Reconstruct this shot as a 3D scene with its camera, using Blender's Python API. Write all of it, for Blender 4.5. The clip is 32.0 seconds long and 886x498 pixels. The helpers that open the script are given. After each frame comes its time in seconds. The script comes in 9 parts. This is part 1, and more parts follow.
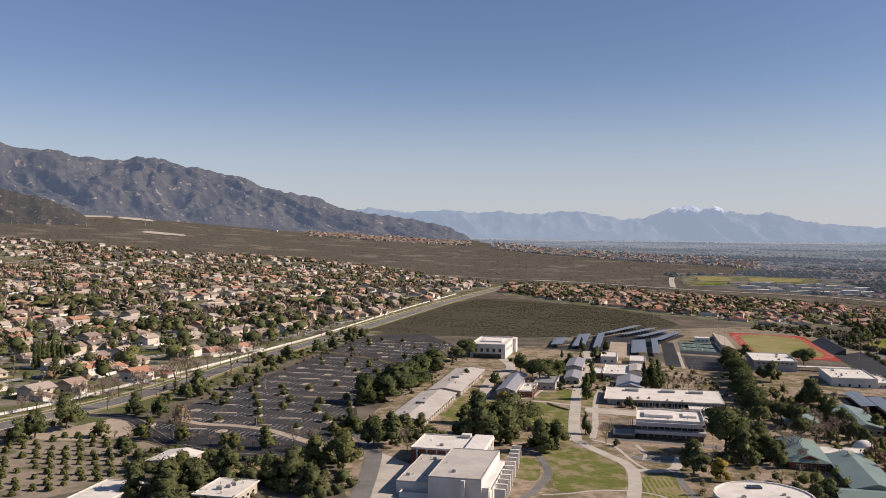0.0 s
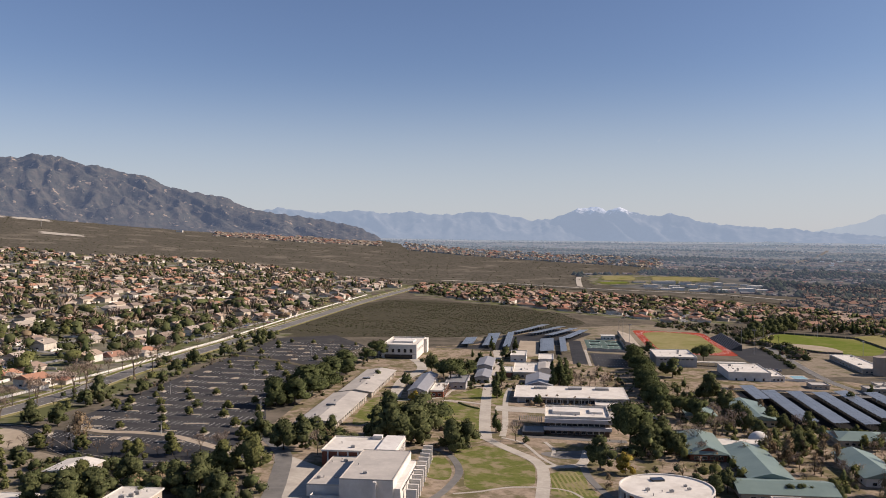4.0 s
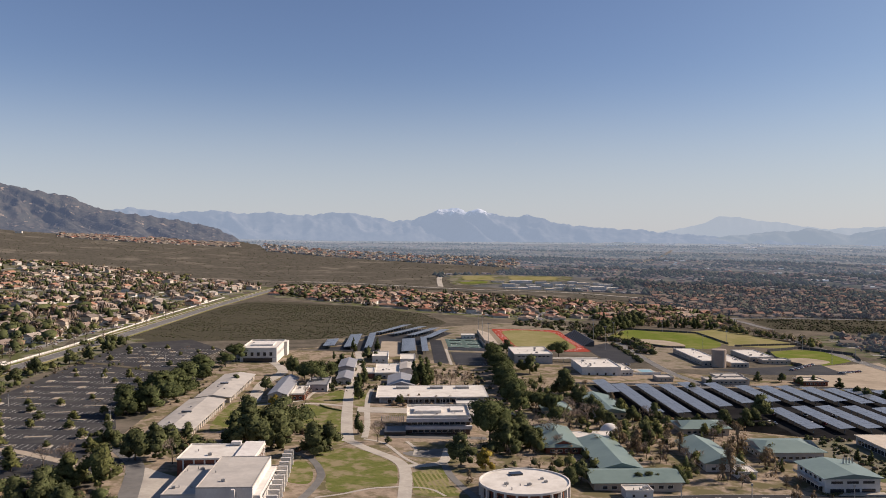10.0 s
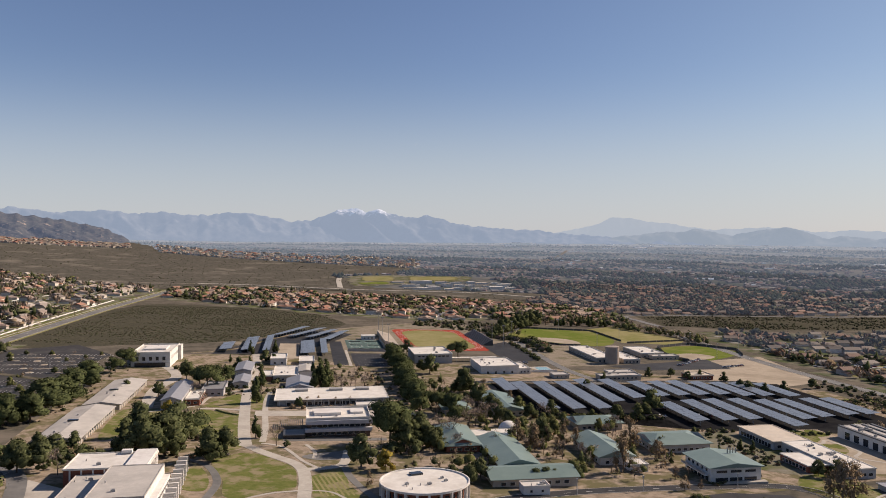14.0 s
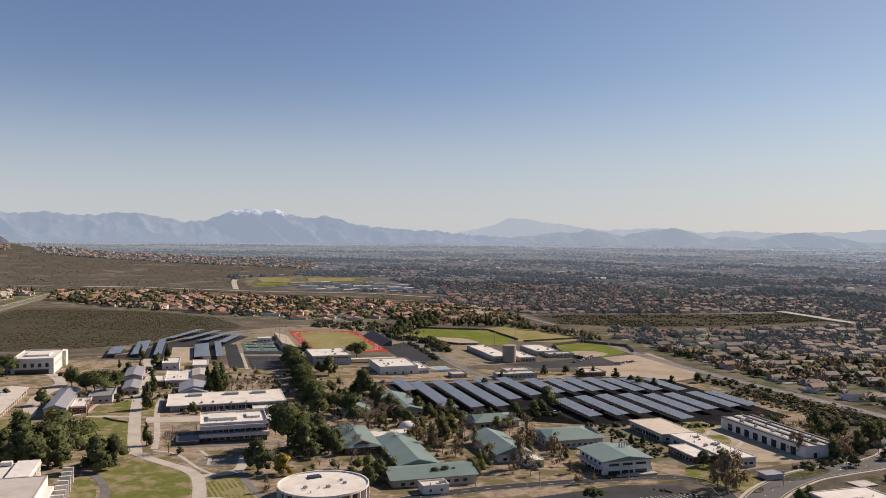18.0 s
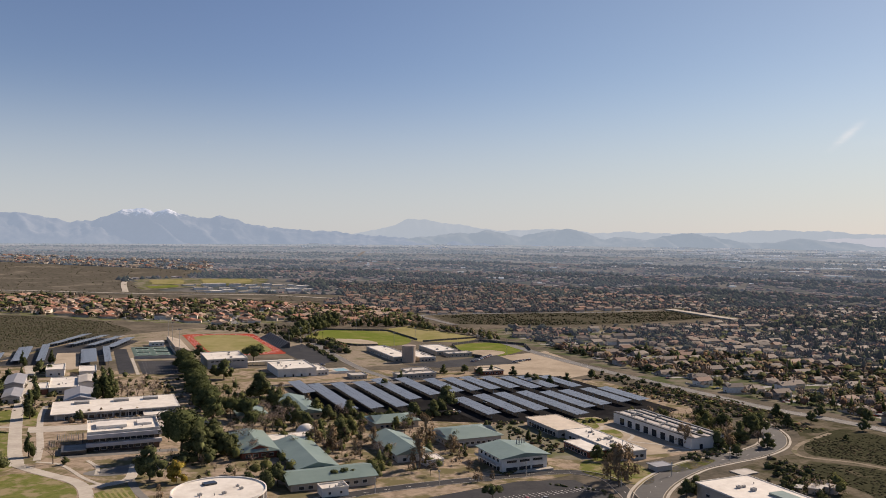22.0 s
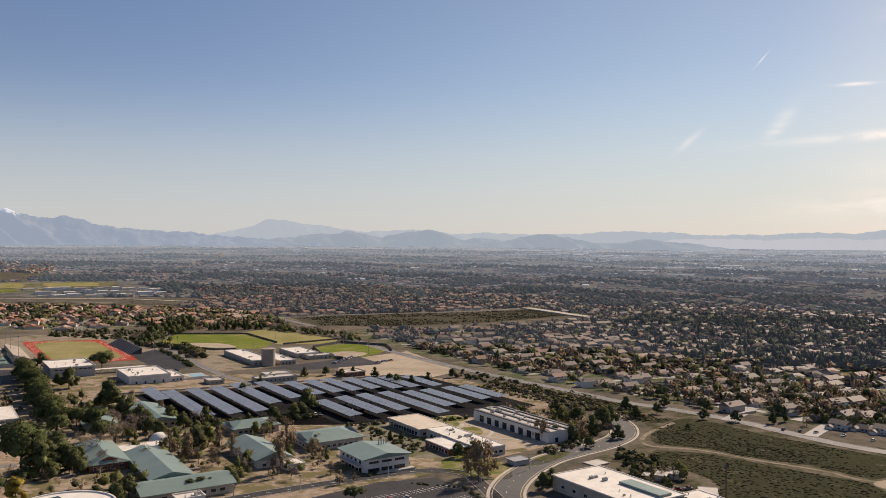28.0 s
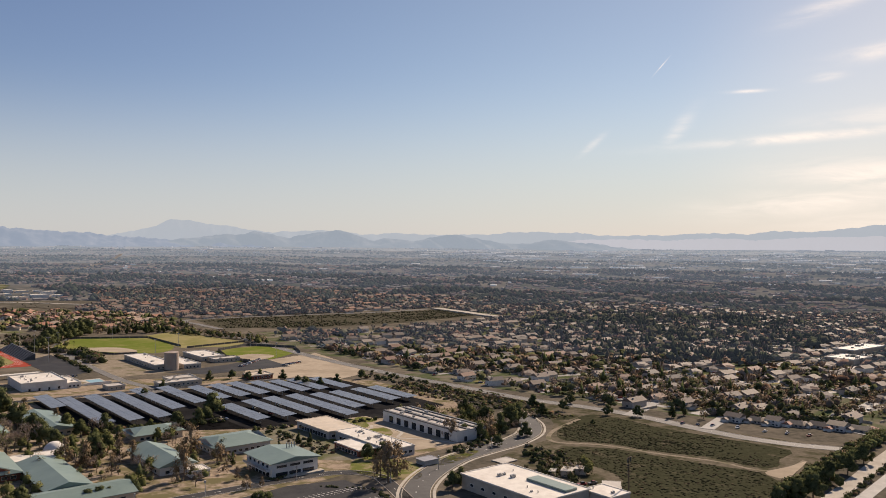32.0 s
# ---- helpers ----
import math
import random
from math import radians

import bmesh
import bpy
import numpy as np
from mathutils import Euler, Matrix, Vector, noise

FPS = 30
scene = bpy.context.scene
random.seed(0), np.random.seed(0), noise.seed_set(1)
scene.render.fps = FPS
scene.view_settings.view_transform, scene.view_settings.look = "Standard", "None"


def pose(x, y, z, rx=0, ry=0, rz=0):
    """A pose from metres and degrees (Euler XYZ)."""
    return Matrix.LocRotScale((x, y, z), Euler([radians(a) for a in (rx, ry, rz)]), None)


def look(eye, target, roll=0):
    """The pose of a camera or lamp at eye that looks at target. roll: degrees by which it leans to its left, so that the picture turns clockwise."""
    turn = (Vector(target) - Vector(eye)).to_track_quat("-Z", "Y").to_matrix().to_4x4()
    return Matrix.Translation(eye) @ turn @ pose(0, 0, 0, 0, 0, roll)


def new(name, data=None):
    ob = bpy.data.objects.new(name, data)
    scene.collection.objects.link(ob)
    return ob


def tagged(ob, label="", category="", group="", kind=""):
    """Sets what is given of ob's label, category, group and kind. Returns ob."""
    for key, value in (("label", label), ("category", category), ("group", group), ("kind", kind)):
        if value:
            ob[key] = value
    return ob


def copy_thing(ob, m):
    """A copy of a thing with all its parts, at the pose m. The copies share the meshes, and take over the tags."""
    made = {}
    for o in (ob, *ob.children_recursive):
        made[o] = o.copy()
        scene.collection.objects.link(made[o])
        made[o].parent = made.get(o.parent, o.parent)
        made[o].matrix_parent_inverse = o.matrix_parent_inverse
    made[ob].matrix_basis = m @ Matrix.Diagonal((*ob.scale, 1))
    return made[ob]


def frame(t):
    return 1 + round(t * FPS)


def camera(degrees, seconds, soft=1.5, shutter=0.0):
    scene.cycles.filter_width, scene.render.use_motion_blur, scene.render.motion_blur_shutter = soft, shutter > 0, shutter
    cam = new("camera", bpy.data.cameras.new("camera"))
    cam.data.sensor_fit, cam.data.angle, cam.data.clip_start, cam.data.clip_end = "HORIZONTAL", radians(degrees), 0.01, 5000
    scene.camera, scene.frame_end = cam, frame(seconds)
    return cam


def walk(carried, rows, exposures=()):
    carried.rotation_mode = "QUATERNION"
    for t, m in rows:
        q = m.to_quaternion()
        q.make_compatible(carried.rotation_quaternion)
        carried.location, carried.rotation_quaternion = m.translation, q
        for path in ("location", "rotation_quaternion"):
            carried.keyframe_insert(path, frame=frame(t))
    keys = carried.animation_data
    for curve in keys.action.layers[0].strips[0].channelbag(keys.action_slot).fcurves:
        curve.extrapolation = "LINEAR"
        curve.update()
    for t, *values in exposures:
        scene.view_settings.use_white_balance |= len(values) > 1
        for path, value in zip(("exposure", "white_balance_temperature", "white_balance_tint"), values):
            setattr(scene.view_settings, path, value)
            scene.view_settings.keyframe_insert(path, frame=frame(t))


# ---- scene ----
EYE = Vector((0.0, 0.0, 120.0))
cam = camera(55.18, 32.0, soft=0.92)
YAW = [0.03, 1.53, 3.0, 4.5, 6.04, 7.57, 9.1, 10.63, 12.15, 13.73, 15.38, 17.09, 18.79, 20.45, 22.14, 23.85, 25.56, 27.27, 28.97, 30.66, 32.35, 34.07, 35.77, 37.42, 39.06, 40.65, 42.13, 43.63, 45.11, 46.66, 48.21, 49.74, 51.24]


def heading(yaw, pitch):
    a, p = radians(yaw), radians(pitch)
    return Vector((math.sin(a) * math.cos(p), math.cos(a) * math.cos(p), math.sin(p)))


walk(cam, [(t, look(EYE, EYE + heading(YAW[t], -1.19 + 0.0117 * t), 0.1)) for t in range(33)],
     exposures=[(0.0, 0.35, 6680, 19), (10.0, 0.34, 6780, 19), (20.0, 0.37, 7000, 19), (32.0, 0.40, 7260, 19)])

# ---- sky and sun ----
SUN_YAW, SUN_ELEV = 84.0, 33.0
world = bpy.data.worlds.new("sky")
scene.world = world
world.use_nodes = True
wt = world.node_tree
wt.nodes.clear()
w_out = wt.nodes.new("ShaderNodeOutputWorld")
w_bg = wt.nodes.new("ShaderNodeBackground")
w_sky = wt.nodes.new("ShaderNodeTexSky")
w_sky.sky_type = "NISHITA"
w_sky.sun_disc = False
w_sky.sun_elevation = radians(SUN_ELEV)
w_sky.sun_rotation = radians(SUN_YAW)
w_sky.altitude = 450.0
w_sky.air_density = 1.0
w_sky.dust_density = 0.3
w_sky.ozone_density = 4.0
w_bg.inputs["Strength"].default_value = 0.072
# thin streaks of high cloud and short trails towards the sun: heading, height, half length and half thickness in degrees, tilt, strength
w_co = wt.nodes.new("ShaderNodeTexCoord")
w_sep = wt.nodes.new("ShaderNodeSeparateXYZ")
wt.links.new(w_co.outputs["Generated"], w_sep.inputs[0])


def sky_math(op, a, b=None, c=None):
    n = wt.nodes.new("ShaderNodeMath")
    n.operation = op
    for i, q in enumerate((a, b, c)):
        if isinstance(q, (int, float)):
            n.inputs[i].default_value = q
        elif q is not None:
            wt.links.new(q, n.inputs[i])
    return n.outputs[0]


sky_az = sky_math("MULTIPLY", sky_math("ARCTAN2", w_sep.outputs["X"], w_sep.outputs["Y"]), 57.29578)
sky_el = sky_math("MULTIPLY", sky_math("ARCSINE", w_sep.outputs["Z"]), 57.29578)
w_map = wt.nodes.new("ShaderNodeCombineXYZ")
wt.links.new(sky_math("MULTIPLY", sky_az, 0.22), w_map.inputs[0])
wt.links.new(sky_math("MULTIPLY", sky_el, 1.1), w_map.inputs[1])
w_n = wt.nodes.new("ShaderNodeTexNoise")
w_n.inputs["Scale"].default_value = 1.0
w_n.inputs["Detail"].default_value = 8.0
w_n.inputs["Roughness"].default_value = 0.62
w_n.inputs["Distortion"].default_value = 0.5
wt.links.new(w_map.outputs[0], w_n.inputs["Vector"])
w_r = wt.nodes.new("ShaderNodeMapRange")
w_r.inputs["From Min"].default_value = 0.34
w_r.inputs["From Max"].default_value = 0.66
wt.links.new(w_n.outputs["Fac"], w_r.inputs["Value"])
cloud = None
for az, el, la, le, tilt, power in ((65.6, 11.5, 0.55, 0.035, 48, 0.75), (75.3, 14.3, 2.2, 0.45, 14, 0.55), (78.6, 11.6, 2.6, 0.42, 8, 0.65), (75.5, 10.3, 0.9, 0.22, 4, 0.6), (71.0, 9.7, 1.0, 0.10, 0, 0.75), (61.2, 6.6, 0.8, 0.20, 40, 0.45),
                                      (74.5, 6.75, 6.5, 0.26, 3, 1.0), (79.5, 7.9, 4.5, 0.5, 4, 0.5), (66.8, 7.6, 1.3, 0.4, 50, 0.35), (79.0, 4.2, 5.0, 0.95, -3, 0.95), (75.0, 2.7, 5.5, 0.75, 4, 0.7), (82.0, 1.6, 6.0, 0.6, 2, 0.8),
                                      (88, 13.5, 5, 0.8, 10, 0.6), (90, 8.5, 6, 0.9, 4, 0.7), (100, 11, 7, 1.2, -4, 0.6), (96, 5, 8, 1.2, 2, 0.8), (112, 7, 8, 1.0, 5, 0.6), (20.3, 6.5, 0.10, 0.02, 55, 0.35)):
    ca, sa = math.cos(radians(tilt)), math.sin(radians(tilt))
    da, de = sky_math("SUBTRACT", sky_az, az), sky_math("SUBTRACT", sky_el, el - 0.5)
    u_ = sky_math("MULTIPLY_ADD", da, ca / la, sky_math("MULTIPLY", de, sa / la))
    v_ = sky_math("MULTIPLY_ADD", de, ca / le, sky_math("MULTIPLY", da, -sa / le))
    d_ = sky_math("MULTIPLY_ADD", u_, u_, sky_math("MULTIPLY", v_, v_))
    soft_ = sky_math("MULTIPLY", sky_math("POWER", 2.718, sky_math("MULTIPLY", d_, -1.0)), power)
    cloud = soft_ if cloud is None else sky_math("MAXIMUM", cloud, soft_)
w_mul = wt.nodes.new("ShaderNodeMath")
w_mul.operation = "MULTIPLY"
w_mul.use_clamp = True
wt.links.new(cloud, w_mul.inputs[0])
wt.links.new(sky_math("MULTIPLY_ADD", w_r.outputs["Result"], 0.85, 0.15), w_mul.inputs[1])
w_mix = wt.nodes.new("ShaderNodeMixRGB")
w_mix.inputs["Color2"].default_value = (12.5, 11.9, 11.0, 1)
wt.links.new(w_mul.outputs["Value"], w_mix.inputs["Fac"])
# pale haze low over the valley
w_hz = wt.nodes.new("ShaderNodeMapRange")
w_hz.interpolation_type = "SMOOTHERSTEP"
w_hz.inputs["From Min"].default_value = -0.02
w_hz.inputs["From Max"].default_value = 0.215
w_hz.inputs["To Min"].default_value = 0.72
w_hz.inputs["To Max"].default_value = 0.0
wt.links.new(w_sep.outputs["Z"], w_hz.inputs["Value"])
w_haze = wt.nodes.new("ShaderNodeMixRGB")
w_haze.inputs["Color2"].default_value = (5.6, 6.45, 7.05, 1)
wt.links.new(w_hz.outputs["Result"], w_haze.inputs["Fac"])
w_sun = wt.nodes.new("ShaderNodeVectorMath")
w_sun.operation = "DOT_PRODUCT"
w_sun.inputs[1].default_value = heading(SUN_YAW, SUN_ELEV)
wt.links.new(w_co.outputs["Generated"], w_sun.inputs[0])


def sky_ease(lo, hi, a, z):
    n = wt.nodes.new("ShaderNodeMapRange")
    n.interpolation_type = "SMOOTHSTEP"
    for key, q in (("From Min", lo), ("From Max", hi), ("To Min", a), ("To Max", z)):
        n.inputs[key].default_value = q
    wt.links.new(w_sun.outputs["Value"], n.inputs["Value"])
    return n.outputs["Result"]


# thin dust: a little more light away from the sun and close to it
w_dust = wt.nodes.new("ShaderNodeVectorMath")
w_dust.operation = "SCALE"
w_tone = wt.nodes.new("ShaderNodeVectorMath")
w_tone.operation = "MULTIPLY"
w_tone.inputs[1].default_value = (1.0, 0.985, 1.03)
wt.links.new(w_sky.outputs["Color"], w_tone.inputs[0])
wt.links.new(w_tone.outputs[0], w_dust.inputs[0])
wt.links.new(sky_math("MULTIPLY", sky_ease(-0.2, 0.5, 1.08, 0.86), sky_ease(0.55, 0.92, 1.0, 1.12)), w_dust.inputs["Scale"])
w_warm = wt.nodes.new("ShaderNodeMixRGB")
w_warm.blend_type = "MULTIPLY"
w_warm.inputs["Color2"].default_value = (1.06, 1.0, 0.86, 1)
wt.links.new(sky_ease(0.5, 0.95, 0.0, 1.0), w_warm.inputs["Fac"])
wt.links.new(w_dust.outputs[0], w_warm.inputs["Color1"])
wt.links.new(w_warm.outputs["Color"], w_haze.inputs["Color1"])
wt.links.new(w_haze.outputs["Color"], w_mix.inputs["Color1"])
# warm brightness low down towards the sun
w_sd = wt.nodes.new("ShaderNodeVectorMath")
w_sd.operation = "DOT_PRODUCT"
w_sd.inputs[1].default_value = heading(90.0, 3.0)
wt.links.new(w_co.outputs["Generated"], w_sd.inputs[0])
w_sr = wt.nodes.new("ShaderNodeMapRange")
w_sr.interpolation_type = "SMOOTHSTEP"
w_sr.inputs["From Min"].default_value = 0.90
w_sr.inputs["From Max"].default_value = 1.0
w_sr.inputs["To Max"].default_value = 0.38
wt.links.new(w_sd.outputs["Value"], w_sr.inputs["Value"])
w_glow = wt.nodes.new("ShaderNodeMixRGB")
w_glow.inputs["Color2"].default_value = (9.2, 8.9, 8.2, 1)
wt.links.new(w_sr.outputs["Result"], w_glow.inputs["Fac"])
wt.links.new(w_mix.outputs["Color"], w_glow.inputs["Color1"])
wt.links.new(w_glow.outputs["Color"], w_bg.inputs["Color"])
wt.links.new(w_bg.outputs["Background"], w_out.inputs["Surface"])

sun_data = bpy.data.lights.new("sun", "SUN")
sun_data.energy = 5.0
sun_data.angle = radians(0.55)
sun_data.color = (1.0, 0.90, 0.76)
sun = new("sun", sun_data)
sun.matrix_world = look(heading(SUN_YAW, SUN_ELEV) * 300.0, (0, 0, 0))


# ---- materials ----
def surface(name, c1, c2, size=3.0, c3=None, size3=30.0, rough=0.85, bump=0.15, metal=0.0, vary=0.0, lo=0.35, hi=0.65, lo3=0.45, hi3=0.7):
    """Two colours mixed by grain of that size in metres, a third by broad stains, brightness varied from piece to piece."""
    m = bpy.data.materials.new(name)
    m.use_nodes = True
    t = m.node_tree
    b = t.nodes["Principled BSDF"]
    geo = t.nodes.new("ShaderNodeNewGeometry")

    def grain(scale, detail, a, z):
        n = t.nodes.new("ShaderNodeTexNoise")
        n.inputs["Scale"].default_value = scale
        n.inputs["Detail"].default_value = detail
        n.inputs["Roughness"].default_value = 0.62
        t.links.new(geo.outputs["Position"], n.inputs["Vector"])
        r = t.nodes.new("ShaderNodeMapRange")
        r.inputs["From Min"].default_value = a
        r.inputs["From Max"].default_value = z
        t.links.new(n.outputs["Fac"], r.inputs["Value"])
        return r.outputs["Result"], n.outputs["Fac"]

    def blend(fac, a, z):
        x = t.nodes.new("ShaderNodeMixRGB")
        t.links.new(fac, x.inputs["Fac"])
        if isinstance(a, tuple):
            x.inputs["Color1"].default_value = (*a, 1)
        else:
            t.links.new(a, x.inputs["Color1"])
        x.inputs["Color2"].default_value = (*z, 1)
        return x.outputs["Color"]

    fac, raw = grain(1.0 / size, 6.0, lo, hi)
    col = blend(fac, c1, c2)
    if c3:
        fac3, _ = grain(1.0 / size3, 4.0, lo3, hi3)
        col = blend(fac3, col, c3)
    if vary:
        info = t.nodes.new("ShaderNodeObjectInfo")
        add = t.nodes.new("ShaderNodeMath")
        add.operation = "ADD"
        t.links.new(info.outputs["Random"], add.inputs[0])
        t.links.new(geo.outputs["Random Per Island"], add.inputs[1])
        frac = t.nodes.new("ShaderNodeMath")
        frac.operation = "FRACT"
        t.links.new(add.outputs[0], frac.inputs[0])
        mr = t.nodes.new("ShaderNodeMapRange")
        mr.inputs["To Min"].default_value = 1.0 - vary
        mr.inputs["To Max"].default_value = 1.0 + vary
        t.links.new(frac.outputs[0], mr.inputs["Value"])
        hsv = t.nodes.new("ShaderNodeHueSaturation")
        t.links.new(mr.outputs["Result"], hsv.inputs["Value"])
        t.links.new(col, hsv.inputs["Color"])
        col = hsv.outputs["Color"]
    t.links.new(col, b.inputs["Base Color"])
    b.inputs["Roughness"].default_value = rough
    b.inputs["Metallic"].default_value = metal
    if rough > 0.6:
        b.inputs["Specular IOR Level"].default_value = 0.0
    if bump:
        bp = t.nodes.new("ShaderNodeBump")
        bp.inputs["Strength"].default_value = bump
        bp.inputs["Distance"].default_value = size * 0.25
        t.links.new(raw, bp.inputs["Height"])
        t.links.new(bp.outputs["Normal"], b.inputs["Normal"])
    return m


def palette(name, colours, rough=0.85, size=2.0, dirt=0.25):
    """A different colour of the list for each loose piece, with grain."""
    m = surface(name, (1, 1, 1), (1.0 - dirt, 1.0 - dirt, 1.0 - dirt), size=size, rough=rough, bump=0.1)
    t = m.node_tree
    b = t.nodes["Principled BSDF"]
    link = b.inputs["Base Color"].links[0]
    src = link.from_socket
    geo = t.nodes.new("ShaderNodeNewGeometry")
    info = t.nodes.new("ShaderNodeObjectInfo")
    add = t.nodes.new("ShaderNodeMath")
    add.operation = "ADD"
    frac = t.nodes.new("ShaderNodeMath")
    frac.operation = "FRACT"
    t.links.new(info.outputs["Random"], add.inputs[0])
    t.links.new(geo.outputs["Random Per Island"], add.inputs[1])
    t.links.new(add.outputs[0], frac.inputs[0])
    ramp = t.nodes.new("ShaderNodeValToRGB")
    ramp.color_ramp.interpolation = "CONSTANT"
    while len(ramp.color_ramp.elements) < len(colours):
        ramp.color_ramp.elements.new(0.5)
    for i, c in enumerate(colours):
        ramp.color_ramp.elements[i].position = i / len(colours)
        ramp.color_ramp.elements[i].color = (*c, 1)
    t.links.new(frac.outputs[0], ramp.inputs["Fac"])
    mul = t.nodes.new("ShaderNodeMixRGB")
    mul.blend_type = "MULTIPLY"
    mul.inputs["Fac"].default_value = 1.0
    t.links.new(ramp.outputs["Color"], mul.inputs["Color1"])
    t.links.new(src, mul.inputs["Color2"])
    t.links.new(mul.outputs["Color"], b.inputs["Base Color"])
    return m


M_EARTH = surface("earth", (0.13, 0.113, 0.09), (0.07, 0.066, 0.052), size=5, c3=(0.17, 0.145, 0.115), size3=45)
M_SCRUB = surface("dry_scrub", (0.088, 0.08, 0.058), (0.05, 0.049, 0.035), size=2.2, c3=(0.095, 0.083, 0.06), size3=26, bump=0.3, lo3=0.54, hi3=0.72)
M_SCRUBDIRT = surface("olive_dirt", (0.155, 0.132, 0.10), (0.105, 0.092, 0.068), size=3, c3=(0.062, 0.06, 0.036), size3=14, lo3=0.46, hi3=0.6)
M_HEATHFLOOR = surface("heath_floor", (0.056, 0.056, 0.034), (0.036, 0.038, 0.023), size=3.0, c3=(0.11, 0.095, 0.066), size3=16, bump=0.4, lo3=0.58, hi3=0.72)
M_FAN = surface("scrub_fan", (0.125, 0.113, 0.092), (0.068, 0.064, 0.052), size=11, c3=(0.17, 0.15, 0.122), size3=130, bump=0.5, lo3=0.54, hi3=0.66)
M_DIRT = surface("bare_dirt", (0.33, 0.265, 0.20), (0.21, 0.165, 0.122), size=4, c3=(0.135, 0.12, 0.066), size3=16, lo3=0.46, hi3=0.58)
M_TRODDEN = surface("trodden_earth", (0.275, 0.232, 0.178), (0.195, 0.166, 0.126), size=3, c3=(0.12, 0.115, 0.07), size3=18, lo3=0.5, hi3=0.65)
M_SAND = surface("pale_dirt", (0.40, 0.335, 0.26), (0.33, 0.28, 0.215), size=5, c3=(0.27, 0.225, 0.17), size3=34)
M_GRASS = surface("lawn_grass", (0.10, 0.12, 0.034), (0.15, 0.152, 0.052), size=3, c3=(0.24, 0.20, 0.12), size3=11, lo3=0.48, hi3=0.60)
M_FIELD = surface("sports_grass", (0.105, 0.14, 0.028), (0.14, 0.165, 0.04), size=8, c3=(0.20, 0.19, 0.07), size3=30, lo3=0.48, hi3=0.7)
M_STRAW = surface("straw_grass", (0.27, 0.235, 0.12), (0.22, 0.20, 0.09), size=8, c3=(0.17, 0.17, 0.06), size3=35)
M_ASPHALT = surface("asphalt", (0.028, 0.028, 0.031), (0.04, 0.04, 0.041), size=2.5, c3=(0.052, 0.051, 0.05), size3=22)
M_LOT = surface("sealed_asphalt", (0.046, 0.046, 0.05), (0.062, 0.062, 0.064), size=2.5, c3=(0.078, 0.076, 0.074), size3=18)
# fresh asphalt, with the canopies' shade darkened into its colour
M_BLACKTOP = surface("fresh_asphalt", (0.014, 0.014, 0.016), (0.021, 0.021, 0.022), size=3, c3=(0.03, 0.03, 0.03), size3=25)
M_ROAD = surface("worn_asphalt", (0.15, 0.145, 0.135), (0.19, 0.182, 0.168), size=4, c3=(0.115, 0.112, 0.106), size3=25)
M_DARKROAD = surface("grey_asphalt", (0.085, 0.083, 0.08), (0.105, 0.102, 0.097), size=3, c3=(0.07, 0.069, 0.067), size3=20)
M_STREET = surface("pale_street", (0.25, 0.24, 0.225), (0.30, 0.29, 0.27), size=4, c3=(0.20, 0.195, 0.185), size3=25)
M_YARD = surface("garden_ground", (0.15, 0.14, 0.095), (0.22, 0.20, 0.165), size=6, c3=(0.10, 0.108, 0.05), size3=24, lo3=0.44, hi3=0.56)
M_CONCRETE = surface("concrete", (0.46, 0.42, 0.36), (0.39, 0.36, 0.31), size=2, c3=(0.33, 0.30, 0.26), size3=14)
M_TRACK = surface("running_track", (0.36, 0.07, 0.045), (0.31, 0.06, 0.04), size=4, c3=(0.27, 0.065, 0.05), size3=20)
M_COURT = surface("court_green", (0.125, 0.18, 0.165), (0.105, 0.155, 0.14), size=5)
M_COURTEDGE = surface("court_surround", (0.095, 0.135, 0.125), (0.08, 0.115, 0.105), size=5)
M_PAINT = surface("line_paint", (0.72, 0.71, 0.68), (0.58, 0.57, 0.54), size=1)
M_WHITE = surface("white_plaster", (0.68, 0.655, 0.61), (0.61, 0.585, 0.545), size=3, c3=(0.55, 0.52, 0.48), size3=12, bump=0.05)
M_WHITEROOF = surface("white_membrane", (0.68, 0.645, 0.58), (0.60, 0.565, 0.505), size=4, c3=(0.51, 0.47, 0.41), size3=11, lo3=0.48, hi3=0.72, bump=0.05)
M_TANROOF = surface("tan_membrane", (0.58, 0.50, 0.40), (0.50, 0.44, 0.36), size=4, c3=(0.44, 0.38, 0.30), size3=14)
M_GREYROOF = surface("grey_membrane", (0.49, 0.455, 0.405), (0.43, 0.40, 0.36), size=4, c3=(0.37, 0.345, 0.31), size3=14)
M_GREYMETAL = surface("grey_metal_roof", (0.28, 0.28, 0.29), (0.23, 0.23, 0.24), size=3, rough=0.5)
M_GREENMETAL = surface("green_metal_roof", (0.165, 0.225, 0.195), (0.145, 0.20, 0.175), size=4, c3=(0.19, 0.25, 0.215), size3=18, rough=0.42, bump=0.03)
M_BRICK = surface("red_brick", (0.22, 0.085, 0.055), (0.17, 0.065, 0.045), size=0.6, c3=(0.26, 0.11, 0.075), size3=8)
M_TANWALL = surface("tan_plaster", (0.46, 0.40, 0.33), (0.40, 0.35, 0.29), size=3, c3=(0.34, 0.30, 0.25), size3=12, bump=0.05)
M_GREYWALL = surface("grey_plaster", (0.42, 0.41, 0.40), (0.36, 0.35, 0.34), size=3, bump=0.05)
M_LILAC = surface("pale_grey_panel", (0.50, 0.49, 0.50), (0.45, 0.44, 0.45), size=3, c3=(0.40, 0.39, 0.40), size3=12, bump=0.05)
M_BROWNWALL = surface("dark_brick", (0.12, 0.085, 0.07), (0.095, 0.07, 0.06), size=0.8, c3=(0.14, 0.10, 0.08), size3=8)
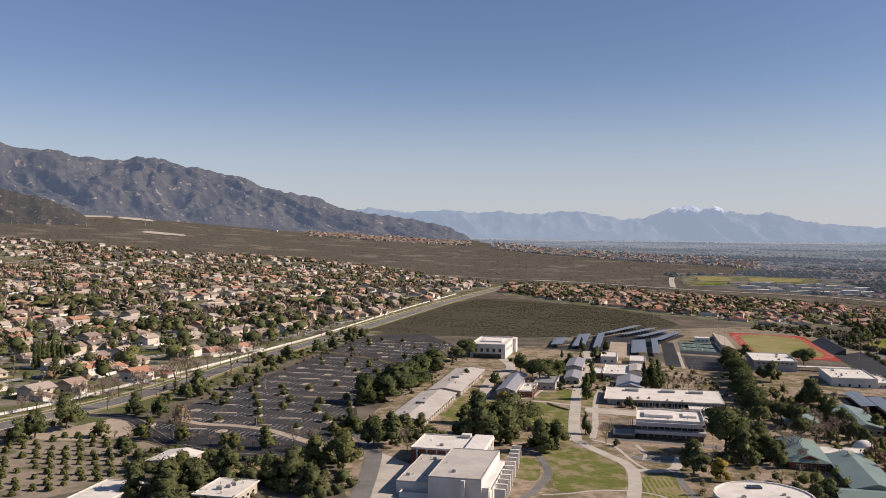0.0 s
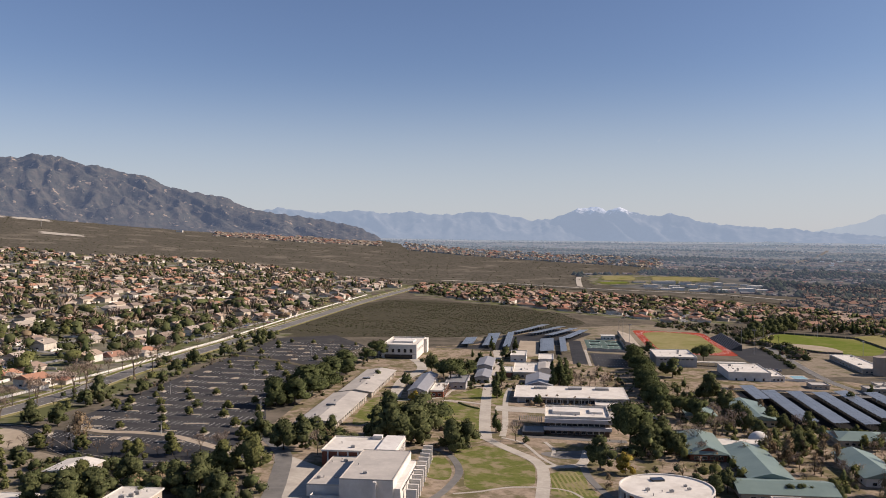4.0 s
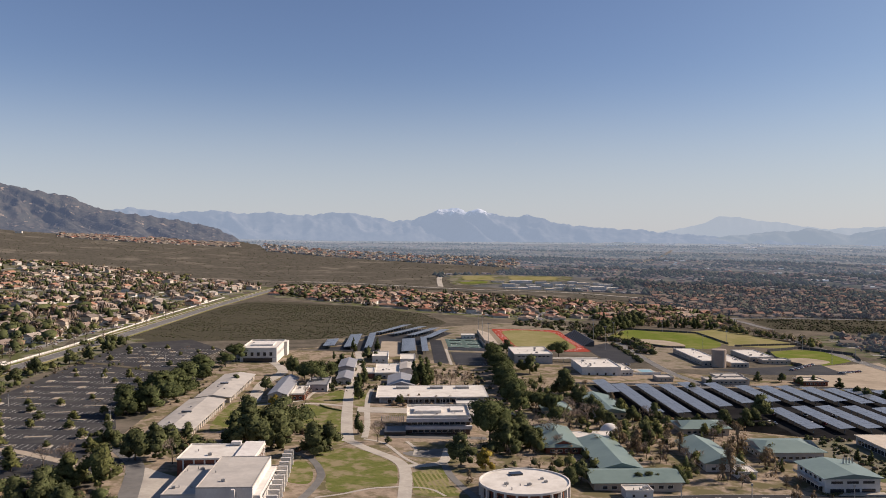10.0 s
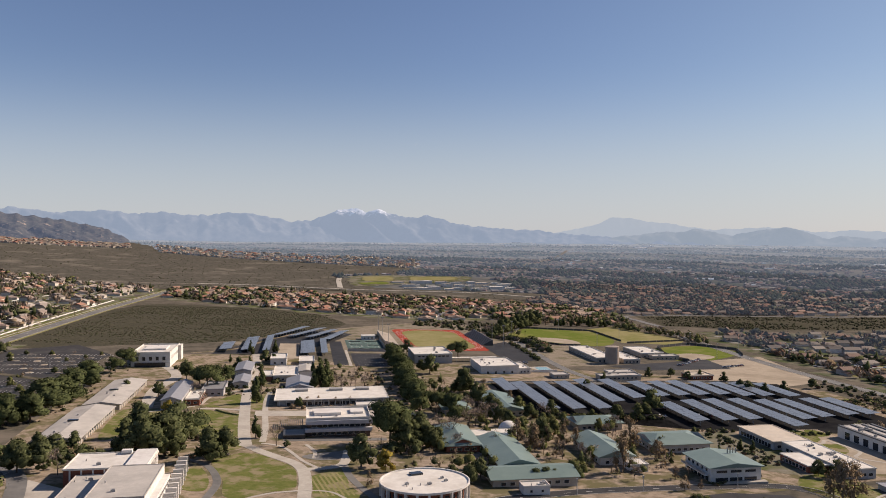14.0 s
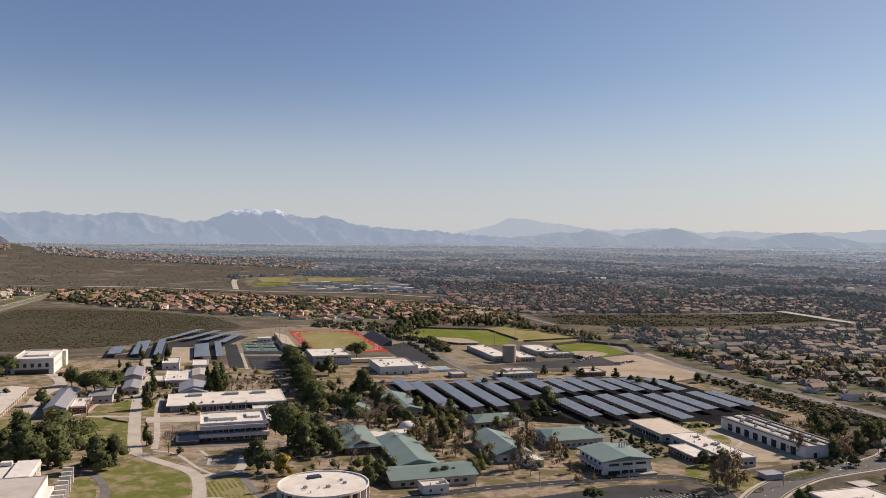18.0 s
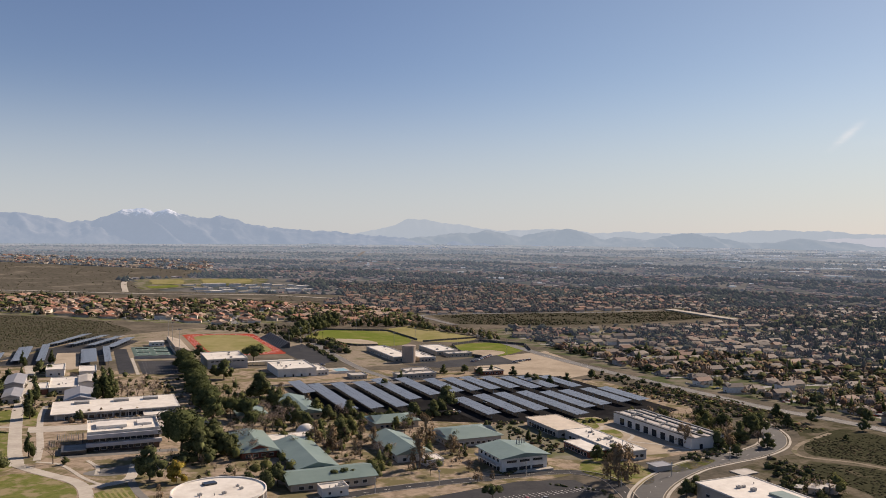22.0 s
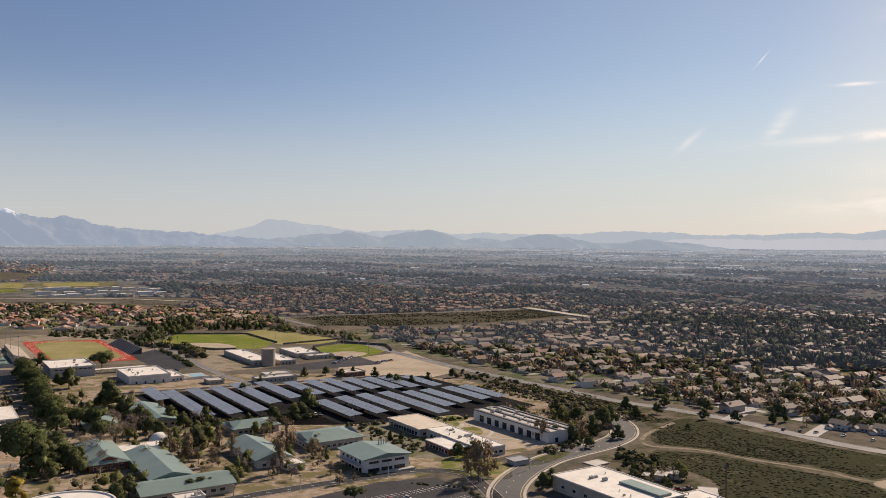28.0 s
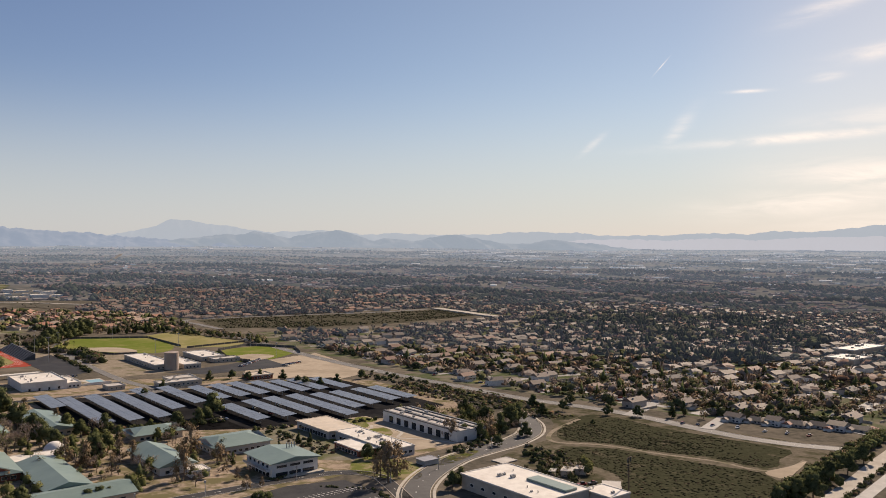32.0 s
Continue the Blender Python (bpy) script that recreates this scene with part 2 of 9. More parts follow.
M_GLASS = surface("dark_glazing", (0.02, 0.024, 0.03), (0.03, 0.034, 0.04), size=3, rough=0.12, bump=0.0)
# panel colour lightened to carry the sky reflected in the glass
M_SOLAR = surface("solar_glass", (0.148, 0.166, 0.186), (0.172, 0.19, 0.21), size=1.5, rough=0.3, bump=0.0, vary=0.10)
M_STEEL = surface("galvanised_steel", (0.36, 0.35, 0.33), (0.30, 0.29, 0.275), size=1, rough=0.55)
M_DARKMETAL = surface("dark_metal", (0.05, 0.05, 0.05), (0.07, 0.07, 0.07), size=1, rough=0.5)
M_TANK = surface("tank_steel", (0.36, 0.29, 0.235), (0.32, 0.26, 0.21), size=4, c3=(0.28, 0.22, 0.18), size3=10, rough=0.6)
M_WATER = surface("pool_water", (0.22, 0.38, 0.37), (0.26, 0.42, 0.41), size=4, rough=0.1, bump=0.05)
M_BARK = surface("bark", (0.16, 0.125, 0.095), (0.09, 0.07, 0.055), size=0.4)
M_TWIG = surface("bare_twigs", (0.36, 0.285, 0.225), (0.24, 0.185, 0.142), size=0.8, vary=0.25)
M_OAK = surface("oak_leaves", (0.046, 0.056, 0.025), (0.122, 0.13, 0.06), size=1.4, vary=0.25, rough=0.75, bump=0.25, lo=0.36, hi=0.68)
M_PINE = surface("pine_needles", (0.042, 0.054, 0.024), (0.115, 0.128, 0.055), size=1.4, vary=0.25, rough=0.8, bump=0.25, lo=0.36, hi=0.68)
M_LIGHTLEAF = surface("light_leaves", (0.066, 0.074, 0.028), (0.155, 0.155, 0.062), size=1.2, vary=0.25, rough=0.75, bump=0.3, lo=0.38, hi=0.66)
M_AUTUMN = surface("autumn_leaves", (0.17, 0.122, 0.075), (0.25, 0.188, 0.12), size=1.0, vary=0.12, rough=0.85, bump=0.2)
M_YELLOW = surface("yellow_leaves", (0.30, 0.21, 0.04), (0.20, 0.17, 0.045), size=1.0, vary=0.3, rough=0.8, bump=0.0)
M_SHRUB = palette("shrub_leaves", [(0.076, 0.08, 0.046), (0.09, 0.088, 0.053), (0.064, 0.068, 0.04), (0.115, 0.098, 0.07), (0.08, 0.084, 0.048), (0.098, 0.088, 0.06)], size=0.6, dirt=0.4)
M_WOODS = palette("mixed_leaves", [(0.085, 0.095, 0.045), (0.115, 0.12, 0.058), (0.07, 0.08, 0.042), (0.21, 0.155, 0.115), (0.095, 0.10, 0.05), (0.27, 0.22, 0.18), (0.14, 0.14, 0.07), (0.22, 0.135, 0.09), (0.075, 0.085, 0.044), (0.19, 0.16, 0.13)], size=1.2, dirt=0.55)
M_TILE = palette("roof_tiles", [(0.38, 0.21, 0.145), (0.33, 0.245, 0.195), (0.42, 0.32, 0.245), (0.29, 0.23, 0.19), (0.40, 0.34, 0.285), (0.44, 0.235, 0.155), (0.45, 0.39, 0.33), (0.34, 0.285, 0.24), (0.24, 0.20, 0.17)], size=1.0)
M_TERRACOTTA = palette("terracotta_tiles", [(0.31, 0.16, 0.11), (0.27, 0.163, 0.12), (0.34, 0.20, 0.14), (0.24, 0.17, 0.137), (0.34, 0.25, 0.19), (0.30, 0.148, 0.10), (0.26, 0.205, 0.165)], size=1.0)
M_FARTILE = palette("mixed_tiles", [(0.29, 0.175, 0.13), (0.19, 0.155, 0.13), (0.25, 0.175, 0.14), (0.15, 0.125, 0.11), (0.26, 0.21, 0.175), (0.28, 0.165, 0.12)], size=1.0)
M_SHINGLE = palette("brown_shingles", [(0.19, 0.15, 0.122), (0.225, 0.182, 0.15), (0.16, 0.135, 0.118), (0.25, 0.16, 0.12), (0.28, 0.24, 0.20), (0.14, 0.122, 0.11), (0.21, 0.172, 0.145), (0.25, 0.205, 0.168)], size=1.0)
M_HOUSE = palette("house_plaster", [(0.62, 0.56, 0.48), (0.55, 0.48, 0.40), (0.68, 0.64, 0.58), (0.50, 0.44, 0.37), (0.60, 0.52, 0.42)])
M_TANSHINGLE = palette("tan_shingles", [(0.30, 0.25, 0.19), (0.17, 0.14, 0.12), (0.33, 0.275, 0.21), (0.30, 0.15, 0.105), (0.24, 0.20, 0.16)], size=1.0)
M_DULLHOUSE = palette("dull_house_plaster", [(0.50, 0.46, 0.42), (0.58, 0.56, 0.53), (0.42, 0.38, 0.345), (0.66, 0.64, 0.61), (0.46, 0.42, 0.375)])
M_CARPAINT = palette("car_paint", [(0.70, 0.70, 0.70), (0.06, 0.06, 0.065), (0.35, 0.36, 0.37), (0.22, 0.03, 0.03), (0.72, 0.72, 0.70), (0.05, 0.08, 0.16), (0.15, 0.15, 0.155)], rough=0.3, dirt=0.06)
M_TYRE = surface("tyre_rubber", (0.02, 0.02, 0.02), (0.03, 0.03, 0.03), size=0.3)


def hazed_palette(name, colours, haze_glow, strength):
    """The far backdrop of the valley: a palette with air haze painted in as emission."""
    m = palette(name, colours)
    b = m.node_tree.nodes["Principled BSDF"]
    b.inputs["Emission Color"].default_value = (*haze_glow, 1)
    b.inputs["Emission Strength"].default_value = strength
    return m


# far leaves, with blue-grey air haze painted in as emission
M_HAZEDWOODS = hazed_palette("valley_leaves", [(0.078, 0.083, 0.056), (0.10, 0.098, 0.066), (0.06, 0.068, 0.05), (0.20, 0.13, 0.09), (0.085, 0.086, 0.057), (0.17, 0.13, 0.098), (0.058, 0.064, 0.046), (0.185, 0.118, 0.085)], (0.09, 0.115, 0.17), 0.16)
M_HEATH = palette("heath_leaves", [(0.044, 0.046, 0.027), (0.057, 0.054, 0.034), (0.038, 0.04, 0.024), (0.085, 0.066, 0.046), (0.048, 0.049, 0.03)], size=0.6, dirt=0.5)
M_DRYYARD = surface("dry_garden_ground", (0.135, 0.122, 0.09), (0.19, 0.168, 0.132), size=6, c3=(0.075, 0.09, 0.045), size3=24, lo3=0.42, hi3=0.56)
M_HAZEDGROVE = hazed_palette("grove_leaves", [(0.05, 0.06, 0.034), (0.065, 0.072, 0.042), (0.042, 0.05, 0.03), (0.08, 0.075, 0.05)], (0.09, 0.12, 0.18), 0.10)
# pale roofs that glow only for the air haze painted over them
M_HAZEDROOFS = hazed_palette("warehouse_roofs", [(0.60, 0.59, 0.56), (0.48, 0.46, 0.43), (0.36, 0.35, 0.33), (0.64, 0.61, 0.57)], (0.19, 0.24, 0.30), 0.55)

# fired tiles, shingles, paint and paving keep a faint sheen
for m_ in (M_TILE, M_TERRACOTTA, M_SHINGLE, M_FARTILE, M_TANSHINGLE, M_DULLHOUSE, M_STREET, M_ROAD, M_DARKROAD, M_ASPHALT, M_WHITEROOF, M_TANROOF, M_GREYROOF):
    m_.node_tree.nodes["Principled BSDF"].inputs["Specular IOR Level"].default_value = 0.09
    m_.node_tree.nodes["Principled BSDF"].inputs["Roughness"].default_value = 0.7

# the far valley in six bands, each paler: air haze painted into its emission
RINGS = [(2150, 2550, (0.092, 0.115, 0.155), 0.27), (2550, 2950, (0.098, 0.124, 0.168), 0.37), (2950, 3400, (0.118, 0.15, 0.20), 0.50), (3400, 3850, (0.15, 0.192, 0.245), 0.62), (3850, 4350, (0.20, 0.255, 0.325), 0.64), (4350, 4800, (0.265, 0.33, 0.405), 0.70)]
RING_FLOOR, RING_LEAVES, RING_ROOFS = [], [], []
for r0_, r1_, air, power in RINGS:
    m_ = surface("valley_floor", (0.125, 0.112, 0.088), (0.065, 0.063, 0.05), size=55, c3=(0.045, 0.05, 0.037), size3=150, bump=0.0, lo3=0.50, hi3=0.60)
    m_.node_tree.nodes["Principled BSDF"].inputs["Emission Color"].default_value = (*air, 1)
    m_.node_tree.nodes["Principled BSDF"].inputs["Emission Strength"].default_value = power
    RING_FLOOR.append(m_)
    RING_LEAVES.append(hazed_palette("valley_crowns", [(0.036, 0.046, 0.032), (0.046, 0.055, 0.038), (0.03, 0.04, 0.03), (0.085, 0.062, 0.05), (0.04, 0.05, 0.034)], air, power))
    RING_ROOFS.append(hazed_palette("valley_roofs", [(0.17, 0.13, 0.11), (0.21, 0.18, 0.16), (0.24, 0.145, 0.11), (0.15, 0.13, 0.12), (0.26, 0.24, 0.22), (0.18, 0.15, 0.13)], air, power))


# ---- ground ----
SLOPE, PLAIN_R, EDGE_R = 0.03, 2200.0, 4800.0
RIM = [(-180, 0.004), (-60, 0.03), (-27.5, 0.031), (-21, 0.0285), (-14, 0.0165), (-8, 0.0075), (1.4, -0.0045), (8, -0.0065), (19, -0.0075),
       (27, -0.0078), (40, -0.0095), (52, -0.0115), (60, -0.0135), (79, -0.0135), (120, -0.014), (180, 0.004)]
RIM_A = [q[0] for q in RIM]
RIM_E = [q[1] for q in RIM]


def heights(x, y):
    """Height of the ground at arrays x, y: an even slope, easing to a far rim."""
    x, y = np.asarray(x, float), np.asarray(y, float)
    r = np.maximum(np.hypot(x, y), 1e-6)
    a = np.degrees(np.arctan2(x, y))
    rim = np.interp(a, RIM_A, RIM_E)
    start = -120.0 / PLAIN_R - SLOPE * x / r
    g = (1.0 / r - 1.0 / EDGE_R) / (1.0 / PLAIN_R - 1.0 / EDGE_R)
    far = 120.0 + r * (rim + (start - rim) * g)
    return np.where(r < PLAIN_R, -SLOPE * x, far)


def gz(x, y):
    return float(heights(x, y))


def link_mesh(name, verts, faces, mats, parent=None, mat_ids=None, smooth=False):
    me = bpy.data.meshes.new(name)
    me.from_pydata(verts, [], faces)
    for m in (mats if isinstance(mats, (list, tuple)) else [mats]):
        me.materials.append(m)
    if mat_ids is not None:
        me.polygons.foreach_set("material_index", mat_ids)
    if smooth:
        me.polygons.foreach_set("use_smooth", [True] * len(me.polygons))
    me.update()
    ob = new(name, me)
    ob.parent = parent
    return ob


def fast_mesh(name, V, F, mats, ids=None, smooth=False, normals=None):
    """A mesh from arrays: V (n, 3) and F (m, k), or several such F in a list; normals (n, 3) round off a crown."""
    me = bpy.data.meshes.new(name)
    V = np.asarray(V, np.float32)
    Fs = [np.asarray(q, np.int32) for q in (F if isinstance(F, list) else [F]) if len(q)]
    sizes = np.concatenate([np.full(len(q), q.shape[1], np.int32) for q in Fs])
    loops = np.concatenate([q.ravel() for q in Fs])
    me.vertices.add(len(V))
    me.vertices.foreach_set("co", V.ravel())
    me.loops.add(len(loops))
    me.loops.foreach_set("vertex_index", loops)
    me.polygons.add(len(sizes))
    me.polygons.foreach_set("loop_start", np.concatenate([[0], np.cumsum(sizes)[:-1]]).astype(np.int32))
    for mt in mats:
        me.materials.append(mt)
    if ids is not None:
        me.polygons.foreach_set("material_index", np.asarray(ids, np.int32))
    me.polygons.foreach_set("use_smooth", np.full(len(sizes), bool(smooth)))
    me.update(calc_edges=True)
    if normals is not None:
        me.polygons.foreach_set("use_smooth", np.ones(len(sizes), bool))
        at_ = me.attributes.new("custom_normal", "FLOAT_VECTOR", "POINT")
        at_.data.foreach_set("vector", np.asarray(normals, np.float32).ravel())
    return me


def rounded(V, centre=0.42, own=None, keep=0.0):
    """Normals that point outwards from a crown's middle, so that its leaves are lit as one soft mass."""
    N = np.asarray(V, float) - np.array([0.0, 0.0, centre])
    N = N / (np.linalg.norm(N, axis=1)[:, None] + 1e-6)
    N[:, 2] += 0.15
    if own is not None:
        N = N * (1 - keep) + own * keep
    return N / (np.linalg.norm(N, axis=1)[:, None] + 1e-6)


def sheet(radii, angles, zfun):
    R, A = np.meshgrid(radii, np.radians(angles), indexing="ij")
    X, Y = R * np.sin(A), R * np.cos(A)
    Z = zfun(R, np.degrees(A), X, Y)
    n, m = R.shape
    i = np.arange(n - 1)[:, None] * m + np.arange(m - 1)[None, :]
    F = np.stack([i, i + 1, i + m + 1, i + m], -1).reshape(-1, 4)
    V = np.stack([X, Y, Z], -1).reshape(-1, 3)
    return V, F


ang = np.concatenate([np.arange(-180, -36, 6.0), np.arange(-36, 88, 0.5), np.arange(88, 180, 6.0), [180.0]])
rad = np.concatenate([[0.0, 6.0], np.arange(60, 2200, 60.0), np.arange(2200, 4950, 50.0)])
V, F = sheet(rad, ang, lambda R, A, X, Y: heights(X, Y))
# the ground's outer rings take the floors with painted haze
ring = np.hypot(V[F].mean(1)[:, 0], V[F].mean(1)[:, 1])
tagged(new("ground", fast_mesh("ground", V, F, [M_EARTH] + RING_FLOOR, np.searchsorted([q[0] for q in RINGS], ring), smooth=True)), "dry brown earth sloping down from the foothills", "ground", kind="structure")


# ---- far ranges ----
def noise_line(q):
    return np.array([noise.noise(Vector((a, 3.7, 1.3))) for a in np.ravel(q)]).reshape(np.shape(q))


def range_mesh(name, ridge, r0, r1, rough, seed, rows=14, step=0.25, teeth=0.0016):
    """A mountain range: elevations of its crest by heading, folded into spurs and gullies between its foot and its crest."""
    ra = np.array([q[0] for q in ridge])
    re = np.array([q[1] for q in ridge])
    angles = np.arange(ra[0], ra[-1] + 1e-6, step)
    radii = np.linspace(r0, r1, rows)

    def relief(R, A, X, Y):
        crest = np.interp(A, ra, re) + teeth * (noise_line(A * 1.9 + seed) + 0.55 * noise_line(A * 5.3 + seed) + 0.3 * noise_line(A * 13.0 + seed))
        x0, y0 = r0 * np.sin(np.radians(A)), r0 * np.cos(np.radians(A))
        base = (heights(x0, y0) - 120.0) / r0 - 0.0015
        u = (R - r0) / (r1 - r0)
        n = np.zeros(X.shape)
        T = np.radians(A) * r1
        for k, (fr, am) in enumerate(((0.0030, 1.0), (0.0070, 0.5), (0.016, 0.24), (0.036, 0.12))):
            q = np.array([noise.noise(Vector((x * fr + 0.35 * fr * (y - r0) + 0.5 * math.sin(y * 0.011 + x * 0.004), (y - r0) * fr * 0.8 + 0.4 * math.sin(x * 0.009), seed + k * 7.3))) for x, y in zip(T.ravel(), R.ravel())]).reshape(X.shape)
            n += am * (0.5 - np.abs(q) * 1.5)
        n = n - n.mean()
        e = base + (crest - base) * u ** 0.85 + rough * n * (crest - base + 0.003) * np.sin(np.pi * np.clip(u, 0.02, 1)) ** 0.8
        e = e + (0.0004 * n) * (u > 0.98)
        return 120.0 + R * e
    return sheet(radii, angles, relief)


def range_material(name, c1, c2, haze_glow, strength, snow=0.0):
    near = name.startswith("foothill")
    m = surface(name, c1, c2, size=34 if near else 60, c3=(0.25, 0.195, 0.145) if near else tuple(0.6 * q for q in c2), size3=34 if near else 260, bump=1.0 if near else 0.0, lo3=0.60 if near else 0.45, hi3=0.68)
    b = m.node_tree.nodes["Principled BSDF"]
    # the air's haze over the range is painted in as emission
    b.inputs["Emission Color"].default_value = (*haze_glow, 1)
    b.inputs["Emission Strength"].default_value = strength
    if snow:
        t = m.node_tree
        src = b.inputs["Base Color"].links[0].from_socket
        geo = t.nodes.new("ShaderNodeNewGeometry")
        sep = t.nodes.new("ShaderNodeSeparateXYZ")
        t.links.new(geo.outputs["Position"], sep.inputs[0])
        n = t.nodes.new("ShaderNodeTexNoise")
        n.inputs["Scale"].default_value = 0.045
        n.inputs["Detail"].default_value = 6
        t.links.new(geo.outputs["Position"], n.inputs["Vector"])
        side = t.nodes.new("ShaderNodeMapRange")
        side.inputs["From Min"].default_value = 1000.0
        side.inputs["From Max"].default_value = 1250.0
        side.inputs["To Min"].default_value = -60.0
        side.inputs["To Max"].default_value = 0.0
        t.links.new(sep.outputs["X"], side.inputs["Value"])
        up = t.nodes.new("ShaderNodeMath")
        t.links.new(sep.outputs["Z"], up.inputs[0])
        t.links.new(side.outputs["Result"], up.inputs[1])
        ad = t.nodes.new("ShaderNodeMath")
        ad.operation = "MULTIPLY_ADD"
        ad.inputs[1].default_value = 110.0
        t.links.new(n.outputs["Fac"], ad.inputs[0])
        t.links.new(up.outputs[0], ad.inputs[2])
        mr = t.nodes.new("ShaderNodeMapRange")
        mr.inputs["From Min"].default_value = snow
        mr.inputs["From Max"].default_value = snow + 26
        t.links.new(ad.outputs[0], mr.inputs["Value"])
        mx = t.nodes.new("ShaderNodeMixRGB")
        mx.inputs["Color2"].default_value = (0.38, 0.375, 0.375, 1)
        t.links.new(mr.outputs["Result"], mx.inputs["Fac"])
        t.links.new(src, mx.inputs["Color1"])
        t.links.new(mx.outputs["Color"], b.inputs["Base Color"])
    return m


CREST_FRONT = [(-60, 0.10), (-50, 0.088), (-40, 0.10), (-33, 0.095), (-27.5, 0.0923), (-26, 0.0864), (-24.6, 0.0875), (-23.2, 0.080), (-20.7, 0.0771), (-19.5, 0.0827), (-18.2, 0.0796), (-16.8, 0.0714), (-15.9, 0.0711),
               (-14.3, 0.064), (-13.2, 0.0611), (-12.1, 0.0516), (-10.7, 0.0454), (-8.5, 0.0392), (-6.6, 0.0262), (-5.1, 0.021), (-3.2, 0.0171), (-1.6, 0.0132), (0.3, 0.0066), (1.6, -0.0053), (2.2, -0.012)]
CREST_SPUR = [(-60, 0.06), (-45, 0.055), (-35, 0.05), (-30, 0.047), (-27.6, 0.043), (-26.3, 0.0395), (-25.2, 0.0347), (-23.9, 0.0273), (-23.0, 0.0178), (-22.6, 0.012), (-22.2, 0.004)]
CREST_SNOW = [(-8, 0.021), (-7, 0.0229), (-4.7, 0.0277), (-2.4, 0.0225), (0.3, 0.0259), (1.8, 0.022), (3.7, 0.024), (6, 0.0207), (9, 0.0239), (10.2, 0.0205), (11.9, 0.014), (13.4, 0.0152), (15, 0.0261), (16.2, 0.0298),
              (17.1, 0.0253), (17.9, 0.0284), (19.7, 0.0181), (21, 0.0217), (22.3, 0.0150), (24, 0.0092), (25.5, 0.0069), (27, 0.0046), (28.3, 0.0047), (30, 0.001), (34, -0.004), (40, -0.009), (46, -0.013)]
CREST_PALE = [(27, -0.003), (29.6, 0.001), (31.3, 0.0067), (32.5, 0.0119), (33.5, 0.0196), (34.4, 0.0184), (35.1, 0.0166), (35.8, 0.0135), (36.9, 0.0123), (38.3, 0.0085), (39.8, 0.0053), (42.7, 0.0072), (44.2, 0.0062), (46.1, 0.0023),
              (48, 0.005), (50.3, 0.0024), (53.8, 0.0025), (55.7, 0.0053), (57.9, 0.006), (60.2, 0.0047), (61.7, 0.0021), (66, 0.0022), (68.8, 0.0048), (70.9, 0.0035), (72.6, 0.0067), (74.8, 0.0054), (76.7, 0.0102), (78.8, 0.0142), (84, 0.020), (95, 0.012)]
CREST_HILLS = [(31, -0.013), (33.4, -0.0039), (35.1, -0.0007), (36.9, 0.0026), (38, 0.002), (38.7, 0.0066), (39.8, 0.0027), (40.9, -0.0012), (42.4, 0.0041), (44.4, 0.0075), (45.8, -0.0004), (46.3, -0.0043), (47.7, -0.0016), (49.2, -0.0049),
               (50.7, 0.0005), (52, 0.0032), (53.8, -0.0028), (55.3, -0.0074), (57.2, -0.008), (57.9, -0.004), (58.9, -0.0033), (60.9, -0.0071), (63.1, -0.0116), (65.3, -0.0159), (67, -0.021)]
CREST_LOW = [(56, -0.012), (60, -0.004), (63, -0.002), (66, -0.004), (69, -0.001), (72, -0.003), (76, 0.001), (80, 0.002), (90, -0.006)]
for nm, crest, r0, r1, rgh, c1, c2, haze_glow, st, snow, lab, rows in (
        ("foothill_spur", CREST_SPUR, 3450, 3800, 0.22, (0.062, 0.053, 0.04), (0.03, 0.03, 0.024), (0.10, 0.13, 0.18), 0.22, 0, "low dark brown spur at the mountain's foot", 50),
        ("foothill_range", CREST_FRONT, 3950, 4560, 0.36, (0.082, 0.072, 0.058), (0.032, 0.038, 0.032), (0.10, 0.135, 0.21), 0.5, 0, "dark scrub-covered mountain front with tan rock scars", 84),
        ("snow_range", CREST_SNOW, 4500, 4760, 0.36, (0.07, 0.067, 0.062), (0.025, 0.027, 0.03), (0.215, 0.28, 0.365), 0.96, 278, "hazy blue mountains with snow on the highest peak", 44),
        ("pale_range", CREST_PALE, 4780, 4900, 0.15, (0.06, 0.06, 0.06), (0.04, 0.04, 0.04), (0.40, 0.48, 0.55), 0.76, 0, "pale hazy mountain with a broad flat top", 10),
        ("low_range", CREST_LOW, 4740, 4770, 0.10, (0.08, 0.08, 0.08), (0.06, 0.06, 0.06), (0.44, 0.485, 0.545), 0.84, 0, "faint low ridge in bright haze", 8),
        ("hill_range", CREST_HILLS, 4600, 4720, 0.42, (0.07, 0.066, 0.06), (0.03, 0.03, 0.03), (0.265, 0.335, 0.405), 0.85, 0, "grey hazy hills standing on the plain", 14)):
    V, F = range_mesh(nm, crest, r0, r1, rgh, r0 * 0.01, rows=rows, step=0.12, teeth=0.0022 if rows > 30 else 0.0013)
    ob = new(nm, fast_mesh(nm, V, F, [range_material(nm + "_rock", c1, c2, haze_glow, st, snow)], smooth=True))
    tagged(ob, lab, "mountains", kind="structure")


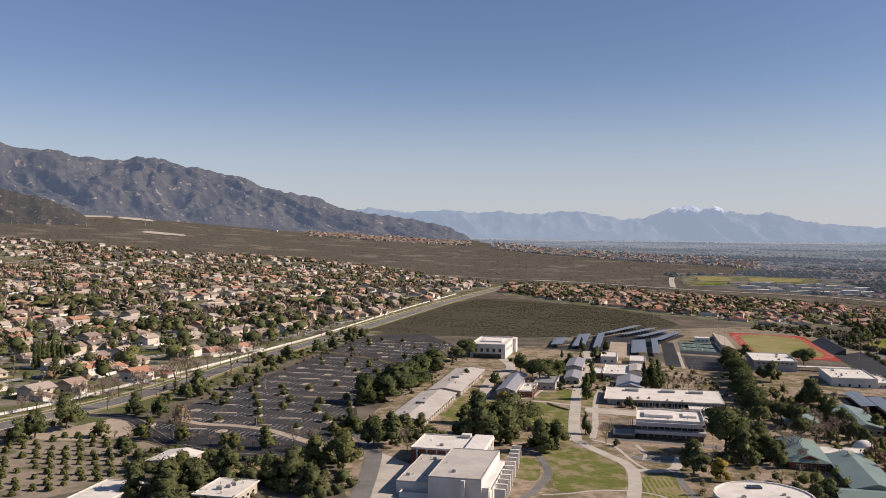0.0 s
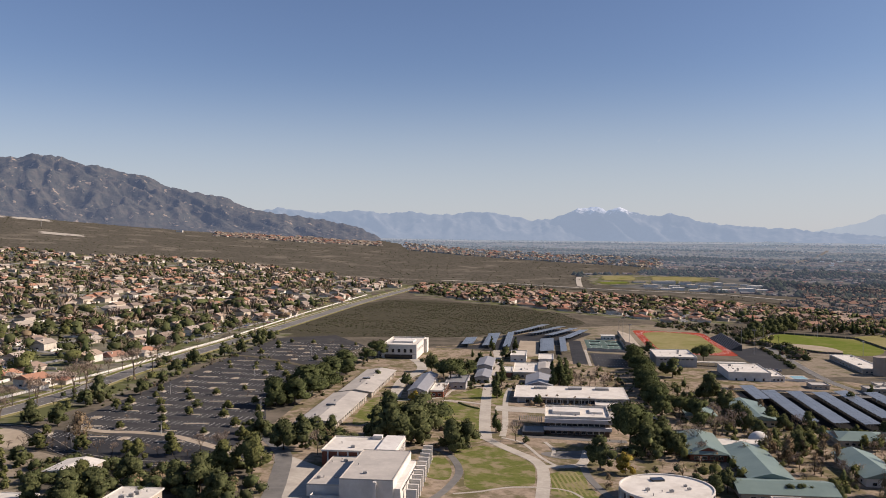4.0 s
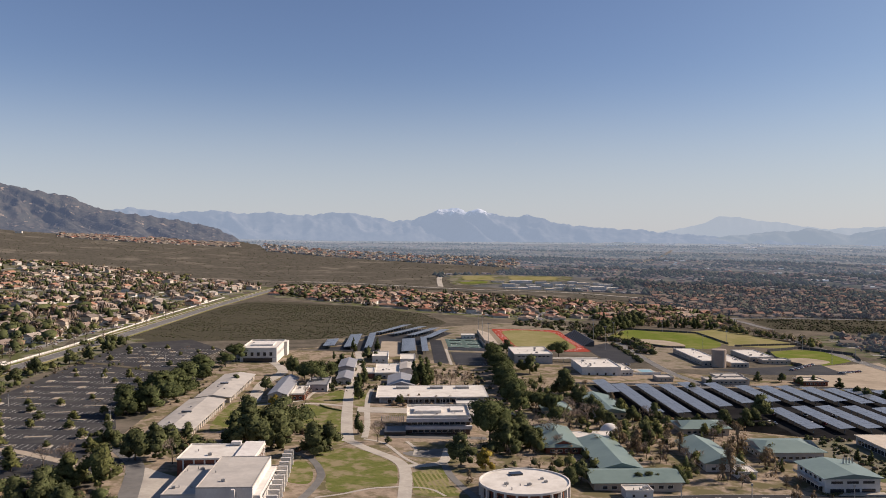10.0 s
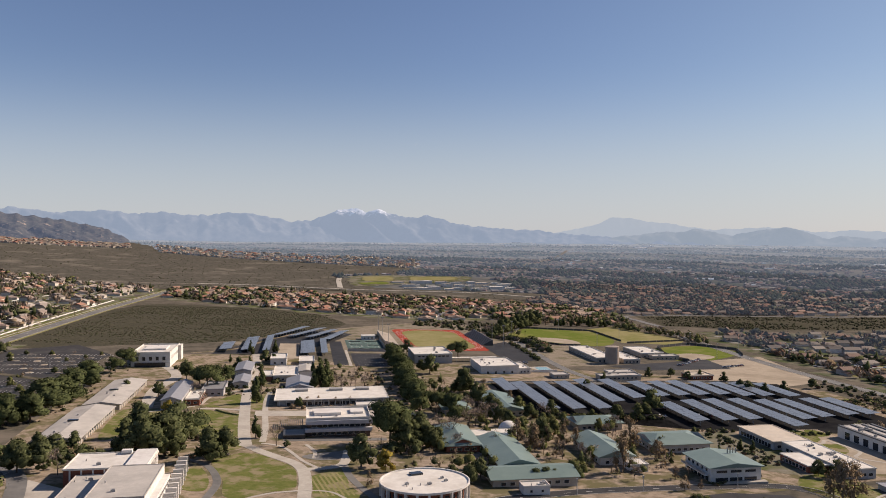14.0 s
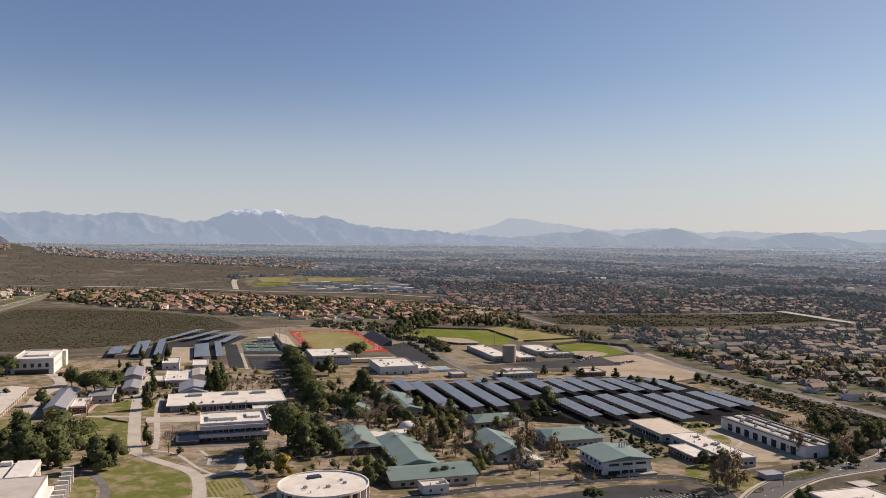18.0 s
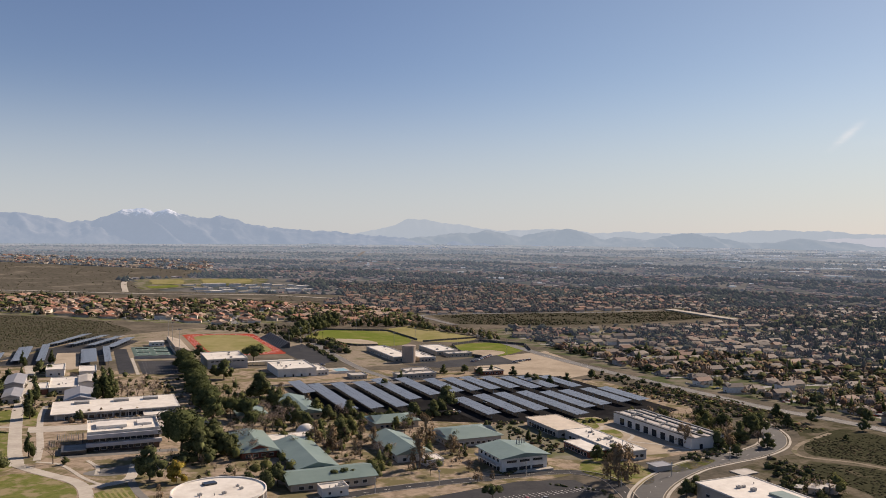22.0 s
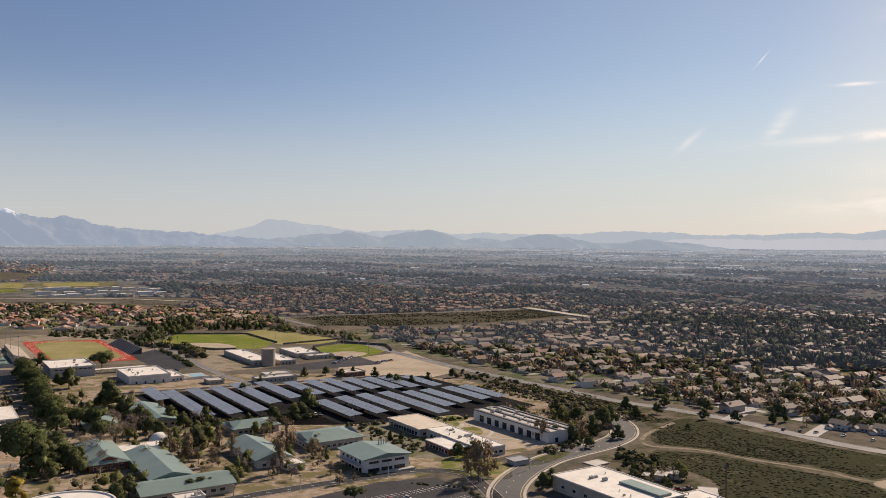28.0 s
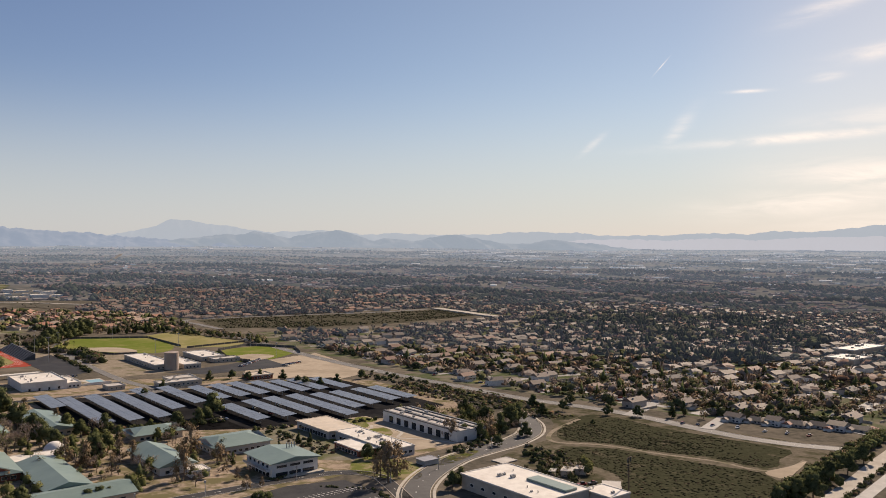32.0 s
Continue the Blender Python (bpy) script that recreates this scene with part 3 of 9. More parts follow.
# ---- surfaces laid on the ground ----
def slab(name, pts, mat, lift=0.06, label="", category="ground", kind="structure", parent=None):
    """A thin sheet with a skirt over the even slope."""
    n = len(pts)
    top = [(x, y, -SLOPE * x + lift) for x, y in pts]
    low = [(x, y, -SLOPE * x - 0.3) for x, y in pts]
    bm = bmesh.new()
    vt = [bm.verts.new(q) for q in top]
    vl = [bm.verts.new(q) for q in low]
    face = bm.faces.new(vt)
    for i in range(n):
        j = (i + 1) % n
        bm.faces.new((vt[i], vl[i], vl[j], vt[j]))
    bmesh.ops.triangulate(bm, faces=[face])
    bmesh.ops.recalc_face_normals(bm, faces=bm.faces)
    me = bpy.data.meshes.new(name)
    bm.to_mesh(me)
    bm.free()
    me.materials.append(mat)
    ob = new(name, me)
    ob.parent = parent
    if label:
        tagged(ob, label, category, kind=kind)
    return ob


def ease(pts, per=8, closed=False):
    """A smooth line through the points."""
    out, n = [], len(pts)
    for i in range(n if closed else n - 1):
        p = [Vector(pts[(i + k) % n]) if closed else Vector(pts[min(max(i + k, 0), n - 1)]) for k in (-1, 0, 1, 2)]
        for s in range(per):
            t = s / per
            q = 0.5 * (2 * p[1] + (p[2] - p[0]) * t + (2 * p[0] - 5 * p[1] + 4 * p[2] - p[3]) * t * t + (3 * p[1] - p[0] - 3 * p[2] + p[3]) * t ** 3)
            out.append((q.x, q.y))
    return out if closed else out + [tuple(pts[-1])]


def strip(name, pts, width, mat, lift=0.1, label="", category="road", off=0.0, parent=None, thick=0.3):
    """A band along a line, of the given width, off metres to the right of it."""
    V = []
    for i, (x, y) in enumerate(pts):
        a, b = pts[max(i - 1, 0)], pts[min(i + 1, len(pts) - 1)]
        d = Vector((b[0] - a[0], b[1] - a[1])).normalized()
        r = Vector((d.y, -d.x))
        for side in (-1, 1):
            q = Vector((x, y)) + r * (off + side * width / 2)
            z = gz(q.x, q.y)
            V.append((q.x, q.y, z + lift))
            V.append((q.x, q.y, z + lift - thick))
    Fs = []
    for i in range(len(pts) - 1):
        k, m = 4 * i, 4 * i + 4
        Fs += [(k, k + 2, m + 2, m), (k + 1, k, m, m + 1), (k + 2, k + 3, m + 3, m + 2)]
    Fs += [(0, 1, 3, 2), (len(V) - 4, len(V) - 2, len(V) - 1, len(V) - 3)]
    ob = link_mesh(name, V, Fs, mat, parent)
    if label:
        tagged(ob, label, category, kind="structure")
    return ob


def dashes(name, pts, mat, parent, every=12.0, length=3.5, width=0.25, lift=0.13, off=0.0):
    """Painted dashes along a line, as one mesh."""
    V, Fs, run = [], [], 0.0
    for a, b in zip(pts, pts[1:]):
        d = Vector((b[0] - a[0], b[1] - a[1]))
        n = d.length
        if n < 1e-6:
            continue
        d /= n
        r = Vector((d.y, -d.x))
        while run < n:
            s = Vector(a) + d * run + r * off
            e = s + d * min(length, n - run + 0.01)
            k = len(V)
            for q, w in ((s, -1), (s, 1), (e, 1), (e, -1)):
                c = q + r * (w * width / 2)
                V.append((c.x, c.y, gz(c.x, c.y) + lift))
            Fs.append((k, k + 1, k + 2, k + 3))
            run += every
        run -= n
    return link_mesh(name, V, Fs, mat, parent)


CAMPUS = -13.0
CU = Vector((math.cos(radians(CAMPUS)), math.sin(radians(CAMPUS))))
CV = Vector((-CU.y, CU.x))


def at(u, v):
    """Campus grid to world."""
    q = CU * u + CV * v
    return (q.x, q.y)


def uv_rect(u0, u1, v0, v1):
    return [at(u0, v0), at(u1, v0), at(u1, v1), at(u0, v1)]


# large areas
slab("scrub_field", ease([(-88, 1010), (60, 1520), (230, 1470), (300, 1380), (330, 1180), (215, 1060), (110, 985), (20, 975)], 4, True), M_SCRUB, 0.05, "dark dry scrubland beside the campus", "scrubland")
fan = [(-3300, 2600), (-2200, 2300), (-1500, 2450), (-1280, 2480), (-827, 2540), (-390, 2600), (-60, 2330), (60, 2120), (160, 2010), (320, 2010), (530, 2000), (820, 1720), (960, 1640), (1080, 1740), (960, 1840), (640, 2060), (640, 2480), (830, 2470), (985, 2640), (860, 2785), (700, 2920), (440, 3175), (225, 3475), (215, 3880), (120, 4300), (-400, 4400), (-1500, 4200), (-3000, 3500)]


def drape(name, pts, mat, lift, label, category="scrubland", step=60.0):
    """A patch of land that follows the ground beyond the even slope."""
    P = np.array(pts, float)
    lo, hi = P.min(0), P.max(0)
    xs, ys = np.arange(lo[0], hi[0] + step, step), np.arange(lo[1], hi[1] + step, step)
    X, Y = np.meshgrid(xs, ys, indexing="ij")
    inside = in_poly(X.ravel(), Y.ravel(), P).reshape(X.shape)
    Z = heights(X, Y) + lift
    n, m = X.shape
    i = np.arange(n - 1)[:, None] * m + np.arange(m - 1)[None, :]
    keep = inside[:-1, :-1] | inside[1:, :-1] | inside[:-1, 1:] | inside[1:, 1:]
    Fq = np.stack([i, i + m, i + m + 1, i + 1], -1)[keep]
    used, inv = np.unique(Fq.ravel(), return_inverse=True)
    V = np.stack([X, Y, Z], -1).reshape(-1, 3)[used]
    ob = new(name, fast_mesh(name, V, inv.reshape(-1, 4), [mat], smooth=True))
    return tagged(ob, label, category, kind="structure")


def in_poly(x, y, P):
    ok = np.zeros(len(x), bool)
    n = len(P)
    for i in range(n):
        (x0, y0), (x1, y1) = P[i], P[(i + 1) % n]
        cross = (y0 > y) != (y1 > y)
        xi = x0 + (y - y0) * (x1 - x0) / (y1 - y0 + 1e-12)
        ok ^= cross & (x < xi)
    return ok


drape("scrub_fan", fan, M_FAN, 0.8, "grey-brown scrub covering the alluvial fan", step=40.0)


# ---- things: helpers ----
def thing(name, x, y, label, category, group="", turn=0.0, sink=0.0, kind=""):
    ob = new(name)
    ob.empty_display_size = 1.0
    ob.matrix_world = pose(x, y, gz(x, y) - sink, 0, 0, turn)
    return tagged(ob, label, category, group, kind)


def part(name, bm, mat, parent, label="", loc=None, smooth=False):
    me = bpy.data.meshes.new(name)
    bm.to_mesh(me)
    bm.free()
    for m in (mat if isinstance(mat, (list, tuple)) else [mat]):
        me.materials.append(m)
    if smooth:
        for p in me.polygons:
            p.use_smooth = True
    ob = new(name, me)
    ob.parent = parent
    if loc:
        ob.location = loc
    if label:
        tagged(ob, label)
    return ob


def again(ob, loc, turn=0.0, parent=None):
    """The same piece once more, on the same mesh."""
    c = new(ob.name.split(".")[0], ob.data)
    c.parent = parent or ob.parent
    c.location = loc
    c.rotation_euler = (0, 0, radians(turn))
    return c


def add_box(bm, x0, x1, y0, y1, z0, z1):
    v = [bm.verts.new(q) for q in ((x0, y0, z0), (x1, y0, z0), (x1, y1, z0), (x0, y1, z0), (x0, y0, z1), (x1, y0, z1), (x1, y1, z1), (x0, y1, z1))]
    for f in ((3, 2, 1, 0), (4, 5, 6, 7), (0, 1, 5, 4), (1, 2, 6, 5), (2, 3, 7, 6), (3, 0, 4, 7)):
        bm.faces.new([v[i] for i in f])
    return v


def box_mesh(*dims):
    bm = bmesh.new()
    add_box(bm, *dims)
    return bm


def cyl(bm, x, y, z0, z1, r0, r1=None, n=8):
    r1 = r0 if r1 is None else r1
    a = [bm.verts.new((x + r0 * math.cos(2 * math.pi * i / n), y + r0 * math.sin(2 * math.pi * i / n), z0)) for i in range(n)]
    b = [bm.verts.new((x + r1 * math.cos(2 * math.pi * i / n), y + r1 * math.sin(2 * math.pi * i / n), z1)) for i in range(n)]
    for i in range(n):
        j = (i + 1) % n
        bm.faces.new((a[i], a[j], b[j], b[i]))
    bm.faces.new(a[::-1])
    bm.faces.new(b)


def flat_roof(w, d, h, lip=0.7, edge=0.4, thick=0.35, over=0.0):
    """A flat roof with a raised rim."""
    W, Dp = w / 2 + over, d / 2 + over
    bm = box_mesh(-W, W, -Dp, Dp, h - thick, h)
    for b in ((-W, W, -Dp, -Dp + edge), (-W, W, Dp - edge, Dp), (-W, -W + edge, -Dp + edge, Dp - edge), (W - edge, W, -Dp + edge, Dp - edge)):
        add_box(bm, *b, h + 0.004, h + lip)
    return bm


def hip_roof(w, d, h, rise, over=0.8, hip=0.0, along="y", thick=0.25):
    """A gable (hip 0) or hip roof with its ridge along x or y."""
    W, Dp = w / 2 + over, d / 2 + over
    bm = bmesh.new()
    k = hip * (W if along == "y" else Dp)
    if along == "y":
        r0, r1 = (0, -Dp + k, h + rise), (0, Dp - k, h + rise)
    else:
        r0, r1 = (-W + k, 0, h + rise), (W - k, 0, h + rise)
    base = [(-W, -Dp, h), (W, -Dp, h), (W, Dp, h), (-W, Dp, h)]
    up = [bm.verts.new(q) for q in base]
    dn = [bm.verts.new((x, y, z - thick)) for x, y, z in base]
    a, b = bm.verts.new(r0), bm.verts.new(r1)
    if along == "y":
        fs = [(up[0], up[1], a), (up[1], up[2], b, a), (up[2], up[3], b), (up[3], up[0], a, b)]
    else:
        fs = [(up[0], up[1], b, a), (up[1], up[2], b), (up[2], up[3], a, b), (up[3], up[0], a)]
    for f in fs:
        bm.faces.new(f)
    for i in range(4):
        j = (i + 1) % 4
        bm.faces.new((up[j], up[i], dn[i], dn[j]))
    bm.faces.new(dn)
    return bm


def window_mesh(w, h, deep=0.12):
    return box_mesh(-w / 2, w / 2, -deep, deep * 0.2, 0, h)


def frame_mesh(w, h, t=0.12):
    bm = bmesh.new()
    for b in ((-w / 2 - t, w / 2 + t, -0.17, 0.05, -t, 0), (-w / 2 - t, w / 2 + t, -0.17, 0.05, h, h + t), (-w / 2 - t, -w / 2, -0.17, 0.05, 0, h), (w / 2, w / 2 + t, -0.17, 0.05, 0, h)):
        add_box(bm, *b)
    return bm


def windows(parent, w, d, side, n, ww, wh, sill, frame_mat=None, span=0.86, shift=0.0):
    """A row of n windows on one side of a w by d building: front, back, left or right."""
    length = w if side in ("front", "back") else d
    first = None
    turn = {"front": 0, "right": 90, "back": 180, "left": 270}[side]
    for i in range(n):
        s = (((i + 0.5) / n - 0.5) * span + shift) * length
        loc = {"front": (s, -d / 2 - 0.01, sill), "back": (-s, d / 2 + 0.01, sill), "right": (w / 2 + 0.01, s, sill), "left": (-w / 2 - 0.01, -s, sill)}[side]
        if first is None:
            first = part("window", window_mesh(ww, wh), M_GLASS, parent, loc=loc)
            first.rotation_euler = (0, 0, radians(turn))
            fr = part("window_frame", frame_mesh(ww, wh), frame_mat or M_WHITE, first)
        else:
            c = again(first, loc, turn)
            again(fr, (0, 0, 0), 0, c)
    return first


def roof_units(parent, w, d, h, n, rng, size=2.2):
    """Air handling boxes, ducts and vents on a flat roof."""
    for _ in range(n):
        x, y = rng.uniform(-0.38, 0.38) * w, rng.uniform(-0.4, 0.4) * d
        s = size * rng.uniform(0.5, 1.2)
        bm = box_mesh(-s / 2, s / 2, -s * 0.35, s * 0.35, 0.15, 0.15 + s * 0.5)
        add_box(bm, -s * 0.4, s * 0.4, -s * 0.3, s * 0.3, 0.004, 0.146)
        cyl(bm, s * 0.15, 0, 0.154 + s * 0.5, 0.35 + s * 0.5, s * 0.22, n=10)
        part("roof_unit", bm, M_STEEL, parent, "grey metal roof unit", loc=(x, y, h + 0.01))
    for _ in range(n):
        x, y = rng.uniform(-0.42, 0.42) * w, rng.uniform(-0.42, 0.42) * d
        bm = bmesh.new()
        cyl(bm, 0, 0, 0.0, 0.9, 0.25, n=8)
        cyl(bm, 0, 0, 0.904, 1.1, 0.4, 0.1, n=8)
        part("roof_vent", bm, M_STEEL, parent, loc=(x, y, h + 0.01))


RNG = random.Random(7)


def block(name, label, u0, u1, v0, v1, h, wall, roof, kind="flat", rise=2.5, over=0.6, lip=0.7, hip=0.0, along="y", rows=(), units=0, category="building", seg=None):
    """A building on the campus grid: walls, roof, rows of windows, doors and roof units.
    rows: (side, count, width, height, sill)."""
    w, d = u1 - u0, v1 - v0
    x, y = at((u0 + u1) / 2, (v0 + v1) / 2)
    e = thing(name, x, y, label, category, turn=CAMPUS)
    bm = box_mesh(-w / 2, w / 2, -d / 2, d / 2, -2.5, h - 0.354)
    if kind == "gable":
        r = rise * 0.96
        if along == "y":
            for s in (-1, 1):
                yv = s * (d / 2 - 0.01)
                f = [bm.verts.new(q) for q in ((-w / 2, yv, h - 0.36), (w / 2, yv, h - 0.36), (0, yv, h + r))]
                bm.faces.new(f if s < 0 else f[::-1])
        else:
            for s in (-1, 1):
                xv = s * (w / 2 - 0.01)
                f = [bm.verts.new(q) for q in ((xv, -d / 2, h - 0.36), (xv, d / 2, h - 0.36), (xv, 0, h + r))]
                bm.faces.new(f if s > 0 else f[::-1])
    part("wall", bm, wall, e)
    if kind == "flat":
        part("roof", flat_roof(w, d, h, lip, over=over), roof, e)
    else:
        part("roof", hip_roof(w, d, h, rise, over, hip, along), roof, e)
        if seg:
            n = int((d if along == "y" else w) / seg)
            L = (d if along == "y" else w) + 2 * over
            half = (w if along == "y" else d) / 2 + over
            sl = math.hypot(half, rise)
            tilt = math.atan2(rise, half)
            first = None
            for i in range(1, n):
                s = -L / 2 + L * i / n
                for sg in (-1, 1):
                    if first is None:
                        first = part("roof_seam", box_mesh(-sl / 2 * (1 - hip * 0.5), sl / 2 * (1 - hip * 0.5), -0.05, 0.05, 0.01, 0.10), roof, e)
                        c = first
                    else:
                        c = again(first, (0, 0, 0))
                    if hip and min(abs(s + L / 2), abs(s - L / 2)) < half * hip:
                        c.scale = (0.4, 1, 1)
                        c.location = (sg * half * 0.8, s, h + rise * 0.2) if along == "y" else (s, sg * half * 0.8, h + rise * 0.2)
                    else:
                        c.location = (sg * half / 2, s, h + rise / 2) if along == "y" else (s, sg * half / 2, h + rise / 2)
                    c.rotation_euler = (0, sg * tilt, 0) if along == "y" else (0, sg * tilt, math.pi / 2)
    for q in rows:
        windows(e, w, d, *q)
    if units:
        roof_units(e, w * 0.9, d * 0.9, h, units, RNG)
    return e


# ---- campus surfaces ----
slab("campus_ground", [(-60, 470), (-40, 360), (120, 330), (190, 330), (345, 330), (470, 330), (560, 440), (590, 560), (520, 660), (330, 780), (250, 780), (140, 880), (40, 900), (0, 800)], M_DIRT, 0.06, "bare tan dirt between the campus buildings", "ground")
slab("bare_field", [(300, 1120), (240, 1060), (140, 985), (150, 900), (300, 860), (480, 900), (520, 1010), (500, 1150), (420, 1180)], M_TRODDEN, 0.05, "trodden brown dirt around the running track", "ground")
slab("dirt_lot", [(477, 910), (553, 895), (480, 735), (425, 740)], M_TRODDEN, 0.07, "patchy straw-coloured dirt field", "ground")
slab("sand_field", [(600, 745), (704, 763), (660, 660), (623, 600), (560, 585), (520, 655), (540, 690)], M_SAND, 0.08, "broad pale dirt practice field", "ground")
slab("olive_field", [(735, 1105), (724, 924), (680, 879), (618, 912), (640, 1060)], M_STRAW, 0.08, "dry olive-coloured grass field", "field")
slab("softball_field", ease([(505, 1010), (574, 1088), (648, 1040), (618, 930), (559, 885), (512, 955)], 5, True), M_FIELD, 0.10, "bright green softball outfield", "sports field")
slab("softball_infield", ease([(520, 985), (560, 965), (562, 925), (545, 905), (520, 945)], 5, True), M_SAND, 0.16, "tan dirt softball infield", "sports field")
slab("baseball_field", ease([(608, 838), (690, 870), (712, 815), (670, 772), (585, 745)], 5, True), M_FIELD, 0.10, "green baseball outfield", "sports field")
slab("baseball_infield", ease([(595, 790), (640, 805), (650, 775), (610, 755)], 5, True), M_SAND, 0.16, "tan dirt baseball infield", "sports field")
slab("scrub_dirt", [(392, 190), (385, 262), (420, 292), (446, 297), (480, 296), (530, 322), (560, 345), (570, 440), (600, 460), (612, 330), (596, 240), (592, 145), (545, 138), (420, 110), (380, 150)], M_SCRUBDIRT, 0.05, "trampled brown dirt around the scrub lots", "ground")
SCRUB_U = [(508, 196), (500, 226), (498, 263), (487, 286), (501, 302), (533, 315), (579, 322), (585, 300), (573, 262), (568, 209), (564, 166), (533, 163), (513, 158), (502, 168)]
SCRUB_L = [(489, 187), (488, 221), (486, 256), (465, 277), (444, 267), (436, 233), (422, 212), (400, 205), (385, 180), (410, 135), (440, 126), (470, 140), (491, 162)]
SCRUB_N = [(572, 325), (560, 341), (600, 392), (600, 440), (594, 450), (580, 440), (570, 382), (545, 328)]
for q in (SCRUB_U, SCRUB_L, SCRUB_N):
    slab("east_scrub", ease(q, 3, True), M_HEATHFLOOR, 0.09, "dark green scrub lot beside dirt tracks", "scrubland")
slab("canal_scrub", [(885, 1268), (1080, 1250), (1290, 1212), (1480, 1195), (1405, 1040), (1125, 1005), (940, 1032), (825, 1105)], M_SCRUB, 0.07, "dark scrub along a flood channel", "scrubland")
slab("orchard_ground", [(-260, 445), (-190, 480), (-146, 448), (-150, 385), (-200, 330), (-260, 330)], M_TRODDEN, 0.06, "tan dirt beneath a small orchard", "ground")
slab("corner_dirt", ease([(-240, 505), (-212, 532), (-176, 480), (-195, 459), (-240, 465)], 4, True), M_SAND, 0.09, "pale bare dirt corner by the road", "ground")

for nm, pts in (("quad_lawn", [(55, 461), (67, 474), (77, 477), (85, 466), (94, 439), (91, 417), (86, 401), (74, 400), (59, 394), (53, 402), (56, 425)]), ("mall_lawn", [(63, 601), (76, 594), (87, 577), (80, 524), (70, 515), (56, 528)]), ("mall_lawn", [(69, 618), (82, 638), (100, 659), (92, 610), (80, 608)]),
                ("mall_lawn", [(99, 601), (105, 637), (119, 656), (115, 630), (106, 597)]), ("shed_lawn", [(6, 530), (40, 590), (30, 615), (14, 612), (0, 545)]),
                ("lower_lawn", [(64, 510), (77, 511), (74, 488), (62, 488)]), ("hall_lawn", [(34, 422), (46, 458), (50, 442), (49, 421), (44, 410)]), ("roof_lawn", [(400, 430), (420, 418), (405, 370), (392, 385)]), ("loop_lawn", [(335, 335), (365, 352), (372, 322), (350, 296), (336, 305)]),
                ("slope_lawn", [(352, 420), (362, 430), (384, 405), (372, 372), (360, 380)]), ("front_lawn", [(375, 312), (395, 318), (420, 318), (420, 309), (385, 303)])):
    slab(nm, ease(pts, 5, True), M_GRASS, 0.12, "sunlit green lawn with worn dry patches", "lawn")

# mown lawn in alternating bands beside the round building
STRIPES = [(100, 421), (117, 427), (114, 402), (113, 380), (93, 384), (96, 402)]
slab("striped_lawn", ease(STRIPES, 4, True), M_GRASS, 0.12, "bright lawn mown in bands", "lawn")
for k in range(7):
    x0 = 98.5 + 2.4 * k
    strip("mown_band", [(x0 + 0.4, 420 + 0.3 * (x0 - 100)), (x0 - 1.6, 386 - 0.2 * (x0 - 100))], 1.1, M_STRAW, 0.15, "pale dry band of mown lawn", "lawn")

# running track: an oval with straight sides
def oval(cx, cy, half, r, turn, n=20):
    out = []
    for k in range(2):
        for i in range(n + 1):
            a = math.pi * i / n + math.pi * k
            x, y = r * math.cos(a), r * math.sin(a) + (half if k == 0 else -half)
            out.append((cx + x * math.cos(turn) - y * math.sin(turn), cy + x * math.sin(turn) + y * math.cos(turn)))
    return out


TC = at(160, 1046)
track = thing("running_track", *TC, "red oval running track around a dry grass field", "running track")
track.matrix_world = Matrix.Identity(4)
slab("lane_surface", [at(*q) for q in ((120, 934), (200, 934), (206, 942), (206, 1150), (200, 1158), (120, 1158), (114, 1150), (114, 942))], M_TRACK, 0.12, parent=track)
slab("infield", oval(*TC, 66, 36, radians(CAMPUS)), M_STRAW, 0.16, parent=track)
for k in range(1, 6):
    o = oval(*TC, 67.5, 36 + k * 1.65, radians(CAMPUS))
    strip("lane_line", o + o[:2], 0.14, M_PAINT, 0.155 + 0.001 * k, parent=track, thick=0.02)

# tennis courts
courts = thing("tennis_courts", *at(66, 975), "green tennis courts with white lines and a wire fence", "tennis court")
slab("surround", uv_rect(45, 86, 922, 1025), M_COURTEDGE, 0.12, parent=courts).matrix_parent_inverse = courts.matrix_world.inverted()
for i in range(2):
    for j in range(3):
        u0, v0 = 48 + i * 19, 926 + j * 33
        c = slab("court", uv_rect(u0, u0 + 16, v0, v0 + 29), M_COURT, 0.15, parent=courts)
        c.matrix_parent_inverse = courts.matrix_world.inverted()
        for a, b in (((u0 + 2, v0 + 2), (u0 + 14, v0 + 2)), ((u0 + 2, v0 + 27), (u0 + 14, v0 + 27)), ((u0 + 2, v0 + 2), (u0 + 2, v0 + 27)), ((u0 + 14, v0 + 2), (u0 + 14, v0 + 27)), ((u0 + 8, v0 + 8), (u0 + 8, v0 + 21))):
            s = strip("court_line", [at(*a), at(*b)], 0.25, M_PAINT, 0.2, parent=c, thick=0.02)
        strip("net", [at(u0 + 1, v0 + 14.5), at(u0 + 15, v0 + 14.5)], 0.08, M_DARKMETAL, 1.1, parent=c, thick=0.9)

# roads and paths
boulevard = ease([(-300, 380), (-252, 489), (-231, 529), (-217, 560), (-204, 600), (-190, 660), (-174, 740), (-135, 880), (-95, 1030), (-38, 1257), (24, 1494), (150, 1930)], 6)
def avenue(name, pts, width, mat, label, lift=0.12, kerb=True, centre=True):
    r = strip(name, pts, width, mat, lift, label)
    if centre:
        dashes("centre_dash", pts, M_PAINT, r)
    if kerb:
        for s in (-1, 1):
            strip("kerb", pts, 0.35, M_CONCRETE, lift + 0.14, parent=r, off=s * (width / 2 + 0.18))
    return r


avenue("boulevard", boulevard, 15, M_ROAD, "wide grey boulevard beside a white wall")
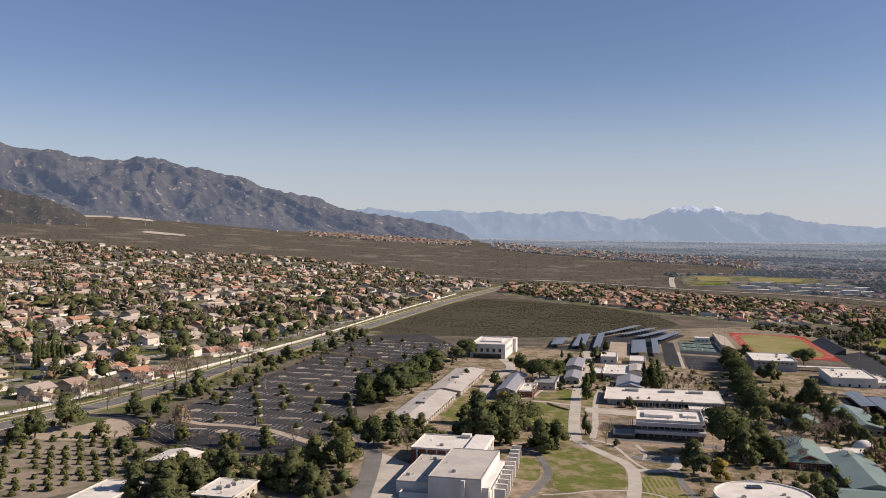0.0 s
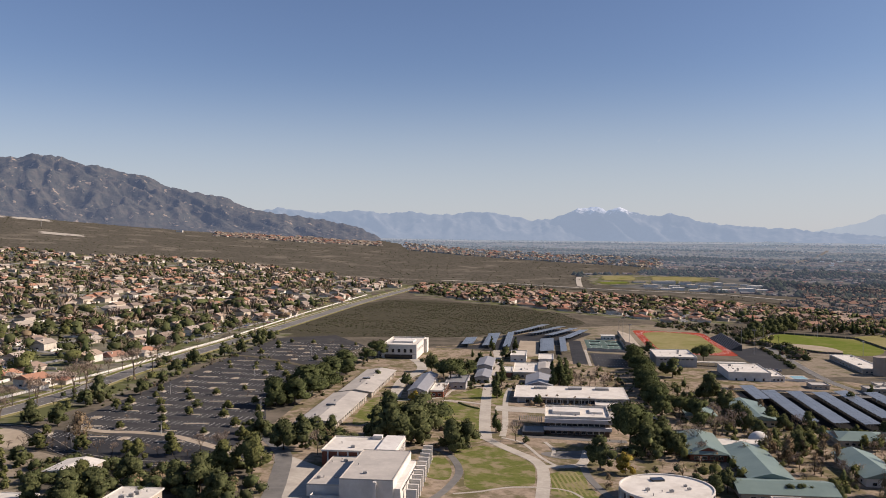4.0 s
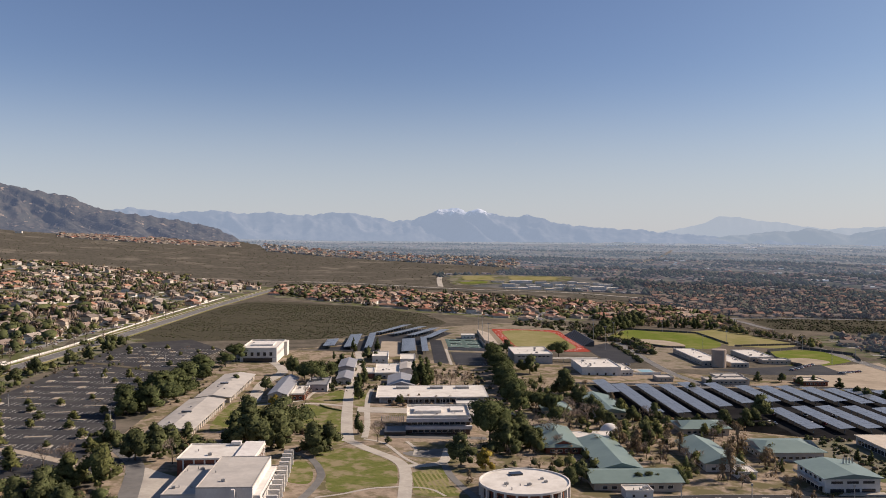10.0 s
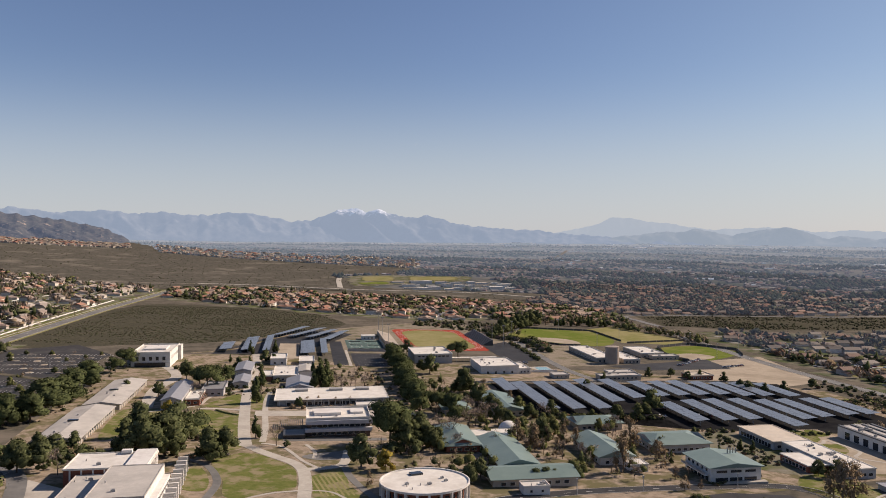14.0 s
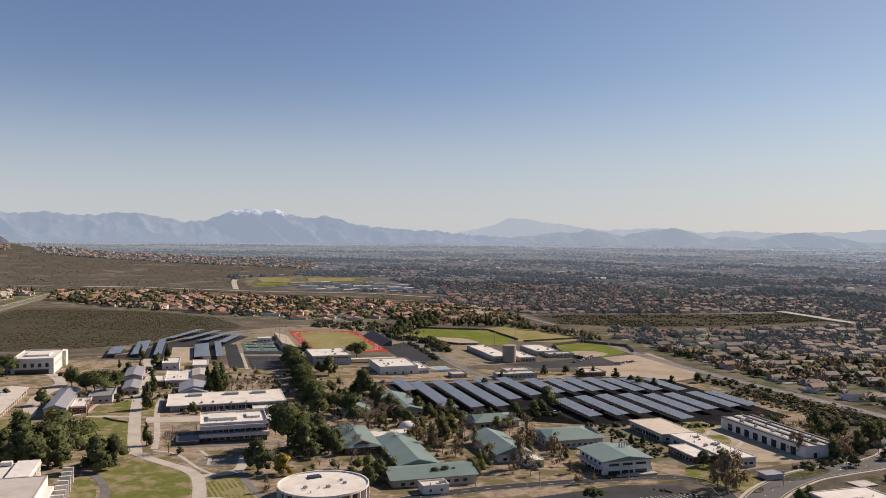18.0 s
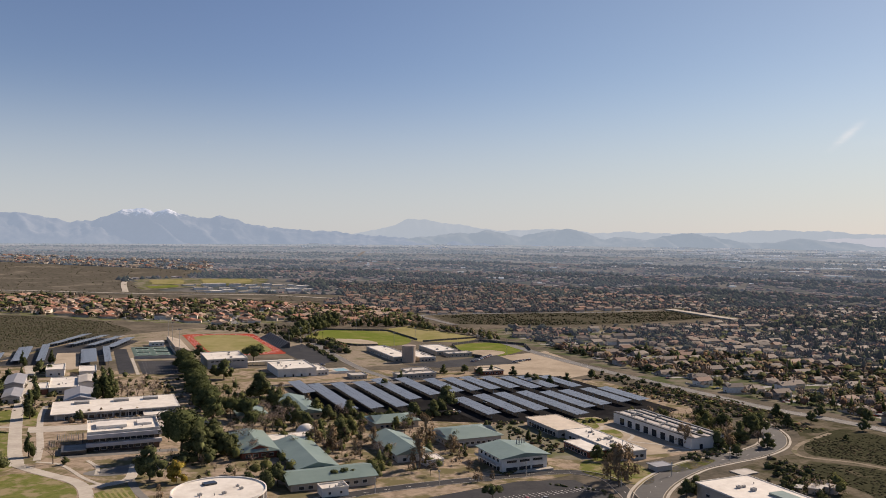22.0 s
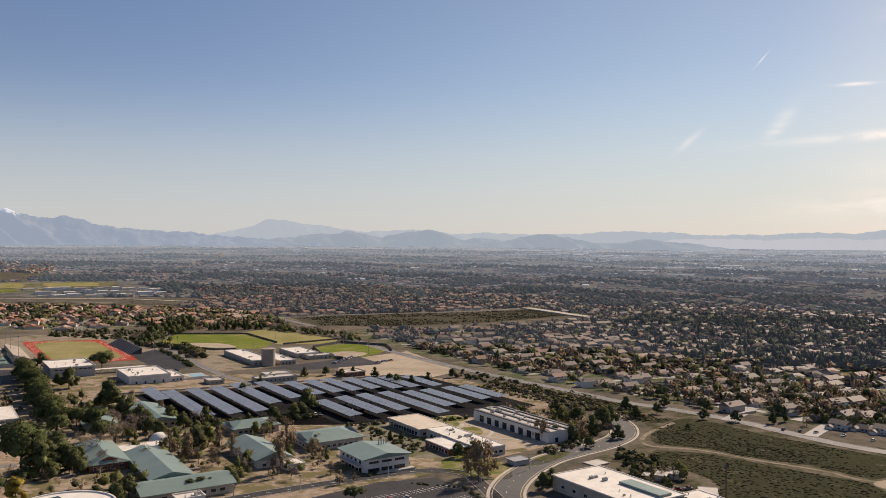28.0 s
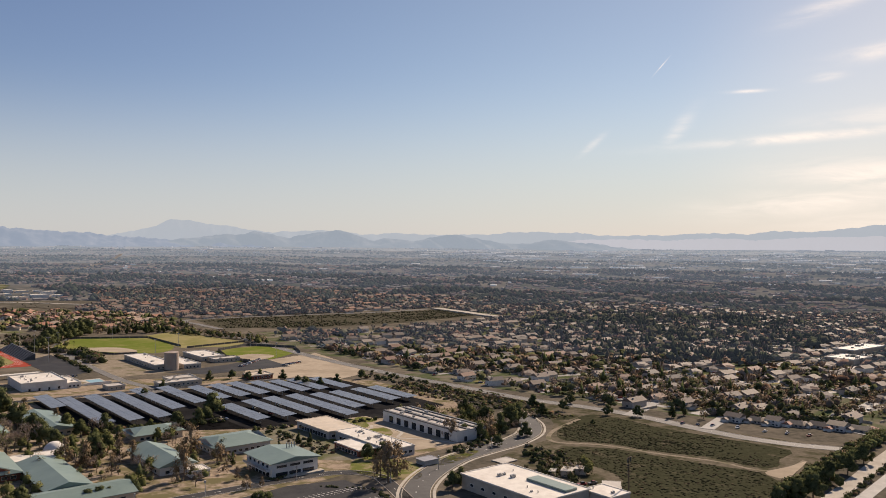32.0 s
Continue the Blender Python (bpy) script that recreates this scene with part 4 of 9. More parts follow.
strip("sidewalk", boulevard, 2.2, M_CONCRETE, 0.2, "pale concrete sidewalk along the boulevard", "sidewalk", off=-14.0)
strip("verge", boulevard, 5.0, M_GRASS, 0.14, "green grass verge beside the boulevard", "verge", off=-10.3)
strip("verge", boulevard, 6.0, M_GRASS, 0.14, "green grass strip below the boundary wall", "verge", off=-18.2)
strip("verge_slope", boulevard[8:48], 22.0, M_YARD, 0.1, "rough green and tan slope above the parking lot", "verge", off=23.5)
strip("verge", boulevard[10:], 4.0, M_STRAW, 0.14, "dry verge beside the boulevard", "verge", off=10)
avenue("campus_drive", ease([(-222, 520), (-190, 512), (-165, 480), (-140, 452), (-100, 438), (-62, 448), (-45, 470)], 8), 8, M_ASPHALT, "dark curving asphalt drive")
avenue("field_drive", ease([(500, 1000), (462, 870), (424, 725), (416, 650), (400, 640)], 8), 8, M_ROAD, "narrow grey drive beside the sports fields", centre=False)
avenue("lot_drive", ease([(300, 672), (420, 648), (540, 622), (560, 610)], 8), 9, M_ASPHALT, "asphalt drive along the solar parking lot")
avenue("east_avenue", ease([(760, 1010), (735, 918), (677, 739), (641, 597), (621, 480), (607, 400), (609, 340), (604, 290), (590, 240), (582, 205), (583, 170), (592, 140)], 8), 13, M_ROAD, "long grey avenue along the housing tract")
avenue("loop_road", ease([(150, 352), (187, 358), (232, 356), (293, 345), (325, 336), (336, 318), (325, 294), (305, 262)], 8), 8, M_ASPHALT, "dark campus loop road with pale kerbs")
CURVE = ease([(296, 240), (318, 272), (350, 293), (393, 307), (423, 309), (455, 309), (488, 316), (514, 331), (533, 350), (550, 372)], 10)
avenue("curved_road", CURVE, 14, M_DARKROAD, "broad curving grey road with pale kerbs")
for s in (-1, 1):
    strip("sidewalk", CURVE, 1.6, M_CONCRETE, 0.2, "pale concrete sidewalk along the curved road", "sidewalk", off=s * 9.2)
slab("court_ground", [at(*q) for q in ((305.5, 420), (345, 420), (345, 530), (305.5, 530))], M_SAND, 0.15, "tan planted court beside the laboratory", "ground")
for q in ([(307, 492), (328, 500), (330, 526), (308, 528)], [(309, 462), (326, 468), (332, 488), (312, 484)], [(330, 510), (342, 512), (342, 527), (333, 527)]):
    slab("court_lawn", ease([at(*p) for p in q], 5, True), M_GRASS, 0.2, "green lawn beside the laboratory", "lawn")
slab("planted_slope", ease([at(*q) for q in ((252, 520), (280, 524), (279, 440), (268, 420), (244, 440), (240, 500))], 4, True), M_YARD, 0.13, "rough planted slope between the classrooms", "ground")
strip("court_path", ease([at(*q) for q in ((306, 488), (322, 490), (331, 498), (334, 470), (322, 455), (335, 440), (344, 422))], 6), 2.4, M_CONCRETE, 0.22, "winding pale path through the court", "path")
strip("scrub_track", ease([(560, 318), (505, 308), (478, 290), (492, 262), (494, 226), (500, 190), (496, 164), (512, 152), (540, 150)], 6), 3.2, M_TRODDEN, 0.1, "pale dirt track between the scrub lots", "track")
slab("dirt_pad", ease([(493, 159), (518, 153), (538, 149), (510, 146), (487, 146)], 4, True), M_SAND, 0.12, "pale bare dirt turning place", "ground")
strip("channel_wall", ease([(400, 120), (474, 115), (587, 115), (720, 112)], 6), 9, M_CONCRETE, 0.15, "pale concrete channel beside the trees", "channel")
strip("channel_road", ease([(410, 105), (486, 103), (600, 101), (720, 98)], 6), 7, M_STREET, 0.15, "pale road beside the channel", "road")
strip("mall_walk", ease([(150, 880), (138, 800), (127, 752), (109, 675), (97, 613), (84, 537), (78, 493)], 6), 7.5, M_CONCRETE, 0.14, "pale paved campus mall", "path")
strip("quad_path", ease([(78, 497), (83, 481), (90, 464), (96, 450), (98, 435), (95, 415), (87, 383), (80, 355)], 8), 6.5, M_CONCRETE, 0.15, "pale concrete path across the quad", "path")
strip("quad_path", ease([(97, 434), (105, 434), (114, 435), (122, 441), (132, 467)], 8), 5.5, M_CONCRETE, 0.16, "pale concrete path", "path")
strip("quad_path", ease([(88, 497), (97, 487), (100, 472), (102, 452), (106, 436)], 8), 2.2, M_CONCRETE, 0.17, "narrow pale path", "path")
strip("quad_path", ease([(124, 661), (114, 625), (104, 574), (97, 535), (89, 500)], 8), 4, M_CONCRETE, 0.15, "pale side path along the terrace", "path")
strip("quad_path", ease([(46, 470), (52, 456), (54, 439), (53, 422), (48, 406), (40, 388), (30, 372)], 8), 4, M_ROAD, 0.15, "curved worn asphalt path round the hall", "path")
strip("quad_path", ease([(46, 388), (58, 391), (67, 395), (76, 398), (93, 398)], 8), 1.6, M_CONCRETE, 0.17, "narrow pale path", "path")
strip("quad_path", ease([(92, 397), (98, 395), (103, 390), (106, 380)], 8), 1.6, M_CONCRETE, 0.17, "narrow pale path", "path")
strip("quad_path", ease([(64, 608), (78, 604), (92, 596)], 6), 4, M_CONCRETE, 0.15, "pale path across the lawns", "path")
strip("quad_path", ease([(30, 605), (50, 612), (66, 622), (78, 652), (101, 672)], 6), 2.6, M_CONCRETE, 0.16, "pale path beside the lawns", "path")
strip("quad_path", ease([(112, 487), (113, 470), (109, 455)], 6), 2.2, M_CONCRETE, 0.16, "narrow pale path", "path")
strip("library_lane", ease([(121, 437), (118, 415), (118, 394), (119, 375), (116, 350)], 6), 4, M_ROAD, 0.14, "asphalt lane beside the round building", "road")
slab("drop_off", ease([(104, 462), (128, 466), (130, 452), (112, 450)], 4, True), M_ROAD, 0.13, "worn asphalt court by the office block", "road")
hw = thing("garden_wall", 81, 588, "low curved hedge edging the lawn", "hedge", kind="structure")
ob = strip("hedge_run", ease([(75, 600), (80, 588), (87, 579)], 5), 1.2, M_OAK, 0.9, parent=hw, thick=1.2)
ob.matrix_parent_inverse = hw.matrix_world.inverted()
strip("shed_path", ease([(48, 860), (62, 760), (40, 690), (30, 620)], 8), 9, M_CONCRETE, 0.13, "pale concrete service path", "path")
strip("terrace", [at(-35, 590), at(75, 590)], 18, M_CONCRETE, 0.13, "pale paved terrace by the long building", "terrace")
strip("office_walk", [at(-14, 512), at(48, 512)], 7, M_ROAD, 0.13, "asphalt apron before the office block", "path")
strip("service_lane", ease([(-52, 500), (-44, 480), (-37, 455), (-36, 410), (-37, 372), (-38, 340)], 6), 9, M_ROAD, 0.13, "worn asphalt service lane behind the hall", "road")
slab("service_yard", [(-32, 452), (-16, 432), (-12, 372), (-32, 372)], M_CONCRETE, 0.12, "pale concrete yard behind the hall", "ground")
strip("back_road", ease([(88, 900), (140, 930), (190, 1010), (260, 1095), (300, 1110)], 8), 5, M_DIRT, 0.12, "dirt track at the edge of the scrubland", "track")
strip("tennis_drive", [at(33, 820), at(33, 1010)], 14, M_ASPHALT, 0.12, "asphalt drive beside the tennis courts", "road")
strip("tennis_walk", [at(42, 812), at(42, 930)], 3, M_CONCRETE, 0.16, "pale walk beside the courts", "path")
slab("canopy_lot", [at(-97, 893), at(-33, 893), (236, 940), (302, 1050), (262, 1118), (190, 1030), (150, 965)], M_ASPHALT, 0.09, "dark asphalt lot beneath the north canopies", "parking lot")
slab("tennis_lot", uv_rect(46, 80, 812, 903), M_ASPHALT, 0.12, "asphalt lot with white stall lines", "parking lot")
slab("solar_court", uv_rect(-30, -8, 862, 985), M_SAND, 0.1, "bare pale courtyard between the canopies", "ground")
slab("gym_lot", [(418, 905), (468, 945), (432, 790), (389, 768)], M_ASPHALT, 0.12, "dark asphalt lot by the gymnasium", "parking lot")
slab("yard_lot", [(560, 745), (625, 765), (600, 690), (500, 700), (480, 735)], M_ASPHALT, 0.11, "asphalt service yard with parked cars", "parking lot")
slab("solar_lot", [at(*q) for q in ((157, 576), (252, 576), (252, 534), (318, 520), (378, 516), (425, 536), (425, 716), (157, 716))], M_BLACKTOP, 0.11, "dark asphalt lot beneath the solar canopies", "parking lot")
slab("corner_lot", [(215, 335), (290, 335), (318, 322), (312, 285), (290, 240), (180, 260), (170, 320)], M_ASPHALT, 0.10, "dark asphalt lot with white stall lines", "parking lot")
parkA = [(-170, 536), (-148, 640), (-134, 707), (-115, 800), (-98, 900), (-85, 950), (-20, 985), (12, 900), (-2, 855), (-41, 740), (-62, 608), (-55, 544), (-68, 457), (-146, 504)]
slab("lower_lot", [(-172, 510), (-146, 498), (-124, 496), (-104, 488), (-84, 472), (-62, 450), (-58, 420), (-100, 424), (-130, 440), (-160, 462)], M_ASPHALT, 0.09, "dark asphalt strip below the parking lot", "parking lot")
slab("west_lot", parkA, M_LOT, 0.10, "large dark asphalt parking lot with planted islands", "parking lot")
strip("lot_walk", ease([(-165, 519), (-145, 506), (-125, 504), (-104, 497), (-84, 480), (-62, 458)], 5), 6, M_SAND, 0.2, "pale concrete walk along the parking lot", "sidewalk")
# far roads
for nm, pts, w, m in (("far_road", [(231, 2190), (358, 2152), (586, 1990), (839, 1894), (946, 1742), (1060, 1700)], 14, M_CONCRETE), ("far_road", [(560, 2070), (571, 2098), (621, 2298), (682, 2482)], 14, M_CONCRETE), ("channel", [(812, 1092), (835, 1180), (880, 1277), (1080, 1262), (1300, 1224), (1490, 1235)], 12, M_ROAD),
                      ("freeway", [(1503, 1231), (1452, 1106), (1411, 1013), (1388, 885), (1425, 740), (1450, 300)], 26, M_CONCRETE), ("far_street", [(640, 90), (700, 240), (820, 420)], 12, M_STREET), ("far_street", [(592, 232), (700, 250), (860, 300)], 10, M_STREET), ("far_street", [(642, 262), (721, 247), (852, 234), (977, 241)], 11, M_STREET), ("far_street", [(660, 150), (727, 168), (857, 168)], 11, M_STREET), ("far_street", [(599, 296), (681, 312), (780, 340)], 11, M_STREET),
                      ("far_road", [(1300, 2600), (1700, 3000), (2000, 3400)], 14, M_ROAD), ("fan_track", [(-500, 2300), (-100, 2250), (320, 2160)], 6, M_SAND)):
    strip(nm, ease(pts, 10), w, m, 2.6 if nm == "freeway" else 1.6 if max(p[1] for p in pts) > 2100 else 0.3, "pale far road" if nm != "freeway" else "pale concrete freeway", "road", thick=3.6 if nm == "freeway" else 2.0)

# ---- campus buildings ----
hall = block("performance_hall", "large white hall with brick side and pale roof", -113, -75, 419, 448, 9, M_BRICK, M_WHITEROOF, over=0.4, lip=0.5, units=1)
for i in range(7):
    part("pilaster", box_mesh(-0.35, 0.35, -0.35, 0.1, -2, 8.5), M_WHITE, hall, loc=(-16 + i * 5.2, -14.6, 0))
part("fly_loft", box_mesh(9, 19, -14.9, 14.9, -2, 10.5), M_WHITE, hall, "white plaster end block")
part("chimney_block", box_mesh(2, 7, 11, 14.4, 9.4, 11), M_WHITE, hall)
stage = block("stage_block", "tall white windowless theatre block with grey roof", -90, -66, 362, 412, 12, M_WHITE, M_GREYROOF, over=0.0, lip=0.25, units=1)
part("buttress", box_mesh(-0.8, 0.8, -2.0, 0, -2, 11.5), M_WHITE, stage, loc=(4, -25, 0))
part("gallery", box_mesh(12.01, 15, -24, 22, -2, 8.2), M_WHITE, stage, "white lean-to with a band of windows")
windows(stage, 30.1, 44, "right", 9, 3.2, 1.1, 5.8)
low = block("stage_wing", "low white wing with a pale grey roof", -107, -92, 370, 418, 6, M_WHITE, M_GREYROOF, over=0.0, lip=0.3, units=3)
part("yard_wall", box_mesh(-4, 12, -30, -29.6, -2, 3), M_WHITE, low)
part("yard_wall", box_mesh(-4.4, -4, -30, -24.4, -2, 3), M_WHITE, low)
fin = None
for i in range(11):
    u, v = -58.5 - 0.36 * i, 366 + i * 7.8
    x, y = at(u, v)
    if fin is None:
        fin = thing("screen_fin", x, y, "tall white plaster screen fin", "screen wall", "screen fins beside the hall", turn=CAMPUS)
        part("panel", box_mesh(-2.4, 2.4, -0.5, 0.5, -2, 7.5), M_WHITE, fin)
        part("cap", box_mesh(-2.5, 2.5, -0.6, 0.6, 7.504, 7.75), M_WHITE, fin)
    else:
        copy_thing(fin, pose(x, y, gz(x, y), 0, 0, CAMPUS))

for nm, u0, u1, v0, v1 in (("classroom_wing", -149, -126, 603, 700), ("classroom_wing", -150, -127, 500, 591)):
    b = block(nm, "long low classroom wing with a pale shallow gable roof", u0, u1, v0, v1, 4.2, M_TANWALL, M_GREYROOF, "gable", rise=1.9, over=1.3, rows=(("right", 16, 3.0, 1.5, 1.6), ("left", 14, 3.0, 1.3, 1.8), ("front", 3, 3.0, 1.4, 1.6)))
    for k in range(17):
        part("pilaster", box_mesh(0, 0.5, -0.25, 0.25, -2, 3.9), M_WHITE, b, loc=((u1 - u0) / 2 + 0.02, (k / 16 - 0.5) * (v1 - v0) * 0.98, 0))
    for k in range(4):
        part("roof_vent", box_mesh(-0.6, 0.6, -0.6, 0.6, 0, 1.0), M_STEEL, b, loc=(RNG.uniform(-5, 5), RNG.uniform(-0.4, 0.4) * (v1 - v0), 5.3))
    part("skylight", box_mesh(-4.5, 1.5, -1.2, 1.2, 0, 0.8), M_GLASS, b, loc=(0, -4, 5.9))
block("grey_studio", "tall grey studio with a pale metal gable roof", -99, -86, 603, 675, 7, M_GREYWALL, M_GREYMETAL, "gable", rise=2.5, over=0.7, rows=(("front", 3, 2.0, 2.2, 1.5), ("right", 8, 2.0, 2.0, 2.5)))
block("brick_annex", "low brick annex with a white roof", -85, -75, 618, 652, 4.6, M_BRICK, M_WHITEROOF, over=0.2, rows=(("right", 5, 2.0, 1.4, 1.4), ("front", 2, 2.0, 1.4, 1.4)), units=1)
block("studio_shed", "small dark roofed studio among trees", -78, -62, 655, 690, 5, M_GREYWALL, M_GREYMETAL, over=0.3, units=2, rows=(("front", 3, 2, 1.4, 1.3),))
wb = block("white_library", "white three-storey cube building with square windows", -157, -123, 800, 862, 12.5, M_WHITE, M_WHITEROOF, over=0.0, lip=1.2, rows=(("front", 5, 2.6, 3.4, 6.0), ("right", 10, 1.0, 2.8, 6.5), ("left", 6, 1.2, 2.6, 6.5)), units=4)
part("undercroft", box_mesh(-14, 13, -31.4, -30.9, -1, 4.0), M_GLASS, wb, "dark recessed ground-floor glazing")
part("panel", box_mesh(-16.9, 16.9, -31.2, -31.004, 4.0, 4.5), M_GREYWALL, wb)
part("tower", box_mesh(17.004, 20, 18, 30.8, -2, 13.2), M_WHITE, wb, "projecting white stair tower")
part("roof_screen", box_mesh(-10, 10, -9, 14, 12.51, 14), M_WHITE, wb)
long = block("long_hall", "very long low hall with a white roof and deep eaves", -21, 57, 617, 660, 5.4, M_GREYWALL, M_WHITEROOF, over=2.2, lip=0.25, rows=(("front", 17, 3.0, 2.4, 1.0), ("left", 6, 3.0, 2.0, 1.0)), units=0)
for k in range(16):
    part("eave_post", box_mesh(-0.2, 0.2, -0.2, 0.2, -1, 5.03), M_WHITE, long, loc=(-37.5 + k * 5, -23.2, 0))
for x in (-22, 4, 24):
    part("roof_monitor", box_mesh(-5, 5, -3, 3, 5.42, 7), M_STEEL, long, "grey roof monitor", loc=(x, 12, 0))
block("kiosk", "small white flat-roofed pavilion", 36, 50, 604, 624, 3.6, M_WHITE, M_WHITEROOF, over=1.2, lip=0.2, rows=(("front", 3, 2.5, 1.6, 1.0),))
off = block("office_block", "two-storey office block with brick bands and white roof", 0, 38.5, 521, 554, 10.5, M_BROWNWALL, M_WHITEROOF, over=0.5, lip=1.3, rows=(("front", 10, 3.4, 1.7, 6.0), ("front", 9, 2.8, 2.0, 1.2), ("right", 5, 2.4, 1.6, 6.4), ("left", 5, 2.4, 1.6, 6.4)), units=5)
part("spandrel", box_mesh(-20, 20, -18.6, -16.52, 7.9, 10.3), M_LILAC, off, "pale grey roof band")
part("canopy", box_mesh(-20.5, 20.5, -19.5, -16.52, 3.6, 5.6), M_LILAC, off, "pale grey sloping canopy")
part("plant_screen", box_mesh(-15, 2, -5, 9, 10.51, 12.3), M_WHITE, off)
part("plant_screen", box_mesh(8, 16, -2, 10, 10.51, 11.8), M_WHITE, off)
part("link_bridge", box_mesh(19.52, 28, -4, 2, 4.2, 8), M_GREYWALL, off)
block("blue_deck", "low dark glazed terrace beside the office block", -14, -1, 514, 530, 2.4, M_GLASS, M_DARKMETAL, over=0.1, lip=0.1)
per = thing("pergola", *at(-10, 548), "dark timber pergola beside the office block", "pergola", turn=CAMPUS)
for k in range(12):
    part("slat", box_mesh(-0.15, 0.15, -9, 9, 3.0, 3.3), M_DARKMETAL, per, loc=(-7 + k * 1.3, 0, 0))
for sx in (-7, 7):
    for sy in (-8, 8):
        part("post", box_mesh(-0.2, 0.2, -0.2, 0.2, -0.5, 2.996), M_DARKMETAL, per, loc=(sx, sy, 0))
for nm, lab, u0, u1, v0, v1, h, wall, roof, kd, kw in (
        ("grey_lodge", "grey lodge with a pale metal gable roof", -61, -47, 742, 790, 6, M_GREYWALL, M_GREYMETAL, "gable", dict(rise=2, rows=(("front", 3, 1.8, 1.5, 1.4), ("right", 6, 1.8, 1.5, 1.4)))),
        ("grey_lodge", "small grey lodge with a gable roof", -58, -46, 690, 726, 4.5, M_GREYWALL, M_GREYMETAL, "gable", dict(rise=1.8, rows=(("front", 2, 1.8, 1.5, 1.2), ("right", 4, 1.8, 1.5, 1.2)))),
        ("white_store", "small white flat-roofed store", -34, -19, 816, 850, 6, M_WHITE, M_WHITEROOF, "flat", dict(over=0.3, rows=(("front", 2, 1.8, 1.5, 1.5),))),
        ("white_store", "small white flat-roofed workshop", -7, 7, 807, 842, 5, M_WHITE, M_WHITEROOF, "flat", dict(over=0.3, rows=(("front", 4, 1.5, 2.2, 0.6),))),
        ("workshop", "low workshop with a pale roof", -28, -7, 722, 775, 5, M_TANWALL, M_WHITEROOF, "flat", dict(over=0.3, units=2, rows=(("front", 4, 2.0, 1.5, 1.4),))),
        ("workshop", "taller workshop with a shallow pale roof", -6.6, 6, 732, 769, 7.5, M_WHITE, M_GREYROOF, "gable", dict(rise=1.2, rows=(("right", 4, 2.0, 1.5, 3),))),
        ("brick_store", "small dark brick store", -37, -29, 722, 750, 4.6, M_BRICK, M_WHITEROOF, "flat", dict(over=0.2)),
        ("dark_gable_house", "white building with a dark grey gable roof", -16, 5, 668, 715, 4.2, M_WHITE, M_GREYMETAL, "gable", dict(rise=3, rows=(("front", 3, 2.0, 1.6, 1.2),))),
        ("gymnasium", "white-roofed gymnasium with grey walls", 106, 144, 836, 890, 9, M_GREYWALL, M_WHITEROOF, "flat", dict(over=0.3, units=3, rows=(("front", 8, 3.0, 1.2, 6.5),))),
        ("sports_hall", "large white windowless sports hall", 160, 196, 770, 822, 7.2, M_WHITE, M_WHITEROOF, "flat", dict(over=0.2, units=7, rows=(("front", 4, 1.6, 2.2, 0.4),))),
        ("pool_house", "low white pool building around a courtyard", 196.6, 208, 772, 812, 4.5, M_WHITE, M_WHITEROOF, "flat", dict(over=0.2, units=1, rows=(("front", 3, 1.6, 1.5, 1.2),))),
        ("pool_store", "small brown flat-roofed store", 222, 236, 742, 758, 3.5, M_TANWALL, M_GREYROOF, "flat", dict(over=0.6, rows=(("front", 3, 1.2, 1.2, 1.2),))),
        ("tan_store", "low tan building with a shallow roof", 264, 302, 735, 750, 4, M_TANWALL, M_GREYROOF, "flat", dict(over=0.5, units=2, rows=(("front", 8, 1.8, 1.3, 1.3),))),
        ("tan_store", "low tan building with a flat roof", 280, 305, 756, 772, 4, M_TANWALL, M_GREYROOF, "flat", dict(over=0.5, units=2, rows=(("front", 5, 1.8, 1.3, 1.3),))),
        ("brown_store", "low brown building with a pale flat roof", 352, 374, 738, 758, 4, M_BRICK, M_TANROOF, "flat", dict(over=0.6, rows=(("front", 5, 1.8, 1.2, 1.4),))),
        ("warehouse", "long low white-roofed service building", 300, 322, 850, 945, 5, M_TANWALL, M_WHITEROOF, "flat", dict(over=0.2, units=3, rows=(("front", 4, 2.0, 1.6, 1.2), ("left", 10, 2.0, 1.6, 1.2)))),
        ("warehouse", "low service building with a pale roof", 327, 345, 842, 900, 4.5, M_TANWALL, M_WHITEROOF, "flat", dict(over=0.2, units=3, rows=(("front", 4, 2.0, 1.6, 1.2),))),
        ("warehouse", "pale flat-roofed service shed", 366, 392, 890, 945, 5, M_TANWALL, M_WHITEROOF, "flat", dict(over=0.2, units=2, rows=(("front", 5, 2.0, 1.6, 1.2),))),
        ("warehouse", "small tan service shed", 373, 402, 872, 887, 4, M_TANWALL, M_GREYROOF, "flat", dict(over=0.4, units=1, rows=(("front", 5, 1.6, 1.4, 1.2),)))):
    block(nm, lab, u0, u1, v0, v1, h, wall, roof, kd, **kw)
cw = thing("covered_walk", *at(164, 852), "long white covered walk on posts beside the gymnasium", "canopy", turn=CAMPUS)
part("roof", flat_roof(58, 7, 4.0, 0.2), M_WHITEROOF, cw)
for k in range(9):
    part("post", box_mesh(-0.2, 0.2, -0.2, 0.2, -1, 3.64), M_STEEL, cw, loc=(-26 + k * 6.5, -2.8, 0))
# green-roofed classroom pavilions
G = dict(kind="gable", over=1.6)
block("green_pavilion", "brick pavilion with a broad green metal gable roof", 79, 99, 478, 526, 4.3, M_BRICK, M_GREENMETAL, rise=3.6, rows=(("front", 4, 2.5, 1.6, 1.2), ("right", 6, 2.5, 1.6, 1.2)), hip=0.35, **G)
